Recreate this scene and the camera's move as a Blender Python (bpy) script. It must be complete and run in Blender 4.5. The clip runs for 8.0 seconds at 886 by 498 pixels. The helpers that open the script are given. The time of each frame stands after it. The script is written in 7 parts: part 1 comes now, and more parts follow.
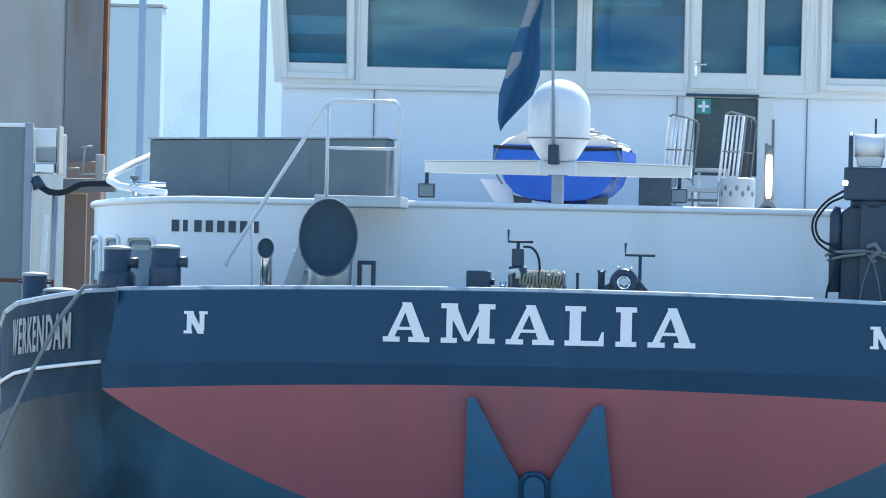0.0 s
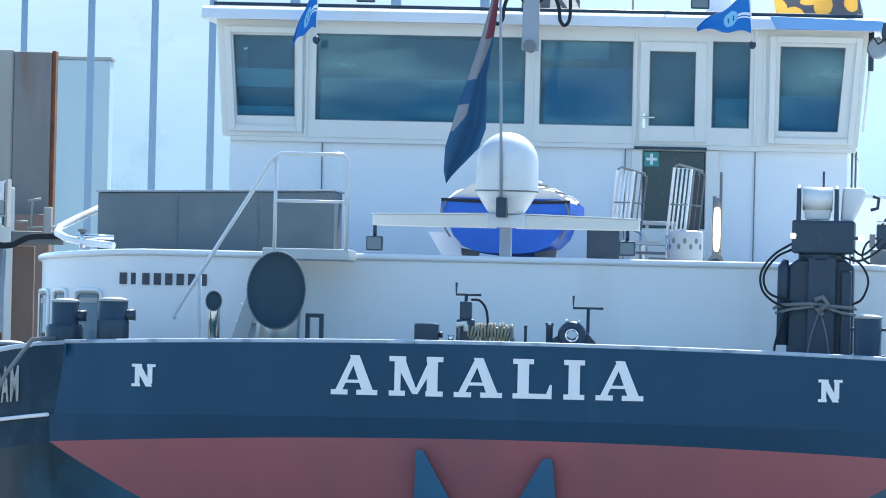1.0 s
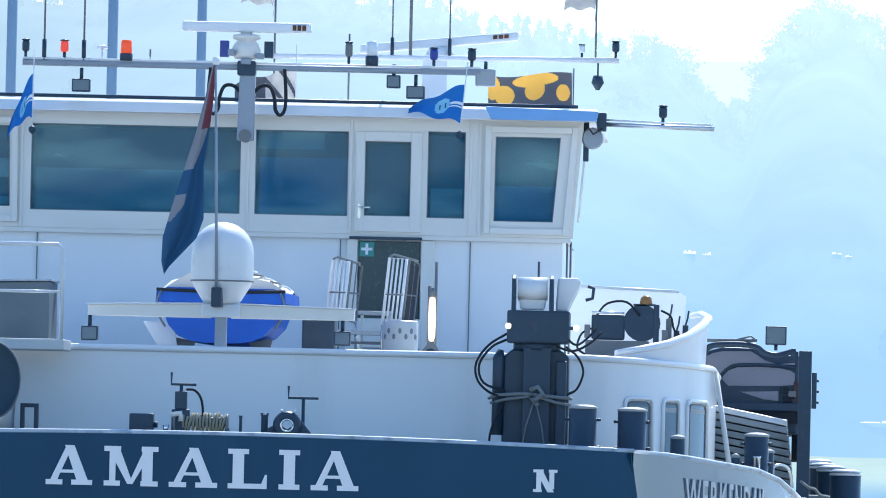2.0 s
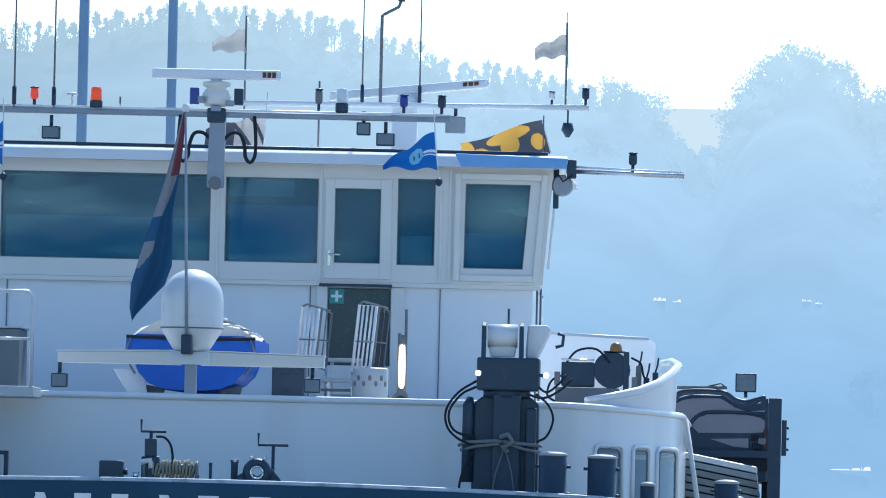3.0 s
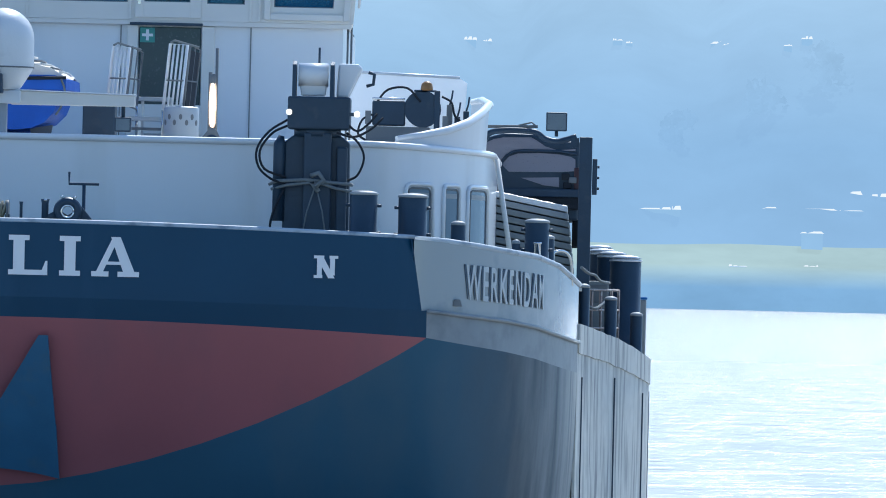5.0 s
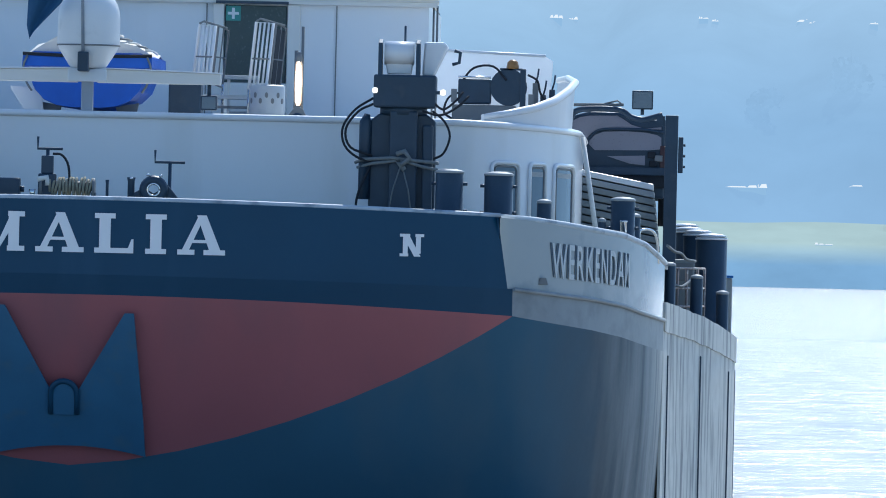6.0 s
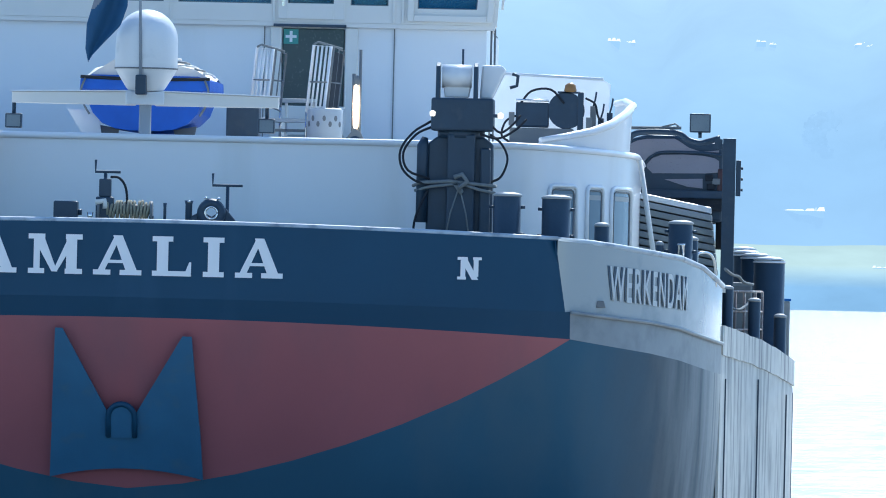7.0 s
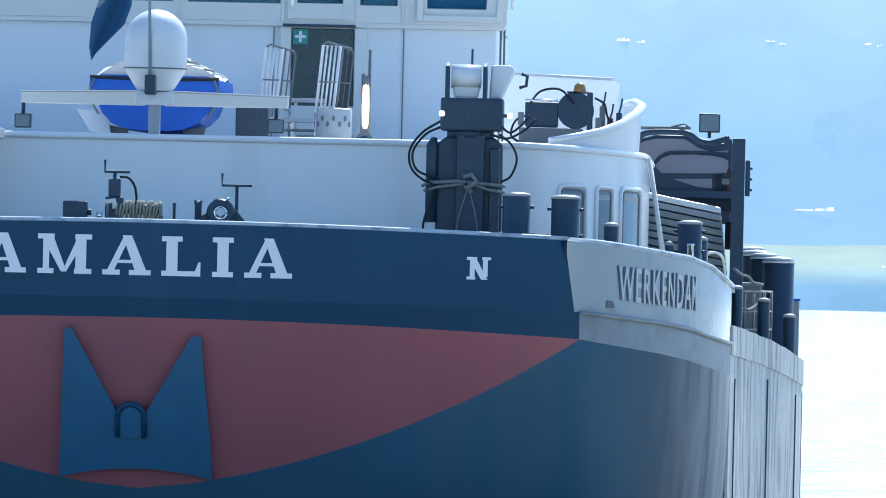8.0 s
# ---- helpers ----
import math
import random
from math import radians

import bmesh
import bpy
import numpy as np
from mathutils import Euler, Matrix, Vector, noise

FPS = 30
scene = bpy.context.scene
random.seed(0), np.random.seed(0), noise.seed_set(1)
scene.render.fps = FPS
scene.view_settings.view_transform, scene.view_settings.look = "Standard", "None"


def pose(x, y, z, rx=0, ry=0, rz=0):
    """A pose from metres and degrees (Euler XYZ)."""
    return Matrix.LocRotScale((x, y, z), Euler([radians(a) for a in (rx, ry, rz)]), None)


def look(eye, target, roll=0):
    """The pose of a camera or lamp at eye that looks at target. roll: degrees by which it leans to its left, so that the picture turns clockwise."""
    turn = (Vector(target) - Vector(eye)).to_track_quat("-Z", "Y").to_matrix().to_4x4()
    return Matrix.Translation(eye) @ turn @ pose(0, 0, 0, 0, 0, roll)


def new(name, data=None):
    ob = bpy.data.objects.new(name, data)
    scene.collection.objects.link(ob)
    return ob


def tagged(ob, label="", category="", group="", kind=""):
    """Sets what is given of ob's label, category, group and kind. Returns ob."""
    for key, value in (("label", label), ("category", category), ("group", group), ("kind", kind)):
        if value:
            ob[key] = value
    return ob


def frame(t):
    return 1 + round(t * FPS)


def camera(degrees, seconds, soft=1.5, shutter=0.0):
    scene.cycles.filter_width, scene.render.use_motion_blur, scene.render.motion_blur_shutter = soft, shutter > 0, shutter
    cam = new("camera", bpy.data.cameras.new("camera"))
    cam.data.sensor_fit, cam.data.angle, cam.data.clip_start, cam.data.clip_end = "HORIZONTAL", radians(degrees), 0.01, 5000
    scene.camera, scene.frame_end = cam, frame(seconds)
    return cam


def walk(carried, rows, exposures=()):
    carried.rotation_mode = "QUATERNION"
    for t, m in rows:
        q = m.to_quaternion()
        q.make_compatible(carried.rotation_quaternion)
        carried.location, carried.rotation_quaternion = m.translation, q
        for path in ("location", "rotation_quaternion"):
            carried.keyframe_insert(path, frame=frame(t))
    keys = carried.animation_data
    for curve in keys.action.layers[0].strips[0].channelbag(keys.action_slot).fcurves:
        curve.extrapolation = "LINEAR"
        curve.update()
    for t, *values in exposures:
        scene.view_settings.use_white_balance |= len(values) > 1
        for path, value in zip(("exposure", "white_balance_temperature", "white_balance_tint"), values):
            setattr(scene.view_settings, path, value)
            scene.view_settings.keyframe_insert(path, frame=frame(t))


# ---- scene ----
# A camera on a tripod far behind the ship: it pans and tilts through a long lens.
EYE = (6.0, -90.0, 2.7)
LEAN = 1.33
cam = camera(5.603, 8.0, soft=1.0)
PAN = [
    (0, 4.4366, 0.6170),
    (0.5, 4.3199, 0.8325),
    (1, 4.1154, 0.9589),
    (1.2, 3.7704, 1.0456),
    (1.3, 3.5111, 1.1268),
    (1.5, 2.9830, 1.2643),
    (1.6, 2.7681, 1.3301),
    (1.8, 2.5277, 1.4537),
    (2, 2.3265, 1.5693),
    (2.2, 2.2432, 1.6785),
    (3.3, 2.0118, 1.8842),
    (3.5, 1.8402, 1.8882),
    (4, 1.3473, 1.4596),
    (4.5, 0.9016, 0.6758),
    (4.7, 0.8573, 0.4622),
    (5.8, 1.3328, 0.0648),
    (6, 1.4481, 0.0979),
    (6.5, 1.7185, 0.1918),
    (7, 1.8162, 0.2360),
    (7.5, 1.8358, 0.2355),
    (8, 1.8752, 0.2346),
]
EXPOSURES = [(0.0, 1.1, 6250, 2.5), (1.0, 1.03, 6130, 2.5), (1.5, 0.92, 5900, 3.5), (2.0, 0.76, 5870, 6), (3.3, 0.28, 5620, 4), (4.0, 0.28, 5680, 4), (4.5, 0.33, 5730, 5), (5.8, 0.21, 5770, 5), (6.2, 0.3, 5760, 5), (6.6, 0.54, 5740, 4), (7.0, 0.63, 5740, 3.5), (8.0, 0.67, 5740, 3.5)]
walk(cam, [(t, pose(*EYE, 0, 0, yaw) @ pose(0, 0, 0, 90 + pitch) @ pose(0, 0, 0, 0, 0, LEAN)) for t, yaw, pitch in PAN],
     EXPOSURES)

# ---- sky and sun: the sun stands high ahead of the ship ----
SUN_AZ, SUN_EL = 12.0, 48.0          # degrees to the right of straight ahead, and above the horizon
world = bpy.data.worlds.new("sky")
scene.world = world
world.use_nodes = True
wn = world.node_tree.nodes
sky = wn.new("ShaderNodeTexSky")
sky.sky_type, sky.sun_disc = "NISHITA", False
sky.sun_elevation, sky.sun_rotation = radians(SUN_EL), radians(SUN_AZ)
sky.air_density, sky.dust_density, sky.ozone_density = 1.0, 0.4, 4.5
world.node_tree.links.new(sky.outputs[0], wn["Background"].inputs[0])
wn["Background"].inputs[1].default_value = 0.15
sun = new("sun", bpy.data.lights.new("sun", "SUN"))
sun.data.energy, sun.data.angle, sun.data.color = 4.0, radians(0.6), (1.0, 0.95, 0.88)
_a, _e = radians(SUN_AZ), radians(SUN_EL)
sun.matrix_world = look(Vector((math.sin(_a) * math.cos(_e), math.cos(_a) * math.cos(_e), math.sin(_e))) * 60, (0, 0, 0))


# ---- materials ----
def material(name, colour, rough=0.5, metal=0.0, vary=0.12, scale=3.0, grain=40.0, bump=0.15, spots=None, coat=0.0, streak=0.0, glow=None):
    """A paint, metal or other surface: colour varied at two scales, fine relief, and spots or streaks of another colour."""
    m = bpy.data.materials.new(name)
    m.use_nodes = True
    nt = m.node_tree
    n, link = nt.nodes, nt.links.new
    b = n["Principled BSDF"]
    b.inputs["Roughness"].default_value, b.inputs["Metallic"].default_value = rough, metal
    b.inputs["Coat Weight"].default_value = coat
    b.inputs["Specular IOR Level"].default_value = 0.3 if "navy" in name else 0.5
    b.inputs["Coat Roughness"].default_value = 0.08
    tc = n.new("ShaderNodeTexCoord")
    big = n.new("ShaderNodeTexNoise")
    big.inputs["Scale"].default_value, big.inputs["Detail"].default_value = scale, 5
    link(tc.outputs["Object"], big.inputs["Vector"])
    mix = n.new("ShaderNodeMix")
    mix.data_type, mix.blend_type = "RGBA", "MIX"
    c = Vector(colour)
    mix.inputs[6].default_value = (*(c * (1 - vary)), 1)
    mix.inputs[7].default_value = (*[min(1, v) for v in c * (1 + vary)], 1)
    link(big.outputs["Fac"], mix.inputs[0])
    out = mix.outputs[2]
    if spots:
        tint, low, high = spots
        st = n.new("ShaderNodeTexNoise")
        st.inputs["Scale"].default_value, st.inputs["Detail"].default_value = scale * 1.7, 8
        mp = n.new("ShaderNodeMapping")
        mp.inputs["Scale"].default_value = (1, 1, 0.12) if streak else (1, 1, 1)
        mp.inputs["Location"].default_value = (3.1, 7.7, 1.3)
        link(tc.outputs["Object"], mp.inputs["Vector"])
        link(mp.outputs[0], st.inputs["Vector"])
        rm = n.new("ShaderNodeMapRange")
        rm.inputs[1].default_value, rm.inputs[2].default_value = low, high
        link(st.outputs["Fac"], rm.inputs[0])
        m2 = n.new("ShaderNodeMix")
        m2.data_type = "RGBA"
        m2.inputs[7].default_value = (*tint, 1)
        link(rm.outputs[0], m2.inputs[0])
        link(out, m2.inputs[6])
        out = m2.outputs[2]
    link(out, b.inputs["Base Color"])
    fine = n.new("ShaderNodeTexNoise")
    fine.inputs["Scale"].default_value, fine.inputs["Detail"].default_value = grain, 3
    link(tc.outputs["Object"], fine.inputs["Vector"])
    rr = n.new("ShaderNodeMapRange")
    rr.inputs[3].default_value, rr.inputs[4].default_value = max(0.02, rough - 0.08), min(1, rough + 0.08)
    link(fine.outputs["Fac"], rr.inputs[0])
    link(rr.outputs[0], b.inputs["Roughness"])
    bp = n.new("ShaderNodeBump")
    bp.inputs["Strength"].default_value, bp.inputs["Distance"].default_value = bump, 0.01
    link(big.outputs["Fac"] if grain < 1 else fine.outputs["Fac"], bp.inputs["Height"])
    link(bp.outputs[0], b.inputs["Normal"])
    if glow:
        b.inputs["Emission Color"].default_value = (*glow[:3], 1)
        b.inputs["Emission Strength"].default_value = glow[3]
    return m


NAVY = material("navy_paint", (0.009, 0.055, 0.11), 0.45, vary=0.18, scale=0.9, grain=18, bump=0.06, spots=((0.02, 0.075, 0.14), 0.55, 0.8), streak=1)
NAVY_LOW = material("navy_bottom_paint", (0.043, 0.112, 0.175), 0.45, vary=0.2, scale=0.7, grain=14, bump=0.1, spots=((0.08, 0.13, 0.17), 0.52, 0.75), streak=1)
# navy darkened and dulled for the port quarter, to hold down sky sheen
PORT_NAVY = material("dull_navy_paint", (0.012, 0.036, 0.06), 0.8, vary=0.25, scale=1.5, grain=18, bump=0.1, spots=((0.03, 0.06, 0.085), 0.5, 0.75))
RED = material("red_bottom_paint", (0.34, 0.108, 0.12), 0.5, vary=0.15, scale=0.8, grain=16, bump=0.1, spots=((0.24, 0.1, 0.115), 0.5, 0.8), streak=1)
WHITE = material("white_paint", (0.8, 0.81, 0.82), 0.35, vary=0.05, scale=0.8, grain=25, bump=0.05, coat=0.35, spots=((0.66, 0.66, 0.63), 0.58, 0.9), streak=1)
CREAM = material("cream_frame_paint", (0.78, 0.75, 0.69), 0.4, vary=0.05, scale=2, grain=30, bump=0.05)
GREY_HULL = material("worn_grey_hull_paint", (0.57, 0.57, 0.53), 0.5, vary=0.22, scale=4.5, grain=14, bump=0.15, spots=((0.18, 0.19, 0.195), 0.48, 0.68), streak=1)
# glare on the navy starboard plate is put into this pale grey
GLARE_PLATE = material("glare_pale_plate", (0.33, 0.36, 0.365), 0.16, vary=0.08, scale=0.9, grain=0.9, bump=1.0, spots=((0.235, 0.275, 0.295), 0.5, 0.6), coat=0.8)
# the strake's grey also carries glare, blotched with grime
GREY_STRAKE = material("grey_strake_paint", (0.25, 0.28, 0.3), 0.45, vary=0.2, scale=2.5, grain=18, bump=0.12, spots=((0.2, 0.23, 0.25), 0.48, 0.68))
RIM = material("worn_rim_paint", (0.44, 0.5, 0.55), 0.5, vary=0.3, scale=3, grain=20, bump=0.1, spots=((0.2, 0.25, 0.3), 0.52, 0.68))
BLACK = material("black_steel", (0.021, 0.046, 0.078), 0.45, vary=0.3, scale=5, grain=40, bump=0.15, spots=((0.04, 0.06, 0.085), 0.6, 0.8))
GREY = material("grey_paint", (0.18, 0.19, 0.195), 0.6, vary=0.1, scale=2, grain=30, bump=0.1)
ALU = material("aluminium", (0.62, 0.64, 0.66), 0.32, metal=0.9, vary=0.08, scale=6, grain=60, bump=0.05)
STEEL = material("polished_steel", (0.72, 0.72, 0.7), 0.18, metal=1.0, vary=0.06, scale=5, grain=50, bump=0.04)
DECK = material("green_grey_deck", (0.2, 0.23, 0.23), 0.8, vary=0.2, scale=2, grain=60, bump=0.3)
RUBBER = material("black_rubber", (0.015, 0.02, 0.028), 0.85, vary=0.2, scale=8, grain=50, bump=0.2)
BLUE_CANVAS = material("blue_canvas", (0.015, 0.115, 0.55), 0.55, vary=0.2, scale=4, grain=120, bump=0.3)
LETTER = material("white_letters", (0.82, 0.83, 0.84), 0.4, vary=0.03, scale=5, grain=40, bump=0.05)
DARK_INK = material("dark_ink", (0.05, 0.06, 0.08), 0.5, vary=0.1, scale=8)
ROPE = material("rope", (0.2, 0.22, 0.225), 0.9, vary=0.25, scale=30, grain=200, bump=0.5)
RUST = material("rusty_steel", (0.2, 0.07, 0.03), 0.85, vary=0.35, scale=2.5, grain=40, bump=0.5, spots=((0.08, 0.045, 0.03), 0.5, 0.7))
YARD = material("grey_mast_paint", (0.3, 0.34, 0.39), 0.45, vary=0.1, scale=4)
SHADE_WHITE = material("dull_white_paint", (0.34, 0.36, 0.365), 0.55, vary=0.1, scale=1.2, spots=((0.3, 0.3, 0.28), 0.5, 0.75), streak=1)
CONCRETE = material("weathered_grey_steel", (0.4, 0.39, 0.37), 0.85, vary=0.2, scale=0.6, grain=12, bump=0.3, spots=((0.3, 0.28, 0.25), 0.5, 0.75), streak=1)


def toned_bottom_material():
    """Navy bottom paint with murky reflections painted in: dark blotches on the port quarter, grey hanging streaks on
    the starboard quarter.
    """
    m = material("toned_bottom_paint", (0.043, 0.115, 0.178), 0.5, vary=0.2, scale=0.7, grain=14, bump=0.1, spots=((0.07, 0.13, 0.18), 0.52, 0.75), streak=1)
    nt = m.node_tree
    n, link = nt.nodes, nt.links.new
    b = n["Principled BSDF"]
    b.inputs["Specular IOR Level"].default_value = 0.2
    out = b.inputs["Base Color"].links[0].from_socket
    tc, sep = n.new("ShaderNodeTexCoord"), n.new("ShaderNodeSeparateXYZ")
    link(tc.outputs["Object"], sep.inputs[0])
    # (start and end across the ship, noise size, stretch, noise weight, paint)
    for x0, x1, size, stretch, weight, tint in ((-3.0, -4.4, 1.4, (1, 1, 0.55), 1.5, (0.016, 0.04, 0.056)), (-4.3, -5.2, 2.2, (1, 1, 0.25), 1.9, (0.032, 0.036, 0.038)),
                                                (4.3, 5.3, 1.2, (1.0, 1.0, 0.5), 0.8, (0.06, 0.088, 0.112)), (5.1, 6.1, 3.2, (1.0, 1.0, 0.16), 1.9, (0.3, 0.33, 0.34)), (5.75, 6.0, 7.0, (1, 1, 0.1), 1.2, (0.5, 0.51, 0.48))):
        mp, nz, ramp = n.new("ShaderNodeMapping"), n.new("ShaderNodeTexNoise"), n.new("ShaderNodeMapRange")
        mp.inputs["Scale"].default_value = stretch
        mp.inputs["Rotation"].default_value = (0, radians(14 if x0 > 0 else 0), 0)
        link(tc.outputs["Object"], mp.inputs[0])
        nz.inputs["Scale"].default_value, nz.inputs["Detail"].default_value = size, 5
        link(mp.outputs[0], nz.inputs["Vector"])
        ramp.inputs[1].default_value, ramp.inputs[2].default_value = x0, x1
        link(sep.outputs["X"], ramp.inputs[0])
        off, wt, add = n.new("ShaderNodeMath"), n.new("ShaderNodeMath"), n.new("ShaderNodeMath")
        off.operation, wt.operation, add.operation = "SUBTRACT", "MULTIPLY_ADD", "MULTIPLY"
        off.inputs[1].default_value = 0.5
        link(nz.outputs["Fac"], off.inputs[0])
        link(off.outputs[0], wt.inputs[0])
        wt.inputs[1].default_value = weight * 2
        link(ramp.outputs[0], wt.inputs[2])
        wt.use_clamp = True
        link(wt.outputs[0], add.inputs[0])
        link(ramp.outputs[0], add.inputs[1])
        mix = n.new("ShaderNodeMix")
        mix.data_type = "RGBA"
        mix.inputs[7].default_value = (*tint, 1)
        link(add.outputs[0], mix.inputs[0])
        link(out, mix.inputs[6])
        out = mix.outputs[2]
    link(out, b.inputs["Base Color"])
    return m


TONED_BOTTOM = toned_bottom_material()
ANCHOR_BLUE = material("blue_anchor_paint", (0.035, 0.13, 0.235), 0.5, vary=0.2, scale=2.5, grain=20, bump=0.15, spots=((0.06, 0.13, 0.19), 0.55, 0.8))


def glass_material(name, tint, see, ior=1.35):
    """Tinted window glass: mirror-like on its face, dark and partly clear behind."""
    m = bpy.data.materials.new(name)
    m.use_nodes = True
    nt = m.node_tree
    n, link = nt.nodes, nt.links.new
    b = n["Principled BSDF"]
    b.inputs["Base Color"].default_value = (*tint, 1)
    b.inputs["Roughness"].default_value = 0.03
    b.inputs["IOR"].default_value = ior
    b.inputs["Transmission Weight"].default_value = see
    return m


GLASS = glass_material("tinted_window_glass", (0.047, 0.205, 0.34), 0.0, 1.36)


def see_through(m, tint, share):
    """Adds a clear tinted share to a coloured pane, so that the room behind shows."""
    nt = m.node_tree
    g = nt.nodes.new("ShaderNodeBsdfPrincipled")
    g.inputs["Base Color"].default_value = (*tint, 1)
    g.inputs["Roughness"].default_value = 0.02
    g.inputs["IOR"].default_value = 1.3
    g.inputs["Transmission Weight"].default_value = 1.0
    mix = nt.nodes.new("ShaderNodeMixShader")
    mix.inputs[0].default_value = share
    nt.links.new(nt.nodes["Principled BSDF"].outputs[0], mix.inputs[1])
    nt.links.new(g.outputs[0], mix.inputs[2])
    nt.links.new(mix.outputs[0], nt.nodes["Material Output"].inputs["Surface"])


def translucent(m, colour, share):
    """Thin cloth lets part of the light through."""
    nt = m.node_tree
    t = nt.nodes.new("ShaderNodeBsdfTranslucent")
    t.inputs["Color"].default_value = (*colour, 1)
    mix = nt.nodes.new("ShaderNodeMixShader")
    mix.inputs[0].default_value = share
    nt.links.new(nt.nodes["Principled BSDF"].outputs[0], mix.inputs[1])
    nt.links.new(t.outputs[0], mix.inputs[2])
    nt.links.new(mix.outputs[0], nt.nodes["Material Output"].inputs["Surface"])


def reflection_patches(m, pale, low, high):
    """Paints soft level patches into a pane's colour, in place of cloudy reflections."""
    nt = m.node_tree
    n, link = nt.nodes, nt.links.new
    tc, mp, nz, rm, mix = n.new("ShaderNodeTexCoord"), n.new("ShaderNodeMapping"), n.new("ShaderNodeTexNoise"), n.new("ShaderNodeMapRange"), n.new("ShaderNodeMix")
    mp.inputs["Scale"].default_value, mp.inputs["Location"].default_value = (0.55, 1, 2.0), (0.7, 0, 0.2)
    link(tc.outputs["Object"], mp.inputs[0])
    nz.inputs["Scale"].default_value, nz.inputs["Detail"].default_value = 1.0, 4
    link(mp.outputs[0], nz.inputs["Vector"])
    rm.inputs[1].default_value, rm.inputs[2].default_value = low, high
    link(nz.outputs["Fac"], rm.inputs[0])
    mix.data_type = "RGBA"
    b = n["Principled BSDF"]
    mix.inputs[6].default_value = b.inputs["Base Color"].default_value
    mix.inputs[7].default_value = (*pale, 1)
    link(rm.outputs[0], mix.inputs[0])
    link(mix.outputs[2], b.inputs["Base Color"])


reflection_patches(GLASS, (0.42, 0.72, 0.7), 0.48, 0.74)
see_through(GLASS, (0.4, 0.78, 0.95), 0.62)
GREY_GLASS = glass_material("grey_window_glass", (0.15, 0.21, 0.26), 0.0, 1.4)
DARK_GLASS = glass_material("dark_window_glass", (0.01, 0.03, 0.05), 0.1)
# near-black blue, so that the room behind the panes stays dark
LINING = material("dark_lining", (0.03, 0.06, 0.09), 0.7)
# colours of the boards that mimic reflected bands in the panes
BLUE_BAND = material("blue_pane_band", (0.08, 0.32, 0.68), 0.8, vary=0.3, scale=2)
GREY_BAND = material("blue_grey_pane_band", (0.32, 0.44, 0.5), 0.8, vary=0.25, scale=1.5)
PALE_BAND = material("pale_pane_band", (0.86, 0.88, 0.8), 0.8, vary=0.15, scale=2)


# ---- mesh helpers ----
def box(bm, x0, x1, y0, y1, z0, z1, bevel=0.0):
    v = [bm.verts.new((x, y, z)) for z in (z0, z1) for x, y in ((x0, y0), (x1, y0), (x1, y1), (x0, y1))]
    f = [bm.faces.new([v[i] for i in q]) for q in ((3, 2, 1, 0), (4, 5, 6, 7), (0, 1, 5, 4), (1, 2, 6, 5), (2, 3, 7, 6), (3, 0, 4, 7))]
    if bevel:
        bmesh.ops.bevel(bm, geom=list({e for q in f for e in q.edges}), offset=bevel, segments=2, affect="EDGES", profile=0.5)
    return bm


def tube(bm, pts, r, seg=8, cap=True):
    pts = [Vector(p) for p in pts]
    rings, up = [], None
    for i, p in enumerate(pts):
        d = (pts[min(i + 1, len(pts) - 1)] - pts[max(i - 1, 0)]).normalized()
        if up is None:
            up = d.orthogonal().normalized()
        up = (up - d * up.dot(d)).normalized()
        side = d.cross(up)
        k = r[i] if isinstance(r, (list, tuple)) else r
        rings.append([bm.verts.new(p + (up * math.cos(2 * math.pi * j / seg) + side * math.sin(2 * math.pi * j / seg)) * k) for j in range(seg)])
    for a, b in zip(rings, rings[1:]):
        for j in range(seg):
            bm.faces.new((a[j], a[(j + 1) % seg], b[(j + 1) % seg], b[j])).smooth = True
    if cap:
        bm.faces.new(rings[0][::-1])
        bm.faces.new(rings[-1])
    return bm


def smooth(pts, n=4):
    """More points along a bent line, rounded through the given ones."""
    p = [Vector(q) for q in pts]
    p = [p[0] * 2 - p[1]] + p + [p[-1] * 2 - p[-2]]
    out = []
    for i in range(1, len(p) - 2):
        for k in range(n):
            t = k / n
            a, b, c, d = p[i - 1], p[i], p[i + 1], p[i + 2]
            out.append(0.5 * (2 * b + (c - a) * t + (2 * a - 5 * b + 4 * c - d) * t * t + (3 * b - a - 3 * c + d) * t ** 3))
    return out + [p[-2]]


def lathe(bm, profile, seg=24, at=(0, 0, 0), m=None):
    m = Matrix.Translation(at) @ (m or Matrix())
    rings = [[bm.verts.new(m @ Vector((r * math.cos(2 * math.pi * j / seg), r * math.sin(2 * math.pi * j / seg), z))) for j in range(seg)] for r, z in profile]
    for a, b in zip(rings, rings[1:]):
        for j in range(seg):
            bm.faces.new((a[j], a[(j + 1) % seg], b[(j + 1) % seg], b[j])).smooth = True
    bm.faces.new(rings[0][::-1])
    bm.faces.new(rings[-1])
    return bm


def grid(bm, rows, smooth=True, closed=False):
    vs = [[bm.verts.new(p) for p in row] for row in rows]
    for a, b in zip(vs, vs[1:]):
        for j in range(len(a) - (0 if closed else 1)):
            k = (j + 1) % len(a)
            bm.faces.new((a[j], a[k], b[k], b[j])).smooth = smooth
    return bm


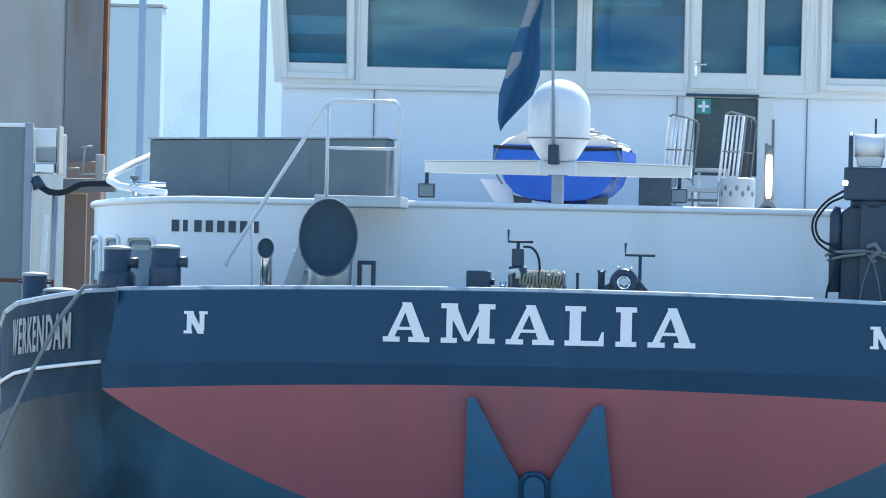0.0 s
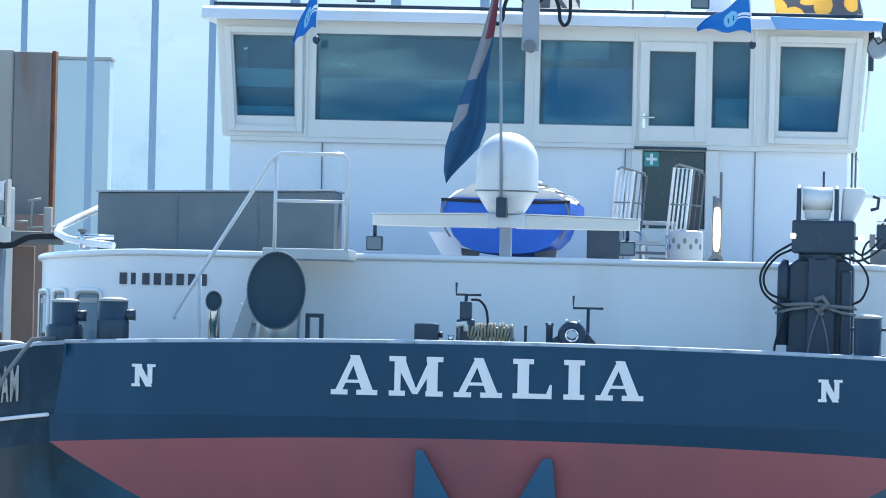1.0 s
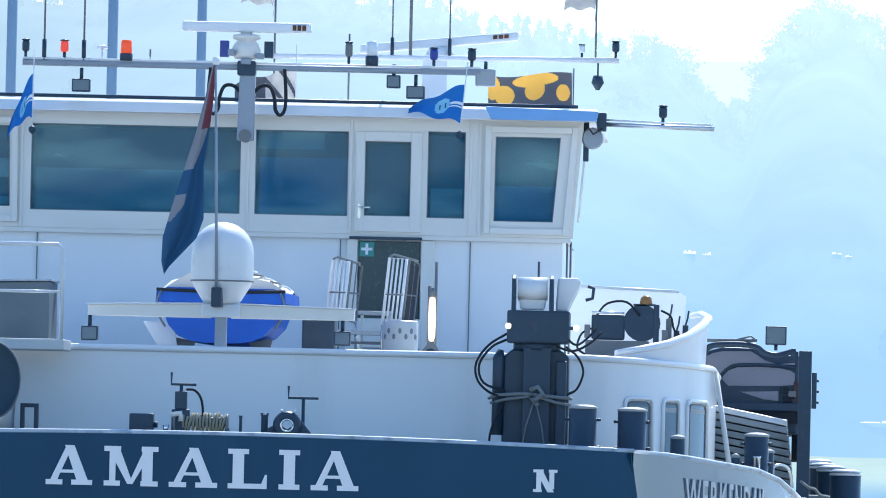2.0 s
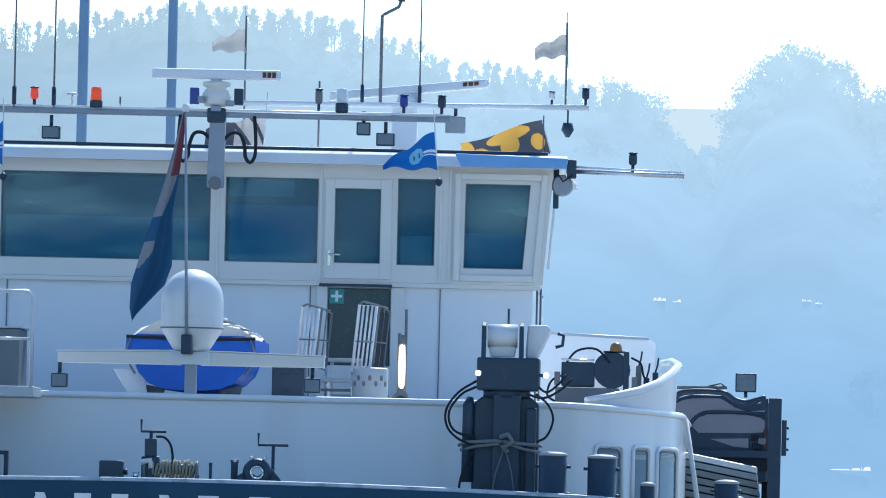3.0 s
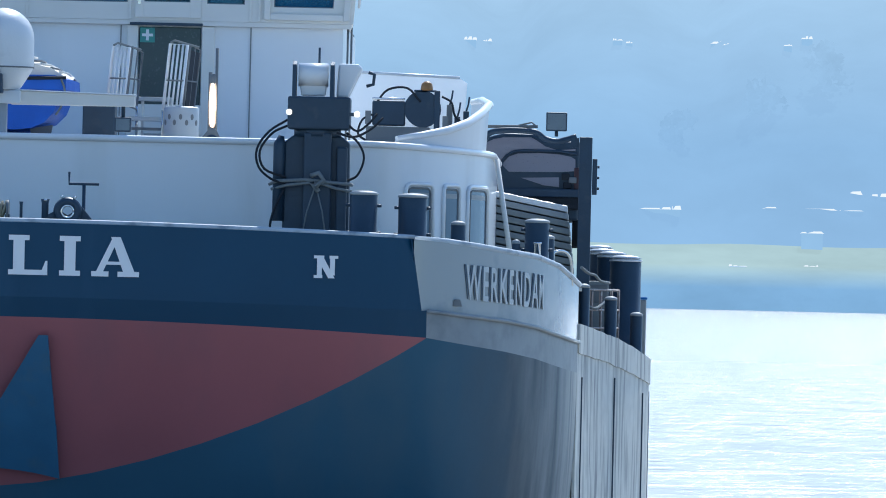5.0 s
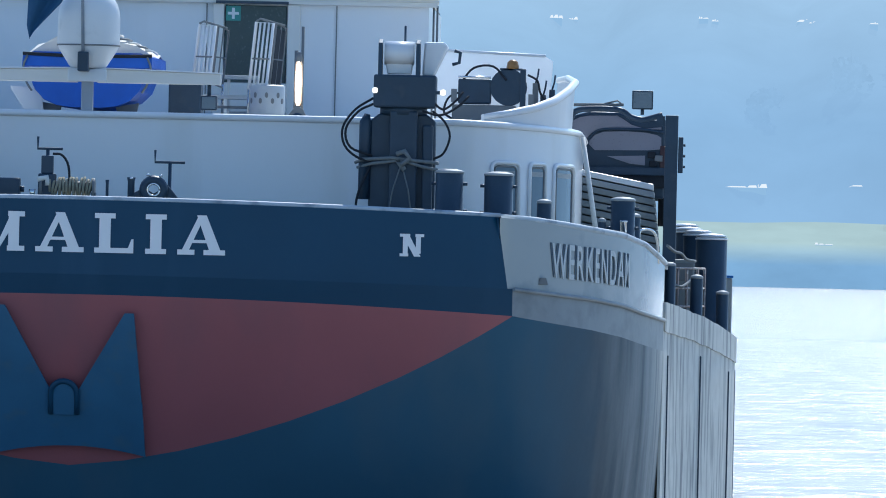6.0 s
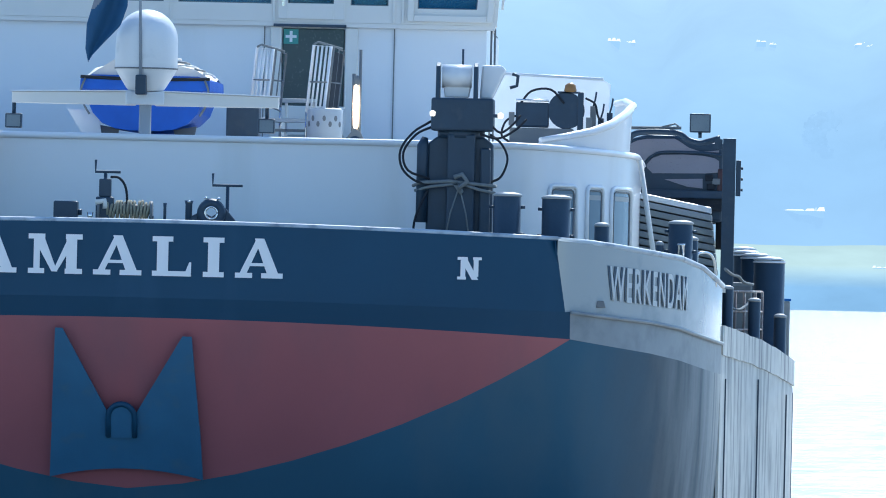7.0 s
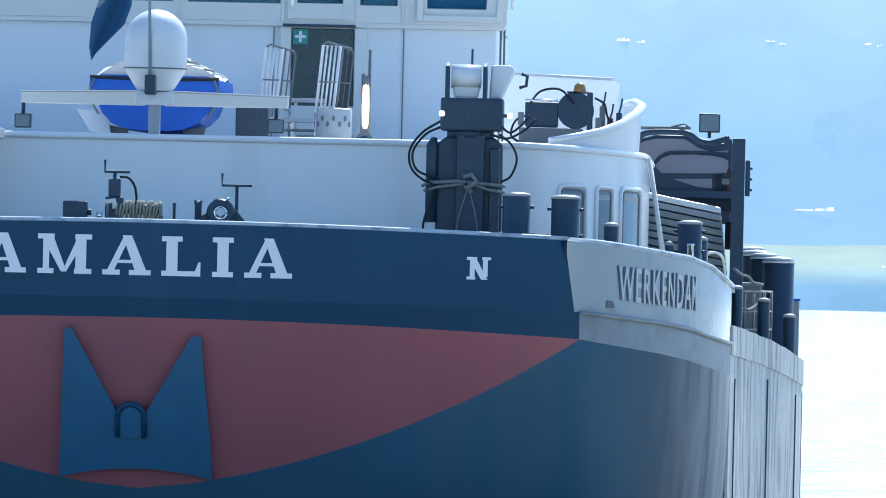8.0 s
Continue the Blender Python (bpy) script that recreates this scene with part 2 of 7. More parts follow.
def prism(bm, outline, axis, lo, hi, bevel=0.0):
    """An outline in two coordinates, drawn out along the third axis from lo to hi."""
    def put(p, d):
        return {"x": (d, p[0], p[1]), "y": (p[0], d, p[1]), "z": (p[0], p[1], d)}[axis]
    a, b = [bm.verts.new(put(p, lo)) for p in outline], [bm.verts.new(put(p, hi)) for p in outline]
    fs = [bm.faces.new(a), bm.faces.new(b[::-1])]
    for i in range(len(a)):
        j = (i + 1) % len(a)
        fs.append(bm.faces.new((a[j], a[i], b[i], b[j])))
    if bevel:
        bmesh.ops.bevel(bm, geom=list({e for q in fs for e in q.edges}), offset=bevel, segments=2, affect="EDGES", profile=0.5)
    return bm


def round_rect(x0, x1, z0, z1, r, n=4):
    pts = []
    for cx, cz, a0 in ((x1 - r, z1 - r, 0), (x0 + r, z1 - r, 90), (x0 + r, z0 + r, 180), (x1 - r, z0 + r, 270)):
        pts += [(cx + r * math.cos(radians(a0 + 90 * i / n)), cz + r * math.sin(radians(a0 + 90 * i / n))) for i in range(n + 1)]
    return pts


def part(name, bm, mat, parent=None, label="", thick=0.0, face=None):
    """Links a bmesh as one object; face: the way in which the outer side of an open sheet looks."""
    me = bpy.data.meshes.new(name)
    bmesh.ops.recalc_face_normals(bm, faces=bm.faces)
    if face and sum((f.normal * f.calc_area() for f in bm.faces), Vector()).dot(Vector(face)) < 0:
        bmesh.ops.reverse_faces(bm, faces=bm.faces)
    if thick:
        for e in bm.edges:
            e.smooth = not e.is_boundary
    bm.to_mesh(me)
    bm.free()
    for k in (mat if isinstance(mat, (list, tuple)) else [mat]):
        me.materials.append(k)
    ob = new(name, me)
    if parent:
        ob.parent = parent
    if thick:
        s = ob.modifiers.new("thickness", "SOLIDIFY")
        s.thickness, s.offset = thick, -1
    return tagged(ob, label)


def thing(name, label, category, group="", at=(0, 0, 0), kind=""):
    ob = new(name)
    ob.location = at
    ob.empty_display_size = 0.1
    return tagged(ob, label, category, group, kind)


def text_mesh(words, size, mat, name, parent, m, depth=0.008, space=1.0, stretch=1.0, bold=0.0):
    """Raised letters as one mesh; m takes the letter plane (x right, y up) to its place."""
    cu = bpy.data.curves.new(name, "FONT")
    cu.body, cu.size, cu.extrude, cu.align_x, cu.space_character, cu.offset = words, size, depth, "CENTER", space, bold
    tmp = bpy.data.objects.new(name + "_tmp", cu)
    scene.collection.objects.link(tmp)
    me = bpy.data.meshes.new_from_object(tmp.evaluated_get(bpy.context.evaluated_depsgraph_get()))
    bpy.data.objects.remove(tmp)
    me.transform(Matrix.Diagonal((stretch, 1, 1, 1)))
    me.transform(m)
    me.materials.clear()
    me.materials.append(mat)
    ob = new(name, me)
    ob.parent = parent
    return ob


# ---- water ----
def build_water():
    m = bpy.data.materials.new("river_water")
    m.use_nodes = True
    nt = m.node_tree
    n, link = nt.nodes, nt.links.new
    b = n["Principled BSDF"]
    b.inputs["Base Color"].default_value = (0.36, 0.34, 0.3, 1)
    b.inputs["Roughness"].default_value = 0.25
    tc = n.new("ShaderNodeTexCoord")
    mp = n.new("ShaderNodeMapping")
    mp.inputs["Scale"].default_value = (0.35, 1.0, 1.0)
    link(tc.outputs["Object"], mp.inputs[0])
    nz = n.new("ShaderNodeTexNoise")
    nz.inputs["Scale"].default_value, nz.inputs["Detail"].default_value = 0.9, 6
    link(mp.outputs[0], nz.inputs["Vector"])
    bp = n.new("ShaderNodeBump")
    bp.inputs["Strength"].default_value, bp.inputs["Distance"].default_value = 1.0, 0.6
    link(nz.outputs["Fac"], bp.inputs["Height"])
    link(bp.outputs[0], b.inputs["Normal"])
    bm = bmesh.new()
    grid(bm, [[(x, y, 0) for x in (-1500, -200, 200, 1500)] for y in (-400, 0, 300, 800, 1650)])
    tagged(part("water", bm, m), "rippled river water white with sun glare", "water", kind="structure")


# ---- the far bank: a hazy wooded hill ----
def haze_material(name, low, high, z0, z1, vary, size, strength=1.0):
    """Far distance in bright haze: the air's pale colour is painted in as a faint glow."""
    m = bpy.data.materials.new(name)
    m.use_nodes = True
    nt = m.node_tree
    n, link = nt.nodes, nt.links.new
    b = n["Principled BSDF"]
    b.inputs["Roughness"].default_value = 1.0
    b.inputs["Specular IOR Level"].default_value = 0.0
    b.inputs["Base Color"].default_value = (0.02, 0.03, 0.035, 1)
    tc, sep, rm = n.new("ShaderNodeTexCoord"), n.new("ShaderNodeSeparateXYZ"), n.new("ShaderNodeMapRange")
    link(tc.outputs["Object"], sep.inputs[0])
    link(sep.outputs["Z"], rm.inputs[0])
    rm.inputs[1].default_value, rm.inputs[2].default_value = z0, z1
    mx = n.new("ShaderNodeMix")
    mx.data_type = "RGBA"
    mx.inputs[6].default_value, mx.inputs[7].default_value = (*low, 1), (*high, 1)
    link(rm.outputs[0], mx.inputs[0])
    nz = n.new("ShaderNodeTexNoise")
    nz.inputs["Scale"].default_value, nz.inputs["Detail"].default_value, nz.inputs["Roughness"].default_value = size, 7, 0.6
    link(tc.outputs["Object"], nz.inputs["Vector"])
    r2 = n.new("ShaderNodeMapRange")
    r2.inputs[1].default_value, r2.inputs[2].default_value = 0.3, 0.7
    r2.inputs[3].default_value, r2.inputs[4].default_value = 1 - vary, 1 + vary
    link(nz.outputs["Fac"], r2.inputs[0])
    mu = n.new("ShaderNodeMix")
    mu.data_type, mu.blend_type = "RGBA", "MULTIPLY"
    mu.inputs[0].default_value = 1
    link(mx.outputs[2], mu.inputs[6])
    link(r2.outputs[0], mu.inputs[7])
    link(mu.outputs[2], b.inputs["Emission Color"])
    # the painted haze glow falls to 0.8 towards port
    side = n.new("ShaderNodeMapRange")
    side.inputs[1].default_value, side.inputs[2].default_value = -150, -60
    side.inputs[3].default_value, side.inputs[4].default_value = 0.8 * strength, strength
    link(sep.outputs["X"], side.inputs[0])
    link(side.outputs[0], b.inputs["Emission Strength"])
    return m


# haze is put into these glowing colours, paler with height
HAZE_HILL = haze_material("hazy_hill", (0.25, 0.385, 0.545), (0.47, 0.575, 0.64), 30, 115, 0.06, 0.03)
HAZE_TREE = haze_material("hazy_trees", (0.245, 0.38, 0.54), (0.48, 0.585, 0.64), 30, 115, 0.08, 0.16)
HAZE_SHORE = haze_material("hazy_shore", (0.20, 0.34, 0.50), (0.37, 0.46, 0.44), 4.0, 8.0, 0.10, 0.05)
# roofs glow white: the sunlight on them is put into the emission
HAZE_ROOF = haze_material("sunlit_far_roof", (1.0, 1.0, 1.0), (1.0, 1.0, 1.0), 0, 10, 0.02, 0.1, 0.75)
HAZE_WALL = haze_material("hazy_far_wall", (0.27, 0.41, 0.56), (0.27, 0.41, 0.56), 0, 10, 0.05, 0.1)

BANK = 1500.0
# the ridge: metres across, and the height of the ground there
RIDGE = [(-330, 108), (-147, 107), (-135, 109), (-117, 112), (-91, 110), (-72, 105), (-62, 100), (-50, 101), (-41, 98), (-29, 96), (-22, 94), (-18, 88), (-14, 83), (-7, 83), (-4.5, 92), (-0.5, 99), (5, 103), (11, 105), (17, 102), (22, 96), (29, 95), (33, 103), (40, 109), (70, 108), (200, 110)]
FAR_TOP = 134.0


def ridge(x):
    return float(np.interp(x, [p[0] for p in RIDGE], [p[1] for p in RIDGE]))


def slope(x, f):
    """Height of the hillside: f runs from the shore's top (0) to the ridge (1)."""
    return 12 + (ridge(x) - 15) * f ** 0.8


def build_far_bank():
    bm = bmesh.new()
    xs = [-300 + 4 * i for i in range(121)]
    grid(bm, [[(x, BANK + 40 + 240 * k / 14, slope(x, k / 14) + (3 * noise.noise((x * 0.05, k * 0.5, 0)) if k else -0.5)) for x in xs] for k in range(15)])
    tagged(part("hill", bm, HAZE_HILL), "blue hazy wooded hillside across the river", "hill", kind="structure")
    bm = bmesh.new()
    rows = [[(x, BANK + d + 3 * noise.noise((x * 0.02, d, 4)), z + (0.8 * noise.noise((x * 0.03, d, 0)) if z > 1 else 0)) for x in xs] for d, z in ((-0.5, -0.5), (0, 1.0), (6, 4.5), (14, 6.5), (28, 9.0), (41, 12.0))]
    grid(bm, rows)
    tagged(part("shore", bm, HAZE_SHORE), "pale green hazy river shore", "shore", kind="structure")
    # unseen valley sides round to starboard and port, added for reflections in the hull
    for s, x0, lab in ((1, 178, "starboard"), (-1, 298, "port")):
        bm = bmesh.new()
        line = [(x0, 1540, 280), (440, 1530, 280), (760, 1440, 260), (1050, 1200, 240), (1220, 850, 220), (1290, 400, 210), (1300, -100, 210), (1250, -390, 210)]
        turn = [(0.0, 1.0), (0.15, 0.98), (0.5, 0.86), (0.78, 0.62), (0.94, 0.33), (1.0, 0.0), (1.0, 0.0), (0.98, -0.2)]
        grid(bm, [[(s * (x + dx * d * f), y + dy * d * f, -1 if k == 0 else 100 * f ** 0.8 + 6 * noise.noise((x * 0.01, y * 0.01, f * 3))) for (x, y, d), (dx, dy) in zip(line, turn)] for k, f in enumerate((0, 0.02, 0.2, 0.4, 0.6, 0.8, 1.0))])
        tagged(part("unseen_side_hill", bm, HAZE_HILL), "unseen hazy hillside added for hull reflections, to " + lab, "hill", kind="structure")
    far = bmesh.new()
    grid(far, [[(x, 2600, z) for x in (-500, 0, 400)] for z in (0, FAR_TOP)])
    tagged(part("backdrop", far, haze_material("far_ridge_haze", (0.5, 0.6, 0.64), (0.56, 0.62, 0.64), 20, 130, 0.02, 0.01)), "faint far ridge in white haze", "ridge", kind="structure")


def far_tree(bm, rng, x, y, z, h, w, leaves, spiky=False, leaf=1.0):
    """A distant tree: a tapered trunk, limbs, and a crown of many small leaf clumps with gaps."""
    tube(bm, [(x, y, z), (x + 0.2, y, z + h * 0.5), (x + 0.1, y, z + h * 0.9)], [w * 0.05, w * 0.03, w * 0.008], 5)
    lobes = []
    for i in range(rng.randint(9, 13)):
        a, f = rng.uniform(0, 6.28), rng.uniform(0.1, 0.93)
        shape = (1 - f) * 1.1 if spiky else 1 - abs(f - 0.45) * 1.1
        rr = w * 0.5 * shape * rng.uniform(0.3, 1)
        c = Vector((x + rr * math.cos(a), y + rr * math.sin(a), z + h * f))
        lobes.append((c, w * rng.uniform(0.13, 0.24) * (0.5 + 0.5 * shape)))
        tube(bm, [(x, y, z + h * f * 0.7), c], [w * 0.015, w * 0.005], 3, cap=False)
    for i in range(leaves):
        c, r = rng.choice(lobes)
        d = Vector((rng.gauss(0, 1), rng.gauss(0, 1), rng.gauss(0, 2.2 if spiky else 1))).normalized() * r * rng.uniform(0.2, 1.6)
        p, s = c + d * (1, 1.3)[spiky], leaf * (rng.uniform(0.14, 0.36) if spiky else rng.uniform(0.18, 0.5))
        a = Vector((rng.gauss(0, 0.4 if spiky else 1), rng.gauss(0, 0.4), rng.gauss(0, 1))).normalized() * s * (1.5 if spiky else 1)
        b = a.cross(Vector((rng.gauss(0, 0.4), 1, rng.gauss(0, 0.4)))).normalized() * s * rng.uniform(0.4, 0.8)
        bm.faces.new([bm.verts.new(p + q) for q in (a, b, -a, -b)])


def build_woods():
    rng = random.Random(5)
    bm = bmesh.new()
    n = 430
    for i in range(n):
        x = -270 + 380 * (i + rng.uniform(-0.4, 0.4)) / n
        pointed = x < -30
        low = -20 < x < -6
        h, w = (rng.uniform(3, 5), rng.uniform(3, 5)) if low else (rng.uniform(9, 14), rng.uniform(3.2, 5.0)) if pointed else (rng.uniform(9, 14), rng.uniform(7, 11))
        far_tree(bm, rng, x, BANK + 280 + rng.uniform(-14, 6), ridge(x) - h + (rng.uniform(-0.5, 2.6) if pointed else rng.uniform(-1, 3.5)), h, w, (520 if pointed else 430) if x > -150 else 110, pointed)
    for i in range(36):
        x, f = rng.uniform(-200, 75), rng.uniform(0.14, 0.95)
        far_tree(bm, rng, x, BANK + 40 + 240 * f, slope(x, f) - 2, rng.uniform(6, 10), rng.uniform(6, 10), 330, leaf=2.0)
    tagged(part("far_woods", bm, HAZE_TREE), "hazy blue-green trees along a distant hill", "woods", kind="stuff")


# ---- the ship's hull ----
PLAN = [(0, 0), (0.55, 0.005), (1.1, 0.015), (1.65, 0.035), (2.2, 0.06), (2.75, 0.096), (3.3, 0.14), (3.7, 0.185), (4.1, 0.24), (4.28, 0.285), (4.42, 0.34), (4.62, 0.52), (4.9, 0.9), (5.2, 1.4), (5.5, 2.1), (5.72, 2.9), (5.86, 3.7), (5.93, 4.5)]
SIDE = [(5.93, 4.5), (6.0, 5.2), (6.15, 6.2), (6.35, 7.3), (6.53, 8.4), (6.68, 9.6), (6.73, 11), (6.73, 40), (6.73, 80), (6.3, 100), (4.5, 110), (0, 117)]
CORNER = 10


def top_z(i):
    x = PLAN[i][0]
    if i <= CORNER:
        return 3.262 - 0.083 * (x / 4.4) ** 2
    return float(np.interp(x, [4.42, 4.9, 5.5, 5.75, 5.93], [3.18, 3.12, 3.03, 2.93, 2.76]))


def knuckle_z(i):
    x = PLAN[i][0]
    return 2.52 - 0.05 * (x / 4.4) ** 2 if i <= CORNER else float(np.interp(x, [4.42, 5.4, 5.93], [2.47, 2.36, 2.17]))


def band_z(i):
    x = PLAN[i][0]
    return 2.32 - 0.12 * (x / 4.42) ** 2 if i <= CORNER else float(np.interp(x, [4.42, 5.4, 5.93], [2.2, 2.04, 1.85]))


def red_z(x):
    return 0.6 + 1.596 * (x / 4.42) ** (1.55 + 0.06 * x)


def hull_point(i, z, sgn, out=0.0, upper=False):
    """A point of the stern's skin: below the band the counter slopes forward under the ship."""
    x, y = PLAN[i]
    if i == CORNER and upper:
        # the seam leans inboard towards the top
        x -= 0.05 + 0.11 * (z - knuckle_z(i)) / (top_z(i) - knuckle_z(i))
        y = float(np.interp(x, [p[0] for p in PLAN], [p[1] for p in PLAN]))
    d = max(0.0, band_z(i) - z)
    lean = 0.36 if i < CORNER else 0.36 * max(0.06, 1 - (i - CORNER + 1) / 6)
    k = knuckle_z(i)
    step = 0.07 * min(1, max(0, (k - z) / max(0.01, k - band_z(i)))) if i <= CORNER else 0
    return (sgn * (x - d * d * (0.02 if i > CORNER else 0)), y + step + lean * d + 0.05 * d * d - out, z)


def stern_band(i0, i1, zhi, zlo, steps, both=True, upper=False):
    """Rows of points over the stations i0..i1, from the height zhi(i) down to zlo(i)."""
    idx = [(i, -1) for i in range(i1, max(i0, 1) - 1, -1)] + [(i, 1) for i in range(i0, i1 + 1)] if both else None
    return [[hull_point(i, zhi(i) + (zlo(i) - zhi(i)) * k / steps, s, 0.0, upper) for i, s in idx] for k in range(steps + 1)]


def build_hull():
    ship = thing("cargo_ship", "dark blue inland cargo ship with red underwater paint, seen from astern", "ship")
    bm = bmesh.new()
    grid(bm, stern_band(0, CORNER, top_z, knuckle_z, 3, upper=True))
    part("transom", bm, NAVY, ship, "navy blue transom plate", thick=0.03, face=(0, -1, 0))
    bm = bmesh.new()
    grid(bm, stern_band(0, CORNER, knuckle_z, band_z, 2))
    part("lower_strake", bm, NAVY, ship, thick=0.03, face=(0, -1, 0))
    bm = bmesh.new()
    grid(bm, stern_band(0, CORNER, band_z, lambda i: red_z(PLAN[i][0]), 6))
    part("counter", bm, RED, ship, "faded red painted counter", thick=0.03, face=(0, -1, 0))
    bm = bmesh.new()
    full = stern_band(0, len(PLAN) - 1, lambda i: red_z(PLAN[i][0]) if i <= CORNER else band_z(i), lambda i: -0.6, 8)
    cut = len(PLAN) - 1 - CORNER
    grid(bm, [row[cut:] for row in full])
    part("lower_hull", bm, TONED_BOTTOM, ship, "navy bottom paint with reflections painted grey on the quarter", thick=0.015, face=(0.2, -1, 0))
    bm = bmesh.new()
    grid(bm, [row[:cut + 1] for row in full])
    part("port_quarter_hull", bm, TONED_BOTTOM, ship, "dark plating with murky reflections painted in", thick=0.015, face=(-1, -0.5, 0))
    # starboard takes the colours with glare painted in; port stays navy
    for s, plate, low in ((1, GLARE_PLATE, GREY_STRAKE), (-1, PORT_NAVY, PORT_NAVY)):
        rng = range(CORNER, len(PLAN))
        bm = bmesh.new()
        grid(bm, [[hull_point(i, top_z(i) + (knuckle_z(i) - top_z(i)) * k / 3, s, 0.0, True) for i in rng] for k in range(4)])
        part("quarter_plate", bm, plate, ship, "navy bulwark plate painted pale for sun glare" if s > 0 else "", thick=0.012, face=(s, -0.5, 0))
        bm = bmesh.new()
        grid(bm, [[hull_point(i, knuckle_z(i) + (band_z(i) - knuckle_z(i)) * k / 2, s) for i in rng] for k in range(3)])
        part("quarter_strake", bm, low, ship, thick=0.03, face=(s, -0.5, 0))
        bm = bmesh.new()
        tube(bm, [Vector(hull_point(i, knuckle_z(i), s)) + Vector((s * 0.015, -0.02, 0)) for i in rng], 0.02, 8)
        part("rubbing_strip", bm, GREY_STRAKE if s > 0 else LETTER, ship)
        # main side, at full beam further forward
        bm = bmesh.new()
        zt = [2.36, 2.34, 2.28, 2.2, 2.1, 2.0, 1.96, 1.96, 2.0, 2.6, 3.2, 3.6]
        rows = [[(s * x, y, z0 + (-0.6 - z0) * k / 5) for (x, y), z0 in zip(SIDE, zt)] for k in range(6)]
        grid(bm, rows)
        part("side_hull", bm, GREY_HULL, ship, "worn grey side plating with rust streaks", thick=0.03, face=(s, 0, 0))
        bm = bmesh.new()
        edge = [0.31, 0.31, 0.30, 0.30, 0.29, 0.28, 0.28, 0.28]
        fine = [(s * (float(np.interp(y, [p[1] for p in SIDE], [p[0] for p in SIDE])) + 0.018), y) for y in np.linspace(4.52, 14, 60)]
        tops = [float(np.interp(y, [p[1] for p in SIDE], zt)) for _, y in fine]
        cut = [float(np.interp(y, [p[1] for p in SIDE[:8]], edge)) + 0.02 * noise.noise((y * 2.3, 0, 7)) for _, y in fine]
        grid(bm, [[(x, y, z + 0.012 * noise.noise((y * 3.1, 2, 0))) for (x, y), z in zip(fine, tops)], [(x, y, z - c) for (x, y), z, c in zip(fine, tops, cut)]])
        part("sheer_strake", bm, GREY_HULL, ship, "scuffed pale plate along the side deck", thick=0.02, face=(s, 0, 0))
        for y, z1 in ((5.0, 1.8), (7.2, 1.78), (9.35, 1.6), (11.5, 1.6)):
            bm = bmesh.new()
            x = float(np.interp(y, [p[1] for p in SIDE], [p[0] for p in SIDE]))
            box(bm, s * x - 0.012, s * x + 0.012, y - 0.03, y + 0.03, -0.3, z1, 0.004)
            part("side_rib", bm, BLACK, ship)
    # rail along the edge of the stern
    bm = bmesh.new()
    pts = [Vector(hull_point(i, top_z(i) + 0.01, s, 0.0, True)) + Vector((0, 0.04, 0)) for i, s in [(i, -1) for i in range(len(PLAN) - 1, 0, -1)] + [(i, 1) for i in range(len(PLAN))]]
    tube(bm, pts, 0.032, 10)
    part("bulwark_cap", bm, RIM, ship, "worn grey rim along the bulwark")
    bm = bmesh.new()
    dk = [(-s * x, y + 0.06) for x, y in PLAN[::-1] for s in (1,)] + [(x, y + 0.06) for x, y in PLAN[1:]] + [(6.0, 12), (-6.0, 12)]
    prism(bm, dk, "z", 2.7, 2.74)
    part("aft_deck", bm, DECK, ship)
    bm = bmesh.new()
    prism(bm, [(-6.6, 12.01), (6.6, 12.01), (6.6, 82), (4.0, 108), (-4.0, 108), (-6.6, 82)], "z", 1.75, 1.8)
    part("main_deck", bm, DECK, ship)
    bm = bmesh.new()
    box(bm, -4.9, 4.9, 16, 98, 1.8, 2.75, 0.05)
    part("hatch_coaming", bm, GREY_HULL, ship)
    return ship


# ---- the deckhouse with its rounded corners ----
HOUSE_Y, HOUSE_X, ROUND_X, ROUND_Y = 2.5, 3.75, 1.23, 3.4
HOUSE_TOP = 4.2


def house_at(a, z, s=1, out=0.0):
    """On the rounded corner: a runs from 0 (aft wall) to 90 degrees (side wall)."""
    c, d = math.cos(radians(a)), math.sin(radians(a))
    rx = ROUND_X if s > 0 else ROUND_X + 0.14
    n = Vector((d / rx, -c / ROUND_Y, 0)).normalized() * out
    return (s * (HOUSE_X + rx * d + n.x), HOUSE_Y + ROUND_Y * (1 - c) + n.y, z)


def house_plan(out=0.0):
    right = [house_at(a, 0, 1, out)[:2] for a in range(0, 91, 6)] + [(HOUSE_X + ROUND_X + out, 12.0)]
    left = [house_at(a, 0, -1, out)[:2] for a in range(0, 91, 6)] + [(-HOUSE_X - ROUND_X - 0.14 - out, 12.0)]
    return left[::-1] + right


def crown(x):
    return HOUSE_TOP - 0.004 * x * x


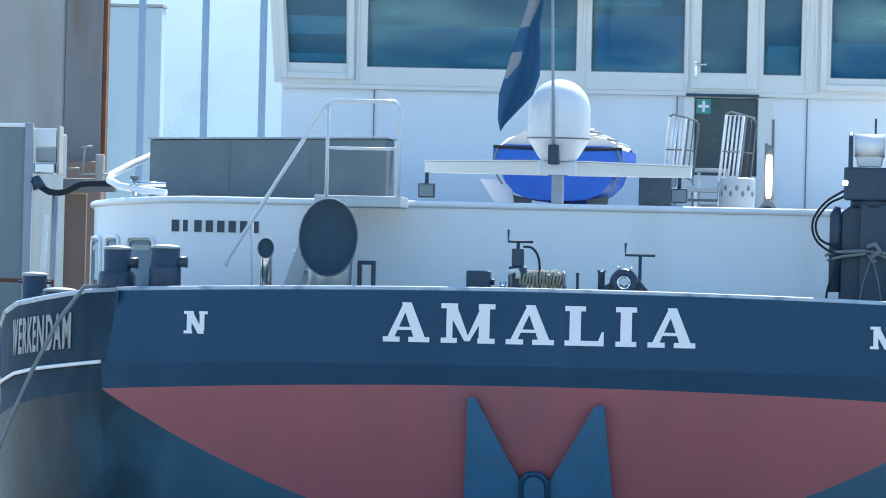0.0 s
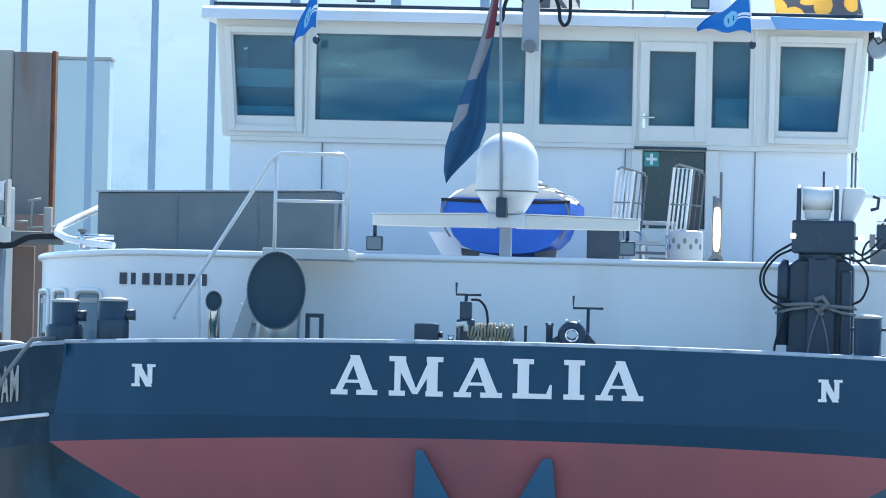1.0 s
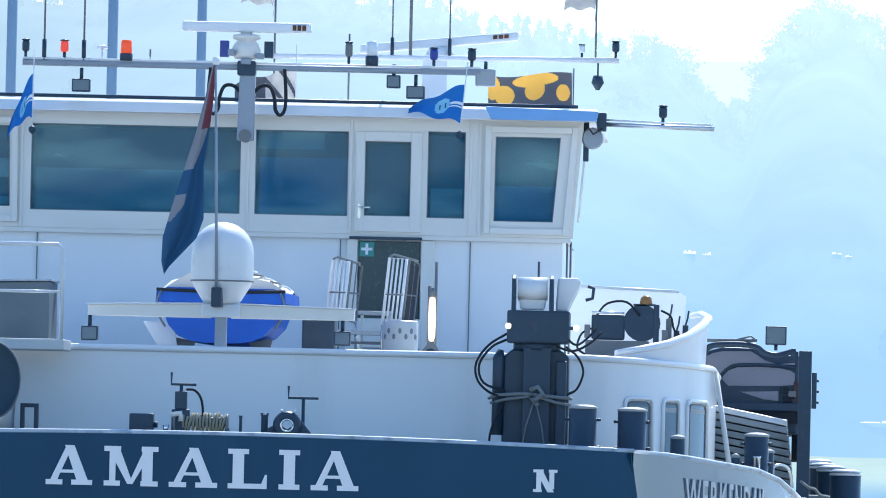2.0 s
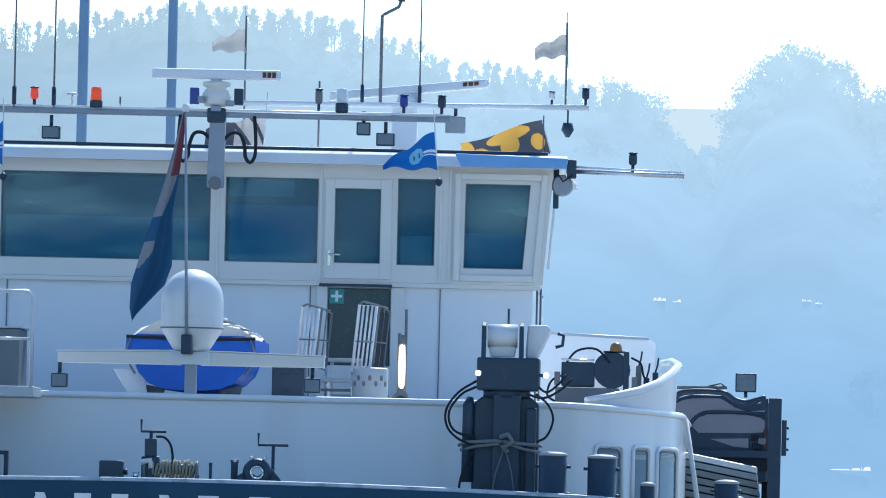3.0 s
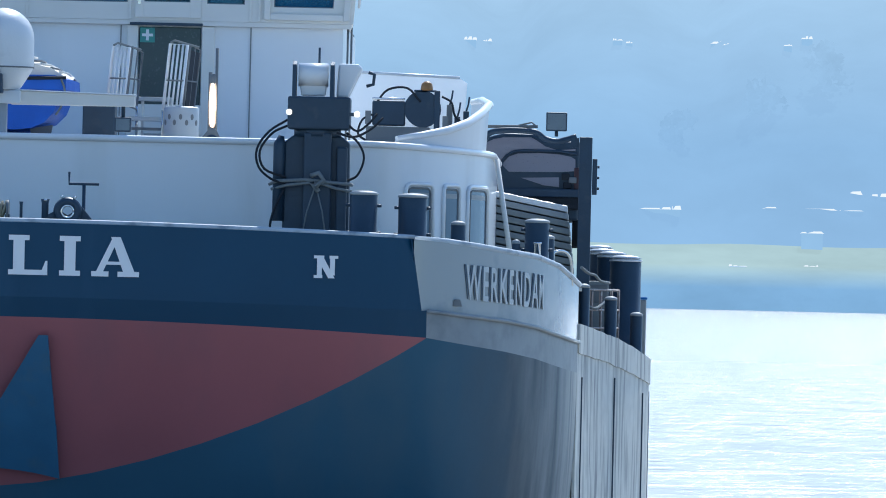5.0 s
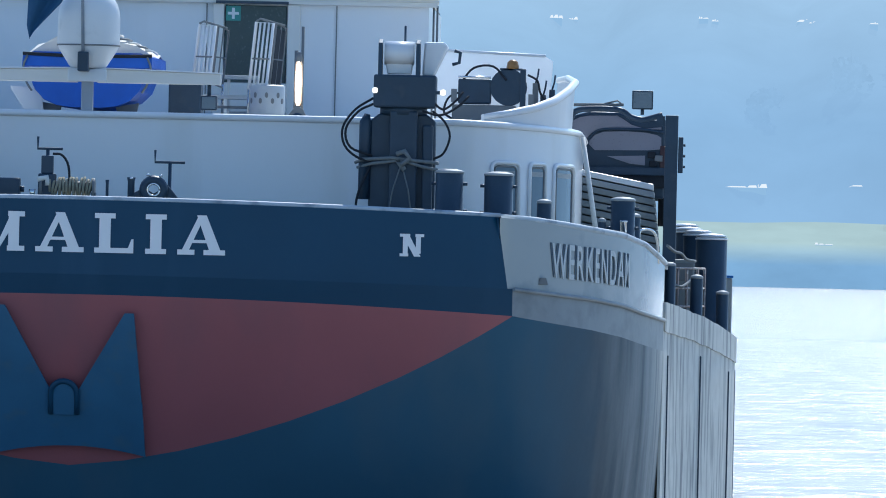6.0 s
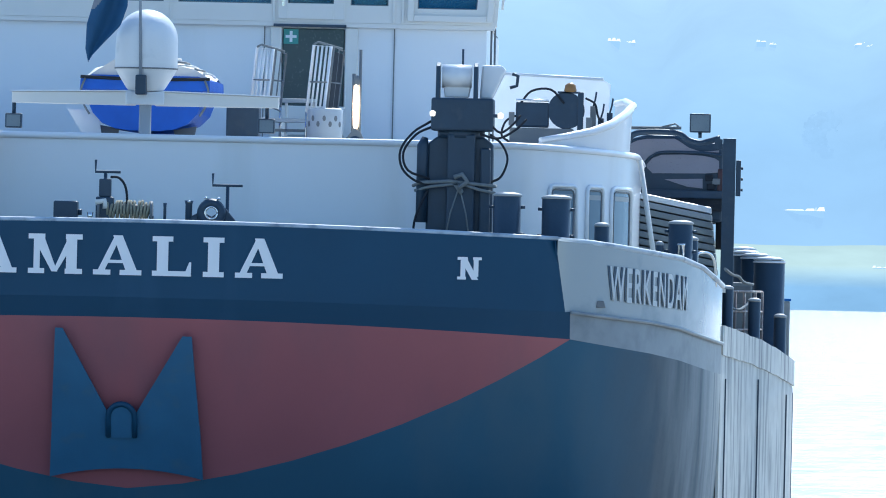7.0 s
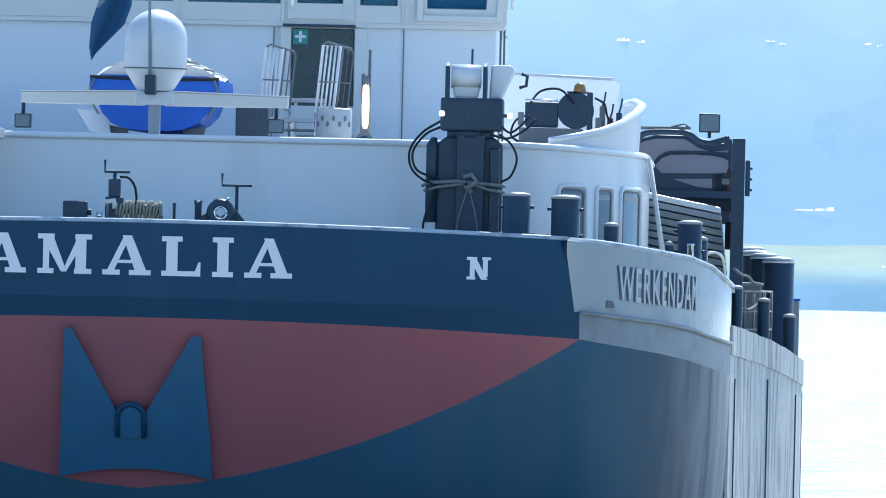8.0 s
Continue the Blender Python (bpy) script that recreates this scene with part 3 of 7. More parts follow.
def build_deckhouse(ship):
    bm = bmesh.new()
    plan = house_plan()
    full = plan
    grid(bm, [[(x, y, z if z < 4 else crown(x)) for x, y in full] for z in (2.74, 3.4, 4.21)])
    wall = part("deckhouse", bm, WHITE, ship, "white painted steel deckhouse wall", thick=0.04, face=(0, -1, 0))
    bm = bmesh.new()
    tube(bm, [(x, y, crown(x) + 0.01) for x, y in house_plan(0.015)], 0.035, 8)
    part("roof_rim", bm, WHITE, wall)
    bm = bmesh.new()
    top = [bm.verts.new((x, y, crown(x))) for x, y in full]
    bm.faces.new(top)
    part("roof_deck", bm, material("pale_roof_deck", (0.6, 0.61, 0.6), 0.7, grain=50, bump=0.2), wall, thick=0.03)
    for s in (1, -1):
        for a0, a1 in ((18, 32), (38, 48), (54, 75)):
            z0, z1 = 3.05, 3.76
            def rim(da, dz, out, foot):
                """A window's outline on the curved wall, with rounded corners, drawn in from its edge."""
                lo, hi, bot, top = a0 + da, a1 - da, z0 + (dz if foot else 0), z1 - dz
                r, ra = 0.05, (hi - lo) * 0.14
                pts = [(lo, bot), (lo, top - r), (lo + ra * 0.3, top - r * 0.3), (lo + ra, top)]
                pts += [(lo + ra + (hi - lo - 2 * ra) * k / 3, top) for k in (1, 2, 3)]
                pts += [(hi - ra * 0.3, top - r * 0.3), (hi, top - r), (hi, bot)]
                pts += [(hi - (hi - lo) * k / 4, bot) for k in (1, 2, 3, 4)] if foot else []
                return [house_at(q, z, s, out) for q, z in pts]
            w = a1 - a0
            fr = bmesh.new()
            tube(fr, rim(0, 0, 0.014, False), 0.021, 8)
            part("window_frame", fr, WHITE, wall)
            bm = bmesh.new()
            tube(bm, rim(w * 0.1, 0.04, 0.01, True), 0.010, 6)
            part("window_seal", bm, GREY, wall)
            bm = bmesh.new()
            da = w * 0.12
            grid(bm, [[house_at(a0 + da + (w - 2 * da) * k / 4, z, s, 0.008) for k in range(5)] for z in (z0 + 0.04, z1 - 0.05)])
            part("window_pane", bm, GREY_GLASS, wall, thick=0.006)
            bm = bmesh.new()
            grid(bm, [[house_at(a0 + da * 1.3 + (w - 2.6 * da) * k / 4, z, s, 0.0095) for k in range(5)] for z in (z1 - 0.135, z1 - 0.085)])
            part("blind_box", bm, SHADE_WHITE, wall, thick=0.004)
    return wall


# ---- the wheelhouse ----
WY = 8.0


def wheel_x(s=1):
    """Half width of the wheelhouse at the middle of its windows."""
    return 3.465 if s > 0 else 3.53


def flare(bm):
    """The wheelhouse widens upwards: its outer windows and sides lean out."""
    for v in bm.verts:
        f = min(1.0, max(0.0, (abs(v.co.x) - 2.5) / 0.7))
        v.co.x += math.copysign(1.0, v.co.x) * 0.075 * (v.co.z - 6.15) * f
    return bm


def build_wheelhouse(ship):
    bm = bmesh.new()
    box(bm, -3.41, 3.31, WY + 0.1, WY + 5.2, 4.15, 5.52)
    low = part("lower_wall", bm, WHITE, ship, "white lower wall of the wheelhouse")
    # upper aft wall with real openings
    holes = [(-3.36, -2.71, 5.75, 6.63), (-2.48, -0.20, 5.72, 6.66), (-0.04, 0.97, 5.72, 6.64), (1.15, 1.65, 5.73, 6.54), (1.83, 2.24, 5.72, 6.66), (2.56, 3.235, 5.70, 6.62)]
    bm = bmesh.new()
    z0, z1 = 5.53, 6.8
    cuts = [-3.44] + [v for h in holes for v in (h[0], h[1])] + [3.44]
    for i in range(len(cuts) - 1):
        a, b = cuts[i], cuts[i + 1]
        h = next((q for q in holes if abs(q[0] - a) < 1e-6), None)
        spans = [(z0, h[2]), (h[3], z1)] if h else [(z0, z1)]
        for lo, hi in spans:
            ax0, ax1 = (a, b)
            o = [(ax0, lo), (ax1, lo), (ax1, hi), (ax0, hi)]
            if i == 0:
                o = [(-wheel_x(-1), lo), (ax1, lo), (ax1, hi), (-wheel_x(-1), hi)]
            if i == len(cuts) - 2:
                o = [(ax0, lo), (wheel_x(), lo), (wheel_x(), hi), (ax0, hi)]
            prism(bm, o, "y", WY, WY + 0.09)
    bmesh.ops.remove_doubles(bm, verts=bm.verts, dist=0.0005)
    up = part("wheelhouse", flare(bm), CREAM, ship, "cream framed wheelhouse with tinted windows")
    for s in (1, -1):
        bm = bmesh.new()
        prism(bm, [(s * wheel_x(s), z0), (s * wheel_x(s), z1), (s * (wheel_x(s) - 0.08), z1), (s * (wheel_x(s) - 0.08), z0)], "y", WY + 0.09, WY + 0.9)
        prism(bm, [(s * wheel_x(s), z0), (s * wheel_x(s), 5.75), (s * (wheel_x(s) - 0.08), 5.75), (s * (wheel_x(s) - 0.08), z0)], "y", WY + 0.9, WY + 5.2)
        for v in bm.verts:
            v.co.x -= s * 0.036 * (v.co.y - WY - 0.09)
        part("side_wall", flare(bm), CREAM, up)
        bm = bmesh.new()
        prism(bm, [(s * (wheel_x(s) - 0.05), 5.76), (s * (wheel_x(s) - 0.05), 6.78), (s * (wheel_x(s) - 0.04), 6.78), (s * (wheel_x(s) - 0.04), 5.76)], "y", WY + 0.92, WY + 5.08)
        for v in bm.verts:
            v.co.x -= s * 0.036 * (v.co.y - WY - 0.09)
        part("side_pane", flare(bm), DARK_GLASS, up)
    bm = bmesh.new()
    box(bm, -3.24, 3.24, WY + 5.1, WY + 5.2, 5.53, 5.8)
    for x in (-3.22, -1.2, 1.2, 3.22):
        box(bm, x - 0.06, x + 0.06, WY + 5.1, WY + 5.2, 5.8, 6.8)
    part("front_frame", bm, CREAM, up)
    bm = bmesh.new()
    box(bm, -3.3, 3.3, WY + 0.12, WY + 5.05, 5.525, 5.55)
    part("wheelhouse_floor", bm, LINING, up)
    # added boards behind the glass, in place of its pale and blue reflections
    pane_bands = ((-3.36, -2.7, 0.1, 6.07, 6.27, PALE_BAND), (-3.36, -2.7, 0.1, 5.77, 5.86, PALE_BAND), (-2.47, -0.22, 0.55, 5.56, 6.2, GREY_BAND),
              (-0.05, 0.7, 0.13, 6.44, 6.7, GREY_BAND), (-0.02, 0.95, 0.5, 5.6, 6.36, BLUE_BAND), (1.86, 2.2, 0.3, 5.6, 6.05, GREY_BAND), (2.5, 3.3, 0.5, 5.6, 6.1, BLUE_BAND))
    for x0, x1, y, lo, hi, tone in pane_bands:
        bm = bmesh.new()
        box(bm, x0, x1, WY + y, WY + y + 0.02, lo, hi, 0.004)
        part("pane_band", bm, tone, up)
    # added dark sheet: it hides bright shards of daylight behind the left window
    bm = bmesh.new()
    box(bm, -3.3, -2.6, WY + 0.75, WY + 0.77, 5.56, 6.73)
    part("view_blocker", bm, LINING, up)
    # added dark wall: it blocks the bright view right through the wheelhouse
    bm = bmesh.new()
    box(bm, -3.25, 3.25, WY + 3.0, WY + 3.05, 5.56, 6.73)
    part("view_blocking_wall", bm, LINING, up)
    bm = bmesh.new()
    box(bm, -3.4, 3.4, WY + 0.006, WY + 0.097, 5.48, 5.528)
    part("sill_trim", bm, CREAM, up)
    bm = bmesh.new()
    box(bm, -3.3, 3.3, WY + 0.12, WY + 5.0, 6.74, 6.78)
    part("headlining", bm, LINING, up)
    for a, b in ((-3.15, -1.27), (-1.13, 1.13), (1.27, 3.15)):
        bm = bmesh.new()
        box(bm, a, b, WY + 5.13, WY + 5.14, 5.81, 6.73)
        part("front_pane", bm, DARK_GLASS, up)
    bm = bmesh.new()
    box(bm, -1.4, 1.4, WY + 3.6, WY + 4.6, 5.55, 6.2, 0.05)
    part("console", bm, BLACK, up)
    bm = bmesh.new()
    box(bm, -2.9, -1.7, WY + 1.0, WY + 1.7, 5.55, 5.95, 0.05)
    part("bench", bm, BLACK, up)
    for (a, b, lo, hi) in holes:
        bm = bmesh.new()
        box(bm, a - 0.01, b + 0.01, WY + 0.05, WY + 0.062, lo - 0.01, hi + 0.01)
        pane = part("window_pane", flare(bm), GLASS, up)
        pane.visible_shadow = False
        bm = bmesh.new()
        for q in ((a, a + 0.009, lo, hi), (b - 0.009, b, lo, hi), (a + 0.009, b - 0.009, lo, lo + 0.009), (a + 0.009, b - 0.009, hi - 0.009, hi)):
            box(bm, q[0], q[1], WY + 0.01, WY + 0.05, q[2], q[3])
        part("window_seal", flare(bm), GREY, up)
    # proud frames of the outer windows
    for a, b, lo, hi in ((-3.45, -2.62, 5.58, 6.72), (2.45, 3.42, 5.56, 6.73)):
        bm = bmesh.new()
        w = 0.07
        for q in ((a, a + w, lo, hi), (b - w, b, lo, hi), (a + w, b - w, lo, lo + w), (a + w, b - w, hi - w, hi)):
            box(bm, q[0], q[1], WY - 0.05, WY - 0.002, q[2], q[3], 0.008)
        part("window_frame", flare(bm), CREAM, up)
    for x in (-2.58, -0.12, 1.0, 2.3, 2.4):
        bm = bmesh.new()
        box(bm, x - 0.014, x + 0.014, WY - 0.02, WY - 0.002, 5.54, 6.78, 0.004)
        part("mullion_strip", bm, CREAM, up)
    # door: upper glazed half and lower half with the sign
    door = bmesh.new()
    a, b, lo, hi = 1.05, 1.77, 5.56, 6.64
    for q in ((a, 1.15, lo, hi), (1.65, b, lo, hi), (1.15, 1.65, lo, 5.73), (1.15, 1.65, 6.54, hi)):
        box(door, q[0], q[1], WY - 0.03, WY - 0.002, q[2], q[3], 0.004)
    part("door", door, CREAM, up)
    bm = bmesh.new()
    tube(bm, [(1.1, WY - 0.03, 5.82), (1.1, WY - 0.08, 5.82), (1.22, WY - 0.08, 5.82)], 0.013, 8)
    box(bm, 1.085, 1.115, WY - 0.04, WY - 0.03, 5.7, 5.86)
    part("door_handle", bm, STEEL, up)
    bm = bmesh.new()
    box(bm, 1.1, 1.77, WY + 0.06, WY + 0.085, 4.3, 5.46, 0.01)
    part("lower_door", bm, material("dark_green_door", (0.03, 0.06, 0.065), 0.25, vary=0.2), up, "dark glazed lower door")
    bm = bmesh.new()
    box(bm, 1.11, 1.27, WY + 0.05, WY + 0.058, 5.29, 5.45)
    part("exit_sign", bm, material("green_sign", (0.07, 0.3, 0.26), 0.5), up)
    bm = bmesh.new()
    box(bm, 1.175, 1.205, WY + 0.04, WY + 0.05, 5.31, 5.43)
    box(bm, 1.13, 1.25, WY + 0.041, WY + 0.049, 5.355, 5.385)
    part("sign_cross", bm, LETTER, up)
    bm = bmesh.new()
    box(bm, 1.0, 1.79, WY - 0.03, WY + 0.0, 5.475, 5.505, 0.004)
    part("door_drip", bm, BLACK, up)
    for x0, x1 in ((0.97, 1.09), (1.78, 1.92)):
        bm = bmesh.new()
        box(bm, x0, x1, WY + 0.03, WY + 0.099, 4.25, 5.475, 0.01)
        part("door_jamb", bm, CREAM, up)
    for x in (-2.4, 0.9, 2.31):
        bm = bmesh.new()
        box(bm, x - 0.006, x + 0.006, WY + 0.085, WY + 0.0995, 4.25, 5.475)
        part("wall_seam", bm, GREY, low)
    for x in (3.36, 3.4):
        bm = bmesh.new()
        tube(bm, [(x, WY + 0.16, 4.2), (x, WY + 0.16, 5.5)], 0.012, 6)
        part("wall_pipe", bm, GREY, low)
    # roof slab with a sloping fascia
    bm = bmesh.new()
    prism(bm, [(WY - 0.28, 6.79), (WY - 0.24, 6.9), (WY - 0.18, 6.93), (WY + 5.5, 6.97), (WY + 5.5, 6.79)], "x", -3.72, 3.66, 0.012)
    roof = part("wheelhouse_roof", bm, WHITE, ship, "white roof with a rounded eave")
    bm = bmesh.new()
    tube(bm, [(-3.6, WY - 0.1, 6.96), (3.45, WY - 0.1, 6.955)], 0.02, 8)
    part("roof_rail", bm, BLACK, roof)
    bm = bmesh.new()
    tube(bm, [(3.465, WY + 0.4, 5.72), (3.55, WY + 0.4, 6.78)], 0.014, 8)
    part("side_pole", bm, LETTER, roof)
    bm = bmesh.new()
    prism(bm, [(2.52, 6.79), (3.66, 6.79), (3.68, 6.9), (2.45, 6.93)], "y", WY - 0.36, WY - 0.285, 0.01)
    part("awning_box", bm, material("pale_blue_panel", (0.2, 0.4, 0.72), 0.35), roof)
    return up


def build_near_bank():
    """An unseen grassy bank behind the camera: it closes the view there and is added for reflections in the wheelhouse
    windows.
    """
    bm = bmesh.new()
    xs = [-160 + 2 * i for i in range(161)]
    rows = []
    for d, h in ((0, -1), (6, 3), (20, 6), (45, 9), (70, 1.0), (72, -1)):
        row = []
        for x in xs:
            top = 15.2 + 2.6 * noise.noise((x * 0.11, 0, 3)) + 1.6 * noise.noise((x * 0.31, 5, 3))
            z = h if h not in (9,) else top
            row.append((x, -205 - d, z))
        rows.append(row)
    grid(bm, rows, False)
    m = material("dry_grass_bank", (0.05, 0.08, 0.05), 0.9, vary=0.3, scale=0.11, grain=3, bump=0.4, spots=((0.36, 0.38, 0.3), 0.5, 0.6))
    tagged(part("bank", bm, m), "unseen grassy bank behind the camera, added for window reflections", "bank", kind="structure")


build_water()
build_near_bank()
build_far_bank()
build_woods()
ship = build_hull()
deckhouse = build_deckhouse(ship)
wheelhouse = build_wheelhouse(ship)


# ---- mooring piles and the quay block behind the ship ----
def build_piles():
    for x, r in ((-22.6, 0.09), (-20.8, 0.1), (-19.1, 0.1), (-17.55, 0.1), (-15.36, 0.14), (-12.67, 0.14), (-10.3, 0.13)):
        p = thing("steel_pile", "tall steel pile standing in the harbour, haze painted blue-grey", "pile", "piles behind the ship", (x + 0.0, 150, 0))
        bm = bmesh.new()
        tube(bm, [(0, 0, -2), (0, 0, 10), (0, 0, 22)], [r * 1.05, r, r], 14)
        # the blue of the haze is put into the pile's colour
        part("shaft", bm, material("hazed_pile_paint", (0.3, 0.42, 0.55), 0.7, vary=0.15, scale=0.8, streak=1, spots=((0.24, 0.34, 0.46), 0.5, 0.7)), p)
        bm = bmesh.new()
        lathe(bm, [(r * 1.2, 21.9), (r * 1.2, 22.1), (r * 0.4, 22.3)], 14)
        part("cap", bm, GREY, p)


def build_far_dolphin():
    d = thing("far_dolphin", "concrete mooring dolphin behind the piles, paled by painted haze", "dolphin", "", (-21.9, 158, 0))
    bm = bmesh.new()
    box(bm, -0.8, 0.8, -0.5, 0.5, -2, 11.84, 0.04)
    # haze is put into this pale blue-green concrete colour
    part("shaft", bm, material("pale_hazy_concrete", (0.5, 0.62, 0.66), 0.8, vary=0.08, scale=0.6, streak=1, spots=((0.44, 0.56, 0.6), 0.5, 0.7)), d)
    bm = bmesh.new()
    box(bm, -0.84, 0.84, -0.54, 0.54, 11.842, 11.93, 0.02)
    part("cap", bm, SHADE_WHITE, d)


build_piles()
build_far_dolphin()


# ---- lettering ----
def plan_at(s):
    """A point on the stern's plan by its way along the edge from the middle, and the outward normal."""
    d = 0.0
    for i in range(len(PLAN) - 1):
        a, b = Vector((*PLAN[i], 0)), Vector((*PLAN[i + 1], 0))
        n = (b - a).length
        if d + n >= s or i == len(PLAN) - 2:
            t = (b - a) / n
            return a + t * (s - d), Vector((t.y, -t.x, 0))
        d += n


def serif_letter(bm, ch, x0, w, h, z0):
    """A slab-serif capital, raised from the transom."""
    t, v, sl = h * 0.13, h * 0.285, h * 0.195

    def put(poly, lift=0.0):
        y = plan_at(abs(x0 + w / 2))[0].y
        k = (plan_at(abs(x0 + w))[0].y - plan_at(abs(x0))[0].y) / w
        a = [bm.verts.new((x0 + px, y + k * (px - w / 2) - 0.016 - lift, z0 + pz)) for px, pz in poly]
        b = [bm.verts.new((x0 + px, y + k * (px - w / 2) - 0.0005, z0 + pz)) for px, pz in poly]
        bm.faces.new(a)
        for i in range(len(a)):
            j = (i + 1) % len(a)
            bm.faces.new((a[j], a[i], b[i], b[j]))

    def rect(a, b, c, d, lift=0.0):
        put([(a, c), (b, c), (b, d), (a, d)], lift)
    if ch == "I":
        rect(0, w, 0, t)
        rect(0, w, h - t, h)
        rect(w / 2 - v / 2, w / 2 + v / 2, t, h - t)
    elif ch == "L":
        rect(0, w, 0, t)
        rect(w * 0.12, w * 0.12 + v, t, h - t)
        rect(0, w * 0.12 + v + w * 0.12, h - t, h)
        put([(w * 0.86, t), (w, t), (w, h * 0.36), (w * 0.95, h * 0.36)])
    elif ch == "A":
        m = w * 0.5
        put([(w * 0.1, t), (w * 0.1 + sl * 0.9, t), (m + sl * 0.1, h * 0.86), (m - sl * 0.35, h)])
        put([(w * 0.9 - v, t), (w * 0.9, t), (m + v * 0.42, h), (m - v * 0.42, h)], 0.001)
        rect(0, w * 0.36, 0, t)
        rect(w * 0.55, w, 0, t)
        rect(w * 0.27, w * 0.68, h * 0.3, h * 0.38, 0.002)
    elif ch == "M":
        rect(w * 0.1, w * 0.1 + sl * 0.8, t, h - t)
        rect(w * 0.9 - v * 0.95, w * 0.9, t, h - t)
        put([(w * 0.1, h - t), (w * 0.5 - v * 0.3, 0.02), (w * 0.5 + v * 0.2, 0.02), (w * 0.1 + v, h - t)], 0.001)
        put([(w * 0.5 - v * 0.2, 0.02), (w * 0.5 + v * 0.15, 0.02), (w * 0.9 - v * 0.1, h - t), (w * 0.9 - v * 0.85, h - t)], 0.002)
        rect(0, w * 0.3, 0, t)
        rect(w * 0.68, w, 0, t)
        rect(0, w * 0.1 + v, h - t, h)
        rect(w * 0.9 - v, w, h - t, h)
    elif ch == "N":
        rect(w * 0.13, w * 0.13 + sl * 1.1, t, h - t)
        rect(w * 0.87 - sl * 1.1, w * 0.87, t, h - t)
        put([(w * 0.13, h - t), (w * 0.87 - v, 0), (w * 0.87, 0), (w * 0.13 + v * 1.1, h - t)], 0.001)
        rect(0, w * 0.36, 0, t)
        rect(0, w * 0.13 + v * 1.1, h - t, h)
        rect(w * 0.64, w, h - t, h)


# dark copy under the pale letters: the shadow at their left, painted on
NAME_SHADOW = material("letter_shadow", (0.1, 0.135, 0.17), 0.5)
RAISED = material("pale_raised_letters", (0.52, 0.55, 0.56), 0.25, vary=0.05, scale=4)


def build_lettering():
    for ch, x0, x1 in (("A", -1.566, -1.1), ("M", -0.985, -0.445), ("A", -0.335, 0.148), ("L", 0.253, 0.642), ("I", 0.76, 0.968), ("A", 1.08, 1.555)):
        bm = bmesh.new()
        serif_letter(bm, ch, x0, x1 - x0, 0.395, 2.738)
        part("letter", bm, LETTER, ship, "white raised capital letter")
    for x0 in (-3.58, 3.29):
        bm = bmesh.new()
        serif_letter(bm, "N", x0, 0.24, 0.225, 2.772)
        part("letter", bm, LETTER, ship)
    tip = sum((Vector((*b, 0)) - Vector((*a, 0))).length for a, b in zip(PLAN[:CORNER], PLAN[1:CORNER + 1]))
    for s, layers in ((1, ((NAME_SHADOW, 0.006, 0.0, 0.002), (RAISED, 0.016, 0.022, 0.005))), (-1, ((SHADE_WHITE, 0.01, 0.0, 0.012),))):
        for mat, lift, shift, fat in layers:
            ob = text_mesh("WERKENDAM", 0.44, mat, "port_name", ship, Matrix(), 0.004, 1.25, 0.8, fat)
            co = [v.co.copy() for v in ob.data.vertices]
            lo, hi = min(c.x for c in co), max(c.x for c in co)
            s0, s1 = tip + 0.53 + shift, tip + 2.28 + shift
            for v, c in zip(ob.data.vertices, co):
                f = (c.x - lo) / (hi - lo)
                way = s0 + (s1 - s0) * (f if s > 0 else 1 - f)
                p, n = plan_at(way)
                base = 2.607 - 0.052 * (way - tip - 0.55)
                q = p + n * (lift + c.z)
                v.co = (s * q.x, q.y, base + c.y * 1.12 - shift * 0.3)
    # the registration on the deckhouse, as plain bars
    for i in range(8):
        bm = bmesh.new()
        x = -3.98 + i * 0.118
        box(bm, x, x + 0.075, HOUSE_Y + (0.02 if x < -3.75 else 0) - 0.012, HOUSE_Y + 0.03, 3.82, 3.94)
        part("number_bar", bm, DARK_INK, deckhouse)


build_lettering()


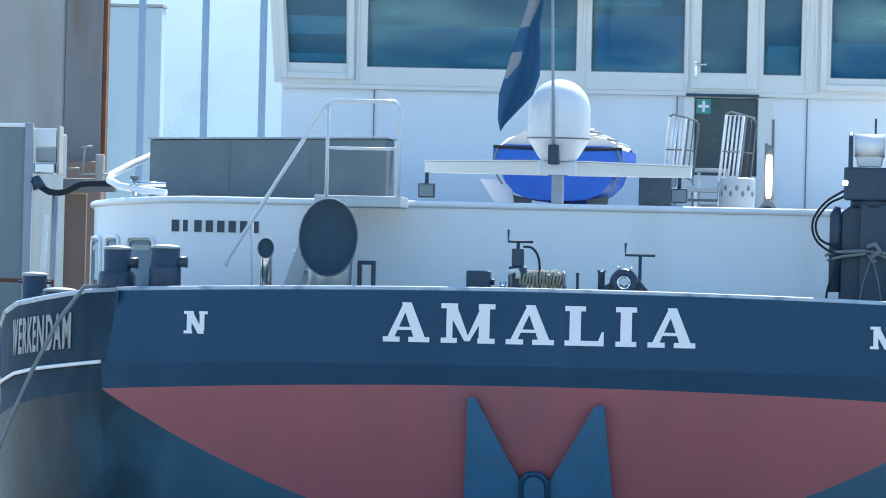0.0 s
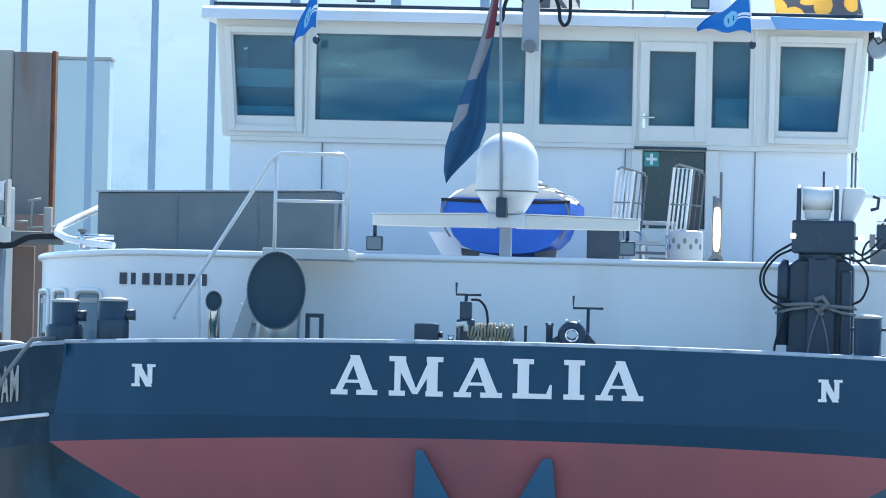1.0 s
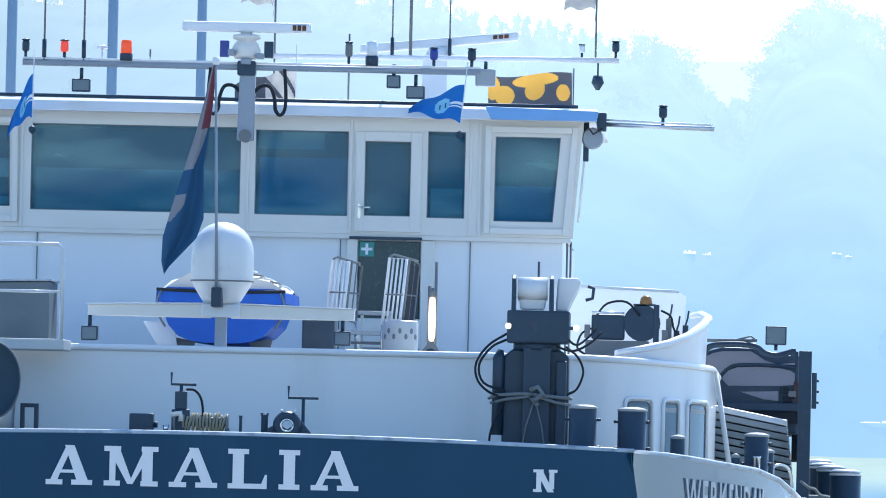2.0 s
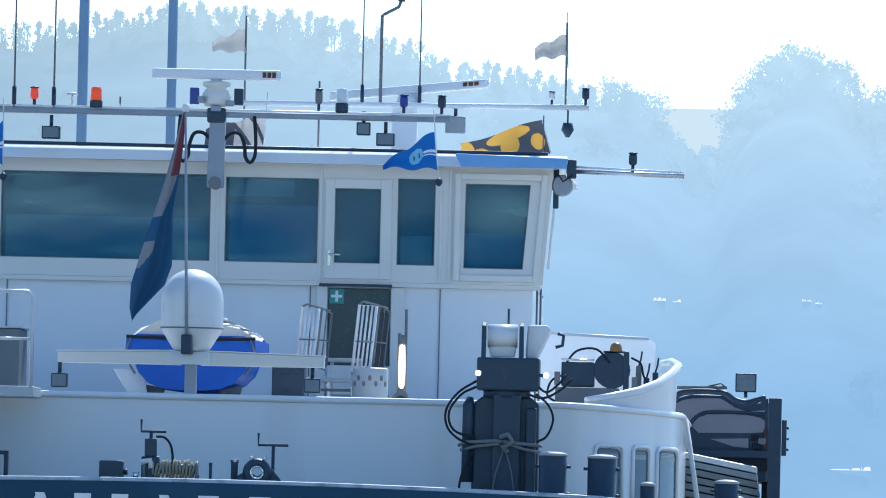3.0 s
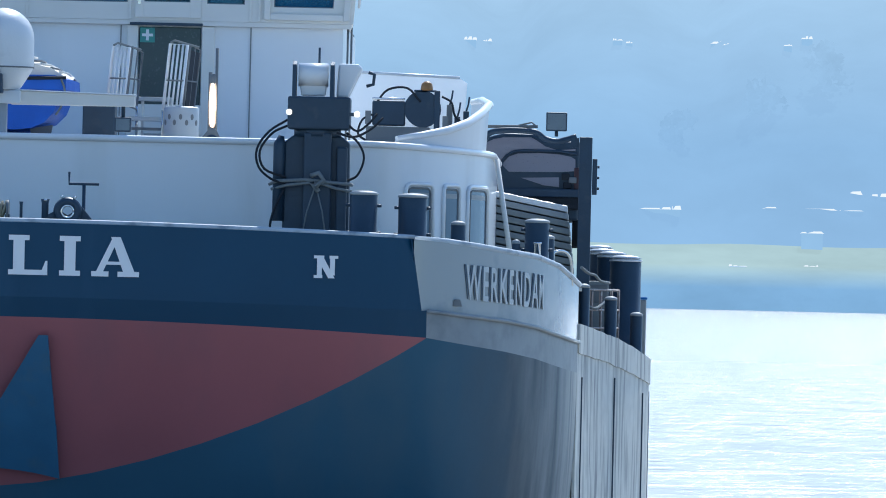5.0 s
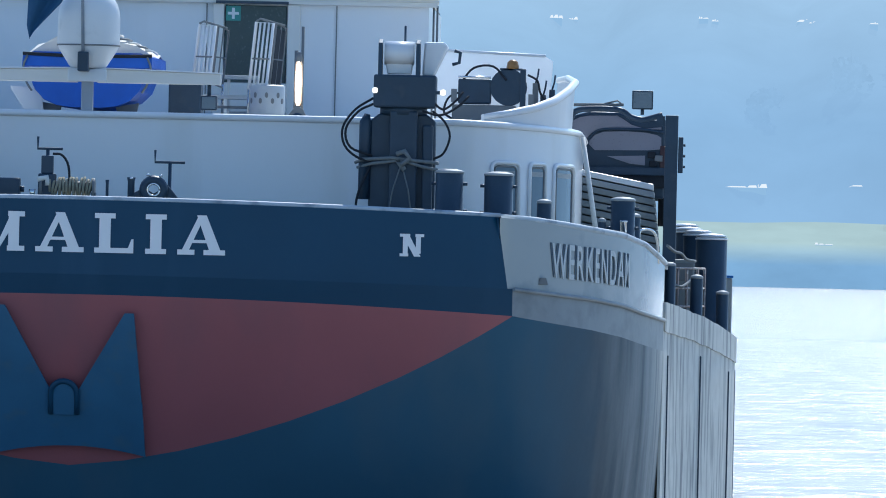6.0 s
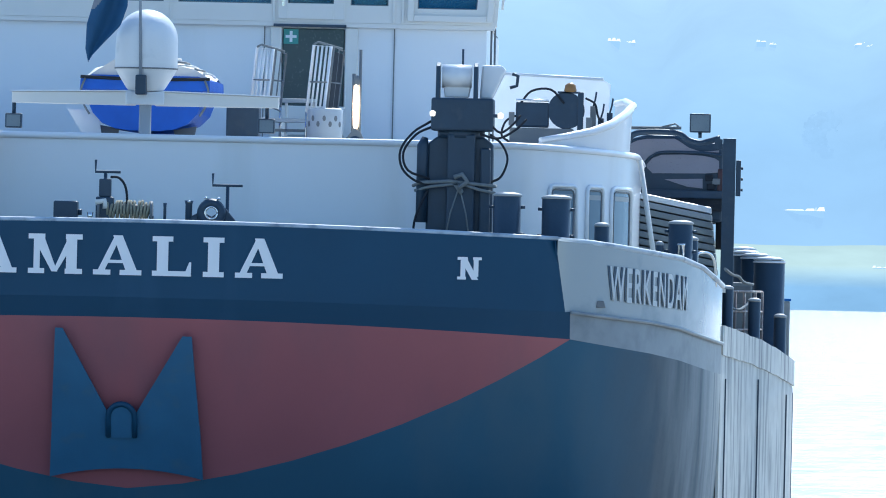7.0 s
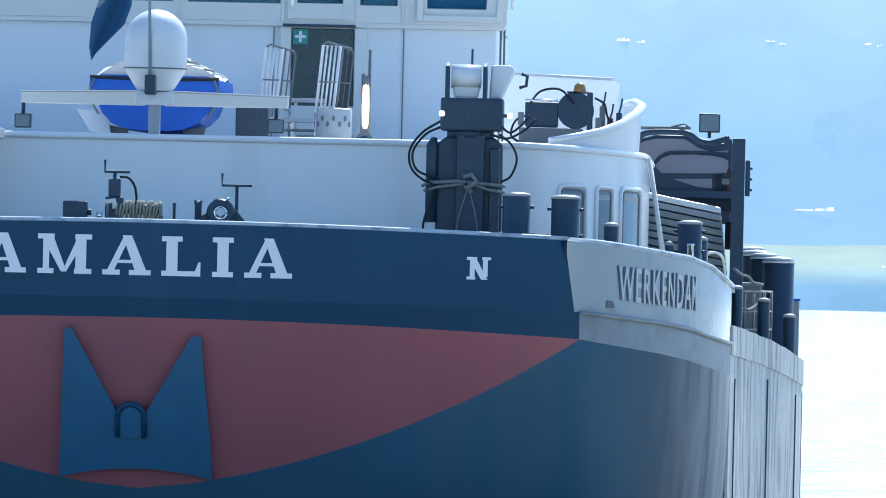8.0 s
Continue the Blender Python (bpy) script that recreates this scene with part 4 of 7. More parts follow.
# ---- stern anchor ----
def build_anchor():
    a = thing("stern_anchor", "dark blue stern anchor stowed flat against the red counter", "anchor")

    def on(x, z, out):
        d = 2.3 - z
        return (x, 0.1 + 0.06 * (x / 2.2) ** 2 + 0.36 * d + 0.05 * d * d - out, z)

    def plate(poly, out, name, thick=0.1, steps=6):
        bm = bmesh.new()
        rows = []
        for k in range(steps + 1):
            f = k / steps
            (lx0, lz0), (lx1, lz1), (rx0, rz0), (rx1, rz1) = poly
            rows.append([(lx0 + (lx1 - lx0) * f, lz0 + (lz1 - lz0) * f), (rx0 + (rx1 - rx0) * f, rz0 + (rz1 - rz0) * f)])
        ring = [[on(*l, out), on(*r, out), on(*r, out - thick), on(*l, out - thick)] for l, r in rows]
        grid(bm, ring, False, True)
        bm.verts.ensure_lookup_table()
        bm.faces.new(bm.verts[0:4])
        bm.faces.new(bm.verts[-4:])
        return part(name, bm, ANCHOR_BLUE, a)
    plate([(-0.7, 2.2), (-0.745, 1.25), (-0.63, 2.2), (-0.12, 1.25)], 0.15, "fluke")
    plate([(0.57, 2.14), (0.04, 1.25), (0.66, 2.14), (0.735, 1.25)], 0.15, "fluke")
    bm = bmesh.new()
    cols, rings = 12, []
    for k in range(7):
        row = []
        for j in range(cols + 1):
            u = j / cols * 2 - 1
            foot = 0.7 + 0.1 * (1 - u * u)
            row.append(((0.74 + 0.03 * k / 6) * u, 1.25 + (foot - 1.25) * k / 6))
        rings.append([on(*q, 0.15) for q in row] + [on(*q, 0.05) for q in row[::-1]])
    grid(bm, rings, False, True)
    part("crown", bm, ANCHOR_BLUE, a)
    bm = bmesh.new()
    arch = [(-0.13, 1.12), (-0.13, 1.3)] + [(-0.13 * math.cos(radians(a)), 1.32 + 0.13 * math.sin(radians(a))) for a in range(15, 180, 15)] + [(0.13, 1.3), (0.13, 1.12)]
    tube(bm, [on(x - 0.04, z, 0.18) for x, z in arch], 0.03, 8)
    part("shank_eye", bm, NAVY, a)
    bm = bmesh.new()
    prism(bm, [(x * 0.95 - 0.04, z - 0.01) for x, z in arch], "y", 0, 0.1)
    for v in bm.verts:
        v.co.y += on(0, v.co.z, 0.19)[1]
    part("shank", bm, ANCHOR_BLUE, a)


build_anchor()


# ---- bollards ----
def bollard(x, y, z1, r, label="black steel mooring bollard on the aft deck", z0=2.74, lugs=True, collar=None):
    b = thing("bollard", label, "bollard", "bollards", (x, y, z0))
    h = z1 - z0
    bm = bmesh.new()
    lathe(bm, [(r * 1.25, 0), (r * 1.25, 0.03), (r, 0.04), (r, h - 0.03), (r * 0.97, h - 0.022)], 20)
    part("post", bm, BLACK, b)
    # the sun on the cap's top is put into its pale colour
    bm = bmesh.new()
    lathe(bm, [(r * 1.05, h - 0.03), (r * 1.05, h - 0.012), (r * 0.9, h), (r * 0.5, h + 0.012), (r * 0.1, h + 0.015)], 20)
    part("cap", bm, SHADE_WHITE, b, "pale domed cap")
    if collar:
        bm = bmesh.new()
        lathe(bm, [(collar[0], 0.04), (collar[0], collar[1] - z0 - 0.03), (collar[0] * 0.93, collar[1] - z0), (r * 0.9, collar[1] - z0)], 20)
        part("collar", bm, BLACK, b)
        bm = bmesh.new()
        tube(bm, [(r * 0.6, -0.02, h - 0.16), (r + 0.08, -0.02, h - 0.16)], [0.05, 0.06], 12)
        part("horn", bm, BLACK, b)
    elif lugs:
        for s in (-1, 1):
            for zz in (0.2, 0.5):
                bm = bmesh.new()
                tube(bm, [(s * r * 0.9, 0, h * (0.35 + zz)), (s * (r + 0.04), 0, h * (0.35 + zz))], 0.016, 8)
                part("lug", bm, BLACK, b)
    return b


bollard(-4.33, 0.75, 3.63, 0.14, "black mooring bollard with a wide collar, by the bulwark", collar=(0.19, 3.38))
bollard(-3.83, 0.6, 3.65, 0.15, "black mooring bollard with a wide collar, by the bulwark", collar=(0.165, 3.45))
for q in ((3.76, 0.6, 3.645, 0.14), (4.25, 0.75, 3.63, 0.145)):
    bollard(*q)
bollard(4.7, 1.5, 3.37, 0.075, "small black mooring post behind the bulwark", lugs=False)
bollard(-5.43, 2.9, 3.36, 0.13)
bollard(-5.08, 2.2, 3.2, 0.17)
bollard(5.49, 2.7, 3.42, 0.125)
bollard(5.6, 3.25, 3.26, 0.07, "small black mooring post behind the bulwark", lugs=False)
bollard(5.28, 2.5, 3.2, 0.04, "thin steel post by the bulwark", lugs=False)
for x, y, z in ((5.98, 8.0, 2.77), (6.28, 9.0, 2.64), (6.57, 10.2, 2.47)):
    bollard(x, y, z, 0.068, "small dark side bollard on the side deck", 1.8, False)
for x, y, z, r in ((6.45, 13.0, 3.08, 0.178), (6.3, 15.0, 3.13, 0.17), (6.2, 17.0, 3.17, 0.165), (6.16, 19.0, 3.22, 0.16)):
    b = bollard(x, y, z, r, "large dark blue-black deck bollard with a pale cap", 1.8, False)
    for o in b.children:
        if o.name.startswith("cap"):
            o.data.materials[0] = LETTER
    bm = bmesh.new()
    lathe(bm, [(r * 1.05, z - 1.8 + 0.005), (r * 0.7, z - 1.8 + 0.035), (r * 0.1, z - 1.8 + 0.045)], 20)
    part("crown_plate", bm, LETTER, b, "pale domed top plate")


# ---- things on the aft deck ----
def build_cowl(x, y, r, rz, zc, name, label):
    v = thing(name, label, "vent", "", (x, y, 2.74))
    h = zc - 2.74
    bm = bmesh.new()
    tube(bm, [(0, 0.35 * r, 0), (0, 0.35 * r, h - rz * 0.9), (0, 0.3 * r, h - rz * 0.4), (0, 0.15 * r, h - rz * 0.1)], [r * 0.75, r * 0.75, r * 0.8, r * 0.7], 24)
    part("duct", bm, STEEL if r < 0.2 else ALU, v)
    tilt = Matrix.Translation((0, -0.5 * r, h)) @ Matrix.Rotation(radians(82), 4, "X") @ Matrix.Diagonal((1, rz / r, 1, 1))
    # the cowl's shaded hollow is painted as a closed dark face
    bm = bmesh.new()
    lathe(bm, [(r * 0.97, -r * 0.4), (r, -0.01), (r * 0.985, 0.015), (r * 0.95, 0.016), (r * 0.94, 0.004), (r * 0.5, 0.002)], 40, (0, 0, 0), tilt)
    part("mouth", bm, material("cowl_hollow", (0.022, 0.05, 0.075), 0.7, vary=0.2, scale=6), v, "dark oval mouth, its hollow painted as a flat face")
    bm = bmesh.new()
    lathe(bm, [(r * 0.8, 0.0), (r * 0.8, h * 0.16), (r * 0.76, h * 0.17)], 24, (0, 0.35 * r, 0))
    part("foot", bm, STEEL, v)
    bm = bmesh.new()
    tube(bm, [tilt @ Vector((r * math.cos(a * 0.1571), r * math.sin(a * 0.1571), 0.012)) for a in range(41)], 0.006, 6)
    part("mouth_rim", bm, GREY, v)
    return v


build_cowl(-2.21, 1.0, 0.295, 0.395, 3.77, "vent_cowl", "large ventilation cowl with a black oval mouth")
build_cowl(-2.85, 1.0, 0.08, 0.1, 3.65, "vent_pipe", "small polished steel vent pipe with a black mouth")


RAIL = material("bright_rail_paint", (0.62, 0.64, 0.65), 0.25, vary=0.06, scale=6, coat=0.6)
STAIR = material("pale_grey_stair_paint", (0.5, 0.53, 0.54), 0.45, vary=0.1, scale=3)


def build_stairs():
    s = thing("stairs", "aluminium stairs with handrail up to the deckhouse roof", "stairs", "", (0, 0, 0))
    bm = bmesh.new()
    box(bm, -2.42, -1.54, 1.49, 2.42, 4.1, 4.21, 0.01)
    part("platform", bm, STAIR, s)
    for y in (1.5, 2.2):
        bm = bmesh.new()
        prism(bm, [(-2.44, 4.098), (-2.31, 4.098), (-2.72, 2.75), (-2.9, 2.75)], "y", y, y + 0.04)
        part("stringer", bm, STAIR, s)
    for i in range(7):
        z = 2.9 + i * 0.18
        x = -2.8 + (z - 2.75) * 0.31
        bm = bmesh.new()
        box(bm, x - 0.1, x + 0.1, 1.545, 2.195, z, z + 0.03, 0.004)
        part("tread", bm, ALU, s)
    for y in (1.5,):
        bm = bmesh.new()
        tube(bm, [(-1.57, y, 4.2), (-1.57, y, 5.12), (-1.62, y, 5.17), (-2.25, y, 5.17), (-2.33, y, 5.12), (-3.28, y, 3.56), (-3.31, y, 3.49), (-3.29, y, 3.47)], 0.021, 8)
        part("handrail", bm, RAIL, s)
        bm = bmesh.new()
        tube(bm, [(-2.3, y, 4.2), (-2.3, y, 5.14)], 0.019, 8)
        part("post", bm, RAIL, s)
        bm = bmesh.new()
        tube(bm, [(-2.3, y, 4.69), (-1.57, y, 4.69)], 0.016, 8)
        part("midrail", bm, RAIL, s)
        bm = bmesh.new()
        tube(bm, [(-3.05, y, 2.74), (-3.05, y, 3.93)], 0.018, 8)
        part("lower_post", bm, RAIL, s)
    bm = bmesh.new()
    for q in ((-1.94, -1.9, 3.0, 3.55), (-1.8, -1.76, 3.0, 3.55), (-1.9, -1.8, 3.51, 3.55)):
        box(bm, q[0], q[1], 1.2, 1.3, q[2], q[3])
    part("foot_frame", bm, BLACK, s)


build_stairs()


def build_stern_gear():
    c = thing("control_box", "small black steel box on the aft deck", "box", "", (-0.66, 0.7, 2.74))
    bm = bmesh.new()
    box(bm, -0.13, 0.11, -0.1, 0.1, 0.3, 0.73, 0.015)
    box(bm, -0.06, 0.06, -0.06, 0.06, 0, 0.3)
    part("housing", bm, BLACK, c)
    bm = bmesh.new()
    tube(bm, [(0.11, 0, 0.62), (0.15, 0, 0.62)], 0.03, 8)
    part("knob", bm, BLACK, c)
    w = thing("rope_winch", "small winch with a coil of pale yellow rope", "winch", "", (-0.08, 0.7, 2.74))
    bm = bmesh.new()
    tube(bm, [(-0.26, 0, 0.66), (0.28, 0, 0.66)], 0.05, 12)
    part("drum", bm, GREY, w)
    for x in (-0.26, 0.27):
        bm = bmesh.new()
        tube(bm, [(x - 0.012, 0, 0.64), (x + 0.012, 0, 0.64)], 0.105, 20)
        part("flange", bm, GREY, w)
        bm = bmesh.new()
        box(bm, x - 0.02, x + 0.02, -0.08, 0.08, 0, 0.6)
        part("bracket", bm, BLACK, w)
    bm = bmesh.new()
    tube(bm, [(-0.29, -0.06, 0.72), (-0.2, -0.07, 0.74), (-0.19, -0.07, 0.66)], 0.03, 8)
    part("guide", bm, CREAM, w)
    rope = material("yellow_rope", (0.33, 0.3, 0.22), 0.9, vary=0.35, scale=25, grain=180, bump=0.5)
    coil = random.Random(8)
    for i in range(13):
        bm = bmesh.new()
        x, lean, lift, rr = -0.17 + i * 0.034, coil.uniform(-0.008, 0.024), coil.uniform(-0.012, 0.008), coil.uniform(0.078, 0.092)
        tube(bm, [(x + lean * math.sin(a * 0.5236), rr * math.cos(a * 0.5236), 0.655 + lift + rr * math.sin(a * 0.5236)) for a in range(13)], 0.014, 6)
        part("rope_turn", bm, rope, w)
    for x, hz, hose in ((-0.28, 1.02, True), (0.95, 0.91, False)):
        v = thing("crank_stand", "black crank handle on an upright spindle", "crank", "crank stands", (x, 0.7, 2.74))
        bm = bmesh.new()
        tube(bm, [(0, 0, 0), (0, 0, hz)], 0.018, 8)
        part("spindle", bm, BLACK, v)
        bm = bmesh.new()
        d = -0.1 if hose else -0.15
        tube(bm, [(0.15, 0, hz + 0.01), (d, 0, hz + 0.01), (d, 0, hz + 0.13)], 0.014, 8)
        part("crank_handle", bm, BLACK, v)
        if hose:
            bm = bmesh.new()
            box(bm, -0.09, 0.09, -0.06, 0.06, 0.4, 0.78, 0.015)
            box(bm, -0.06, 0.06, -0.05, 0.05, 0.78, 0.96, 0.01)
            part("gearbox", bm, BLACK, v)
            bm = bmesh.new()
            tube(bm, smooth([(0.05, 0, 0.98), (0.14, 0, 0.97), (0.21, 0, 0.86), (0.23, 0, 0.6)]), 0.013, 6)
            part("hose", bm, RUBBER, v)
    f = thing("fairlead", "black round fairlead with a worn bright ring", "fairlead", "", (0.8, 0.55, 2.74))
    bm = bmesh.new()
    ring = [(0.1 + 0.045 * math.cos(k * 1.0472), 0.045 * math.sin(k * 1.0472)) for k in range(6)]
    rows = [[(r * math.cos(a * 0.2618), zz, 0.64 + r * math.sin(a * 0.2618)) for r, zz in ring] for a in range(25)]
    grid(bm, rows, True, True)
    part("ring", bm, BLACK, f)
    bm = bmesh.new()
    prism(bm, [(-0.25, 0), (0.24, 0), (0.24, 0.57), (0.13, 0.7), (0.06, 0.64), (0, 0.59), (-0.06, 0.64), (-0.1, 0.66), (-0.25, 0.58)], "y", 0.03, 0.1, 0.01)
    part("base", bm, BLACK, f)
    bm = bmesh.new()
    tube(bm, [(0.062 * math.cos(a * 0.2618), -0.03, 0.64 + 0.062 * math.sin(a * 0.2618)) for a in range(25)], 0.012, 6)
    part("wear_ring", bm, STEEL, f)
    for x, z in ((-0.06, 0.78), (0.07, 0.775), (-0.225, 0.74)):
        bm = bmesh.new()
        lathe(bm, [(0.018, 0), (0.02, 0.012), (0.01, 0.022)], 10, (x, 0.0, z))
        part("bolt_head", bm, STEEL, f)
    for x, z1, r, lab in ((0.57, 3.5, 0.035, "thin black post on the aft deck"), (0.33, 3.47, 0.015, "thin black rod on the aft deck"), (-0.42, 3.36, 0.025, "short pale post on the aft deck")):
        p = thing("deck_post", lab, "post", "deck posts", (x, 0.6, 2.74))
        bm = bmesh.new()
        tube(bm, [(0, 0, 0), (0, 0, z1 - 2.78), (0, 0, z1 - 2.74)], [r, r, r * 1.3], 10)
        part("rod", bm, STEEL if x < 0 else BLACK, p)


build_stern_gear()


# ---- deck crane ----
def build_crane():
    c = thing("deck_crane", "black steel deck crane with folded white boom, tied with rope", "crane", "", (3.26, 1.2, 2.74))
    bm = bmesh.new()
    box(bm, -0.34, 0.34, -0.05, 0.4, 0, 0.12, 0.01)
    part("foot", bm, BLACK, c)
    bm = bmesh.new()
    prism(bm, [(-0.34, 0.12), (0.34, 0.12), (0.33, 1.4), (0.24, 1.47), (-0.24, 1.47), (-0.33, 1.4)], "y", 0.06, 0.34, 0.02)
    part("column", bm, BLACK, c)
    for x0, x1, z1, y0 in ((-0.13, 0.15, 1.5, -0.05), (0.2, 0.31, 1.36, 0.0)):
        bm = bmesh.new()
        box(bm, x0, x1, y0, 0.07, 0.12, z1, 0.02)
        part("front_rib", bm, BLACK, c)
    bm = bmesh.new()
    tube(bm, [(0.0, 0.18, 1.46), (0.0, 0.18, 1.55)], 0.24, 20)
    part("slewing_ring", bm, BLACK, c)
    bm = bmesh.new()
    tube(bm, [(-0.38, 0.05, 0.6), (-0.38, 0.05, 1.38), (-0.36, 0.05, 1.46)], [0.06, 0.06, 0.03], 12)
    part("cylinder", bm, BLACK, c)
    bm = bmesh.new()
    box(bm, -0.3, 0.33, -0.1, 0.4, 1.53, 1.86, 0.02)
    part("slewing_block", bm, BLACK, c)
    for x in (-0.26, 0.12):
        bm = bmesh.new()
        prism(bm, [(-0.1, 1.8), (0.25, 1.8), (0.22, 2.15), (0.1, 2.22), (-0.06, 2.18)], "x", x, x + 0.04, 0.006)
        part("cheek_plate", bm, BLACK, c)
    bm = bmesh.new()
    tube(bm, [(-0.2, 0.06, 2.08), (0.1, 0.06, 2.08)], 0.12, 20)
    part("boom_head", bm, WHITE, c, "white rounded boom head")
    bm = bmesh.new()
    prism(bm, [(-0.17, 1.87), (0.07, 1.87), (0.1, 2.06), (-0.2, 2.06)], "y", 0.02, 0.3, 0.01)
    part("boom_root", bm, WHITE, c)
    bm = bmesh.new()
    prism(bm, [(0.18, 1.86), (0.3, 1.86), (0.44, 2.16), (0.4, 2.2), (0.2, 2.2)], "y", 0.1, 0.5, 0.02)
    part("boom_link", bm, WHITE, c)
    bm = bmesh.new()
    tube(bm, [(0.5, 0.2, 2.12), (0.56, 0.2, 2.1), (0.55, 0.2, 2.0), (0.48, 0.2, 1.98)], 0.018, 8)
    part("hook", bm, BLACK, c)
    bm = bmesh.new()
    tube(bm, [(0.0, 0.2, 2.2), (0.0, 0.2, 2.36)], 0.012, 6)
    part("aerial", bm, BLACK, c)
    lit = material("lit_lamp_glass", (0.9, 0.87, 0.8), 0.3, glow=(1.0, 0.85, 0.65, 1.0))
    for x, z in ((-0.285, 1.7), (0.4, 1.69)):
        bm = bmesh.new()
        box(bm, min(x, x * 0.8) - 0.01, max(x, x * 0.8) + 0.01, -0.095, -0.05, z - 0.02, z + 0.015, 0.004)
        part("lamp_bracket", bm, BLACK, c)
        bm = bmesh.new()
        lathe(bm, [(0.016, -0.03), (0.028, -0.02), (0.03, 0.015), (0.012, 0.028)], 14, (x, -0.1, z))
        part("work_lamp", bm, lit, c, "small lit work lamp")
    for pts in ([(-0.3, -0.05, 1.62), (-0.48, -0.08, 1.5), (-0.6, -0.1, 1.32), (-0.58, -0.1, 1.14), (-0.45, -0.08, 1.02), (-0.3, -0.06, 0.98)],
                [(-0.3, -0.05, 1.56), (-0.45, -0.08, 1.48), (-0.57, -0.1, 1.3), (-0.52, -0.1, 1.12), (-0.3, -0.06, 1.04)],
                [(-0.32, -0.02, 0.92), (-0.42, -0.06, 0.7), (-0.45, -0.06, 0.5), (-0.36, -0.02, 0.34)],
                [(0.3, -0.05, 1.5), (0.42, -0.08, 1.4), (0.48, -0.1, 1.25), (0.42, -0.08, 1.08), (0.32, -0.05, 1.02)],
                [(0.28, -0.06, 1.62), (0.4, -0.1, 1.52), (0.52, -0.05, 1.6), (0.6, 0.0, 1.7)],
                [(0.2, -0.08, 1.5), (0.38, -0.12, 1.46), (0.55, -0.05, 1.55), (0.66, 0.0, 1.66)]):
        bm = bmesh.new()
        tube(bm, smooth(pts), 0.013, 6)
        part("hose", bm, RUBBER, c)
    r = thing("lashing_rope", "pale rope knotted round the crane column", "rope", "", (3.26, 1.2, 3.74))
    bm = bmesh.new()
    tube(bm, [(-0.47, 0.1, -0.03), (-0.4, -0.06, 0.0), (-0.1, -0.1, 0.02), (0.1, -0.1, 0.0), (0.35, -0.06, -0.02), (0.36, 0.1, -0.02)], 0.018, 8)
    part("turn", bm, ROPE, r)
    bm = bmesh.new()
    tube(bm, [(-0.45, 0.05, -0.08), (-0.3, -0.07, -0.04), (0.0, -0.1, 0.0), (0.2, -0.09, -0.06), (0.36, -0.03, -0.09)], 0.016, 8)
    part("turn", bm, ROPE, r)
    bm = bmesh.new()
    tube(bm, [(-0.05, -0.12, 0.06), (0.03, -0.15, 0.09), (0.08, -0.14, 0.02), (0.0, -0.15, -0.05), (-0.04, -0.13, 0.0), (0.03, -0.13, -0.1)], 0.026, 8)
    part("knot", bm, ROPE, r)
    for e in (-0.14, 0.12):
        bm = bmesh.new()
        tube(bm, [(0, -0.12, -0.03), (e * 0.6, -0.11, -0.3), (e, -0.1, -0.62)], 0.008, 6)
        part("tail", bm, ROPE, r)


build_crane()


# ---- things on the deckhouse roof ----
def floodlight(x, y, z, w=0.17, h=0.15, hang=0.1, up=True, pale=False):
    f = thing("floodlight", "square pale grey floodlight on a bracket" if pale else "square black floodlight on a bracket", "floodlight", "floodlights", (x, y, z))
    bm = bmesh.new()
    box(bm, -w / 2, w / 2, -0.05, 0.07, -h / 2, h / 2, 0.012)
    part("housing", bm, YARD if pale else BLACK, f)
    bm = bmesh.new()
    box(bm, -w / 2 + 0.015, w / 2 - 0.015, -0.062, -0.052, -h / 2 + 0.015, h / 2 - 0.015)
    part("lens", bm, SHADE_WHITE if pale else material("lamp_lens", (0.15, 0.19, 0.22), 0.3, vary=0.15), f)
    bm = bmesh.new()
    k = 1 if up else -1
    tube(bm, [(0, 0.01, k * h / 2), (0, 0.01, k * (h / 2 + hang))], 0.02, 8)
    part("bracket", bm, BLACK, f)
    return f


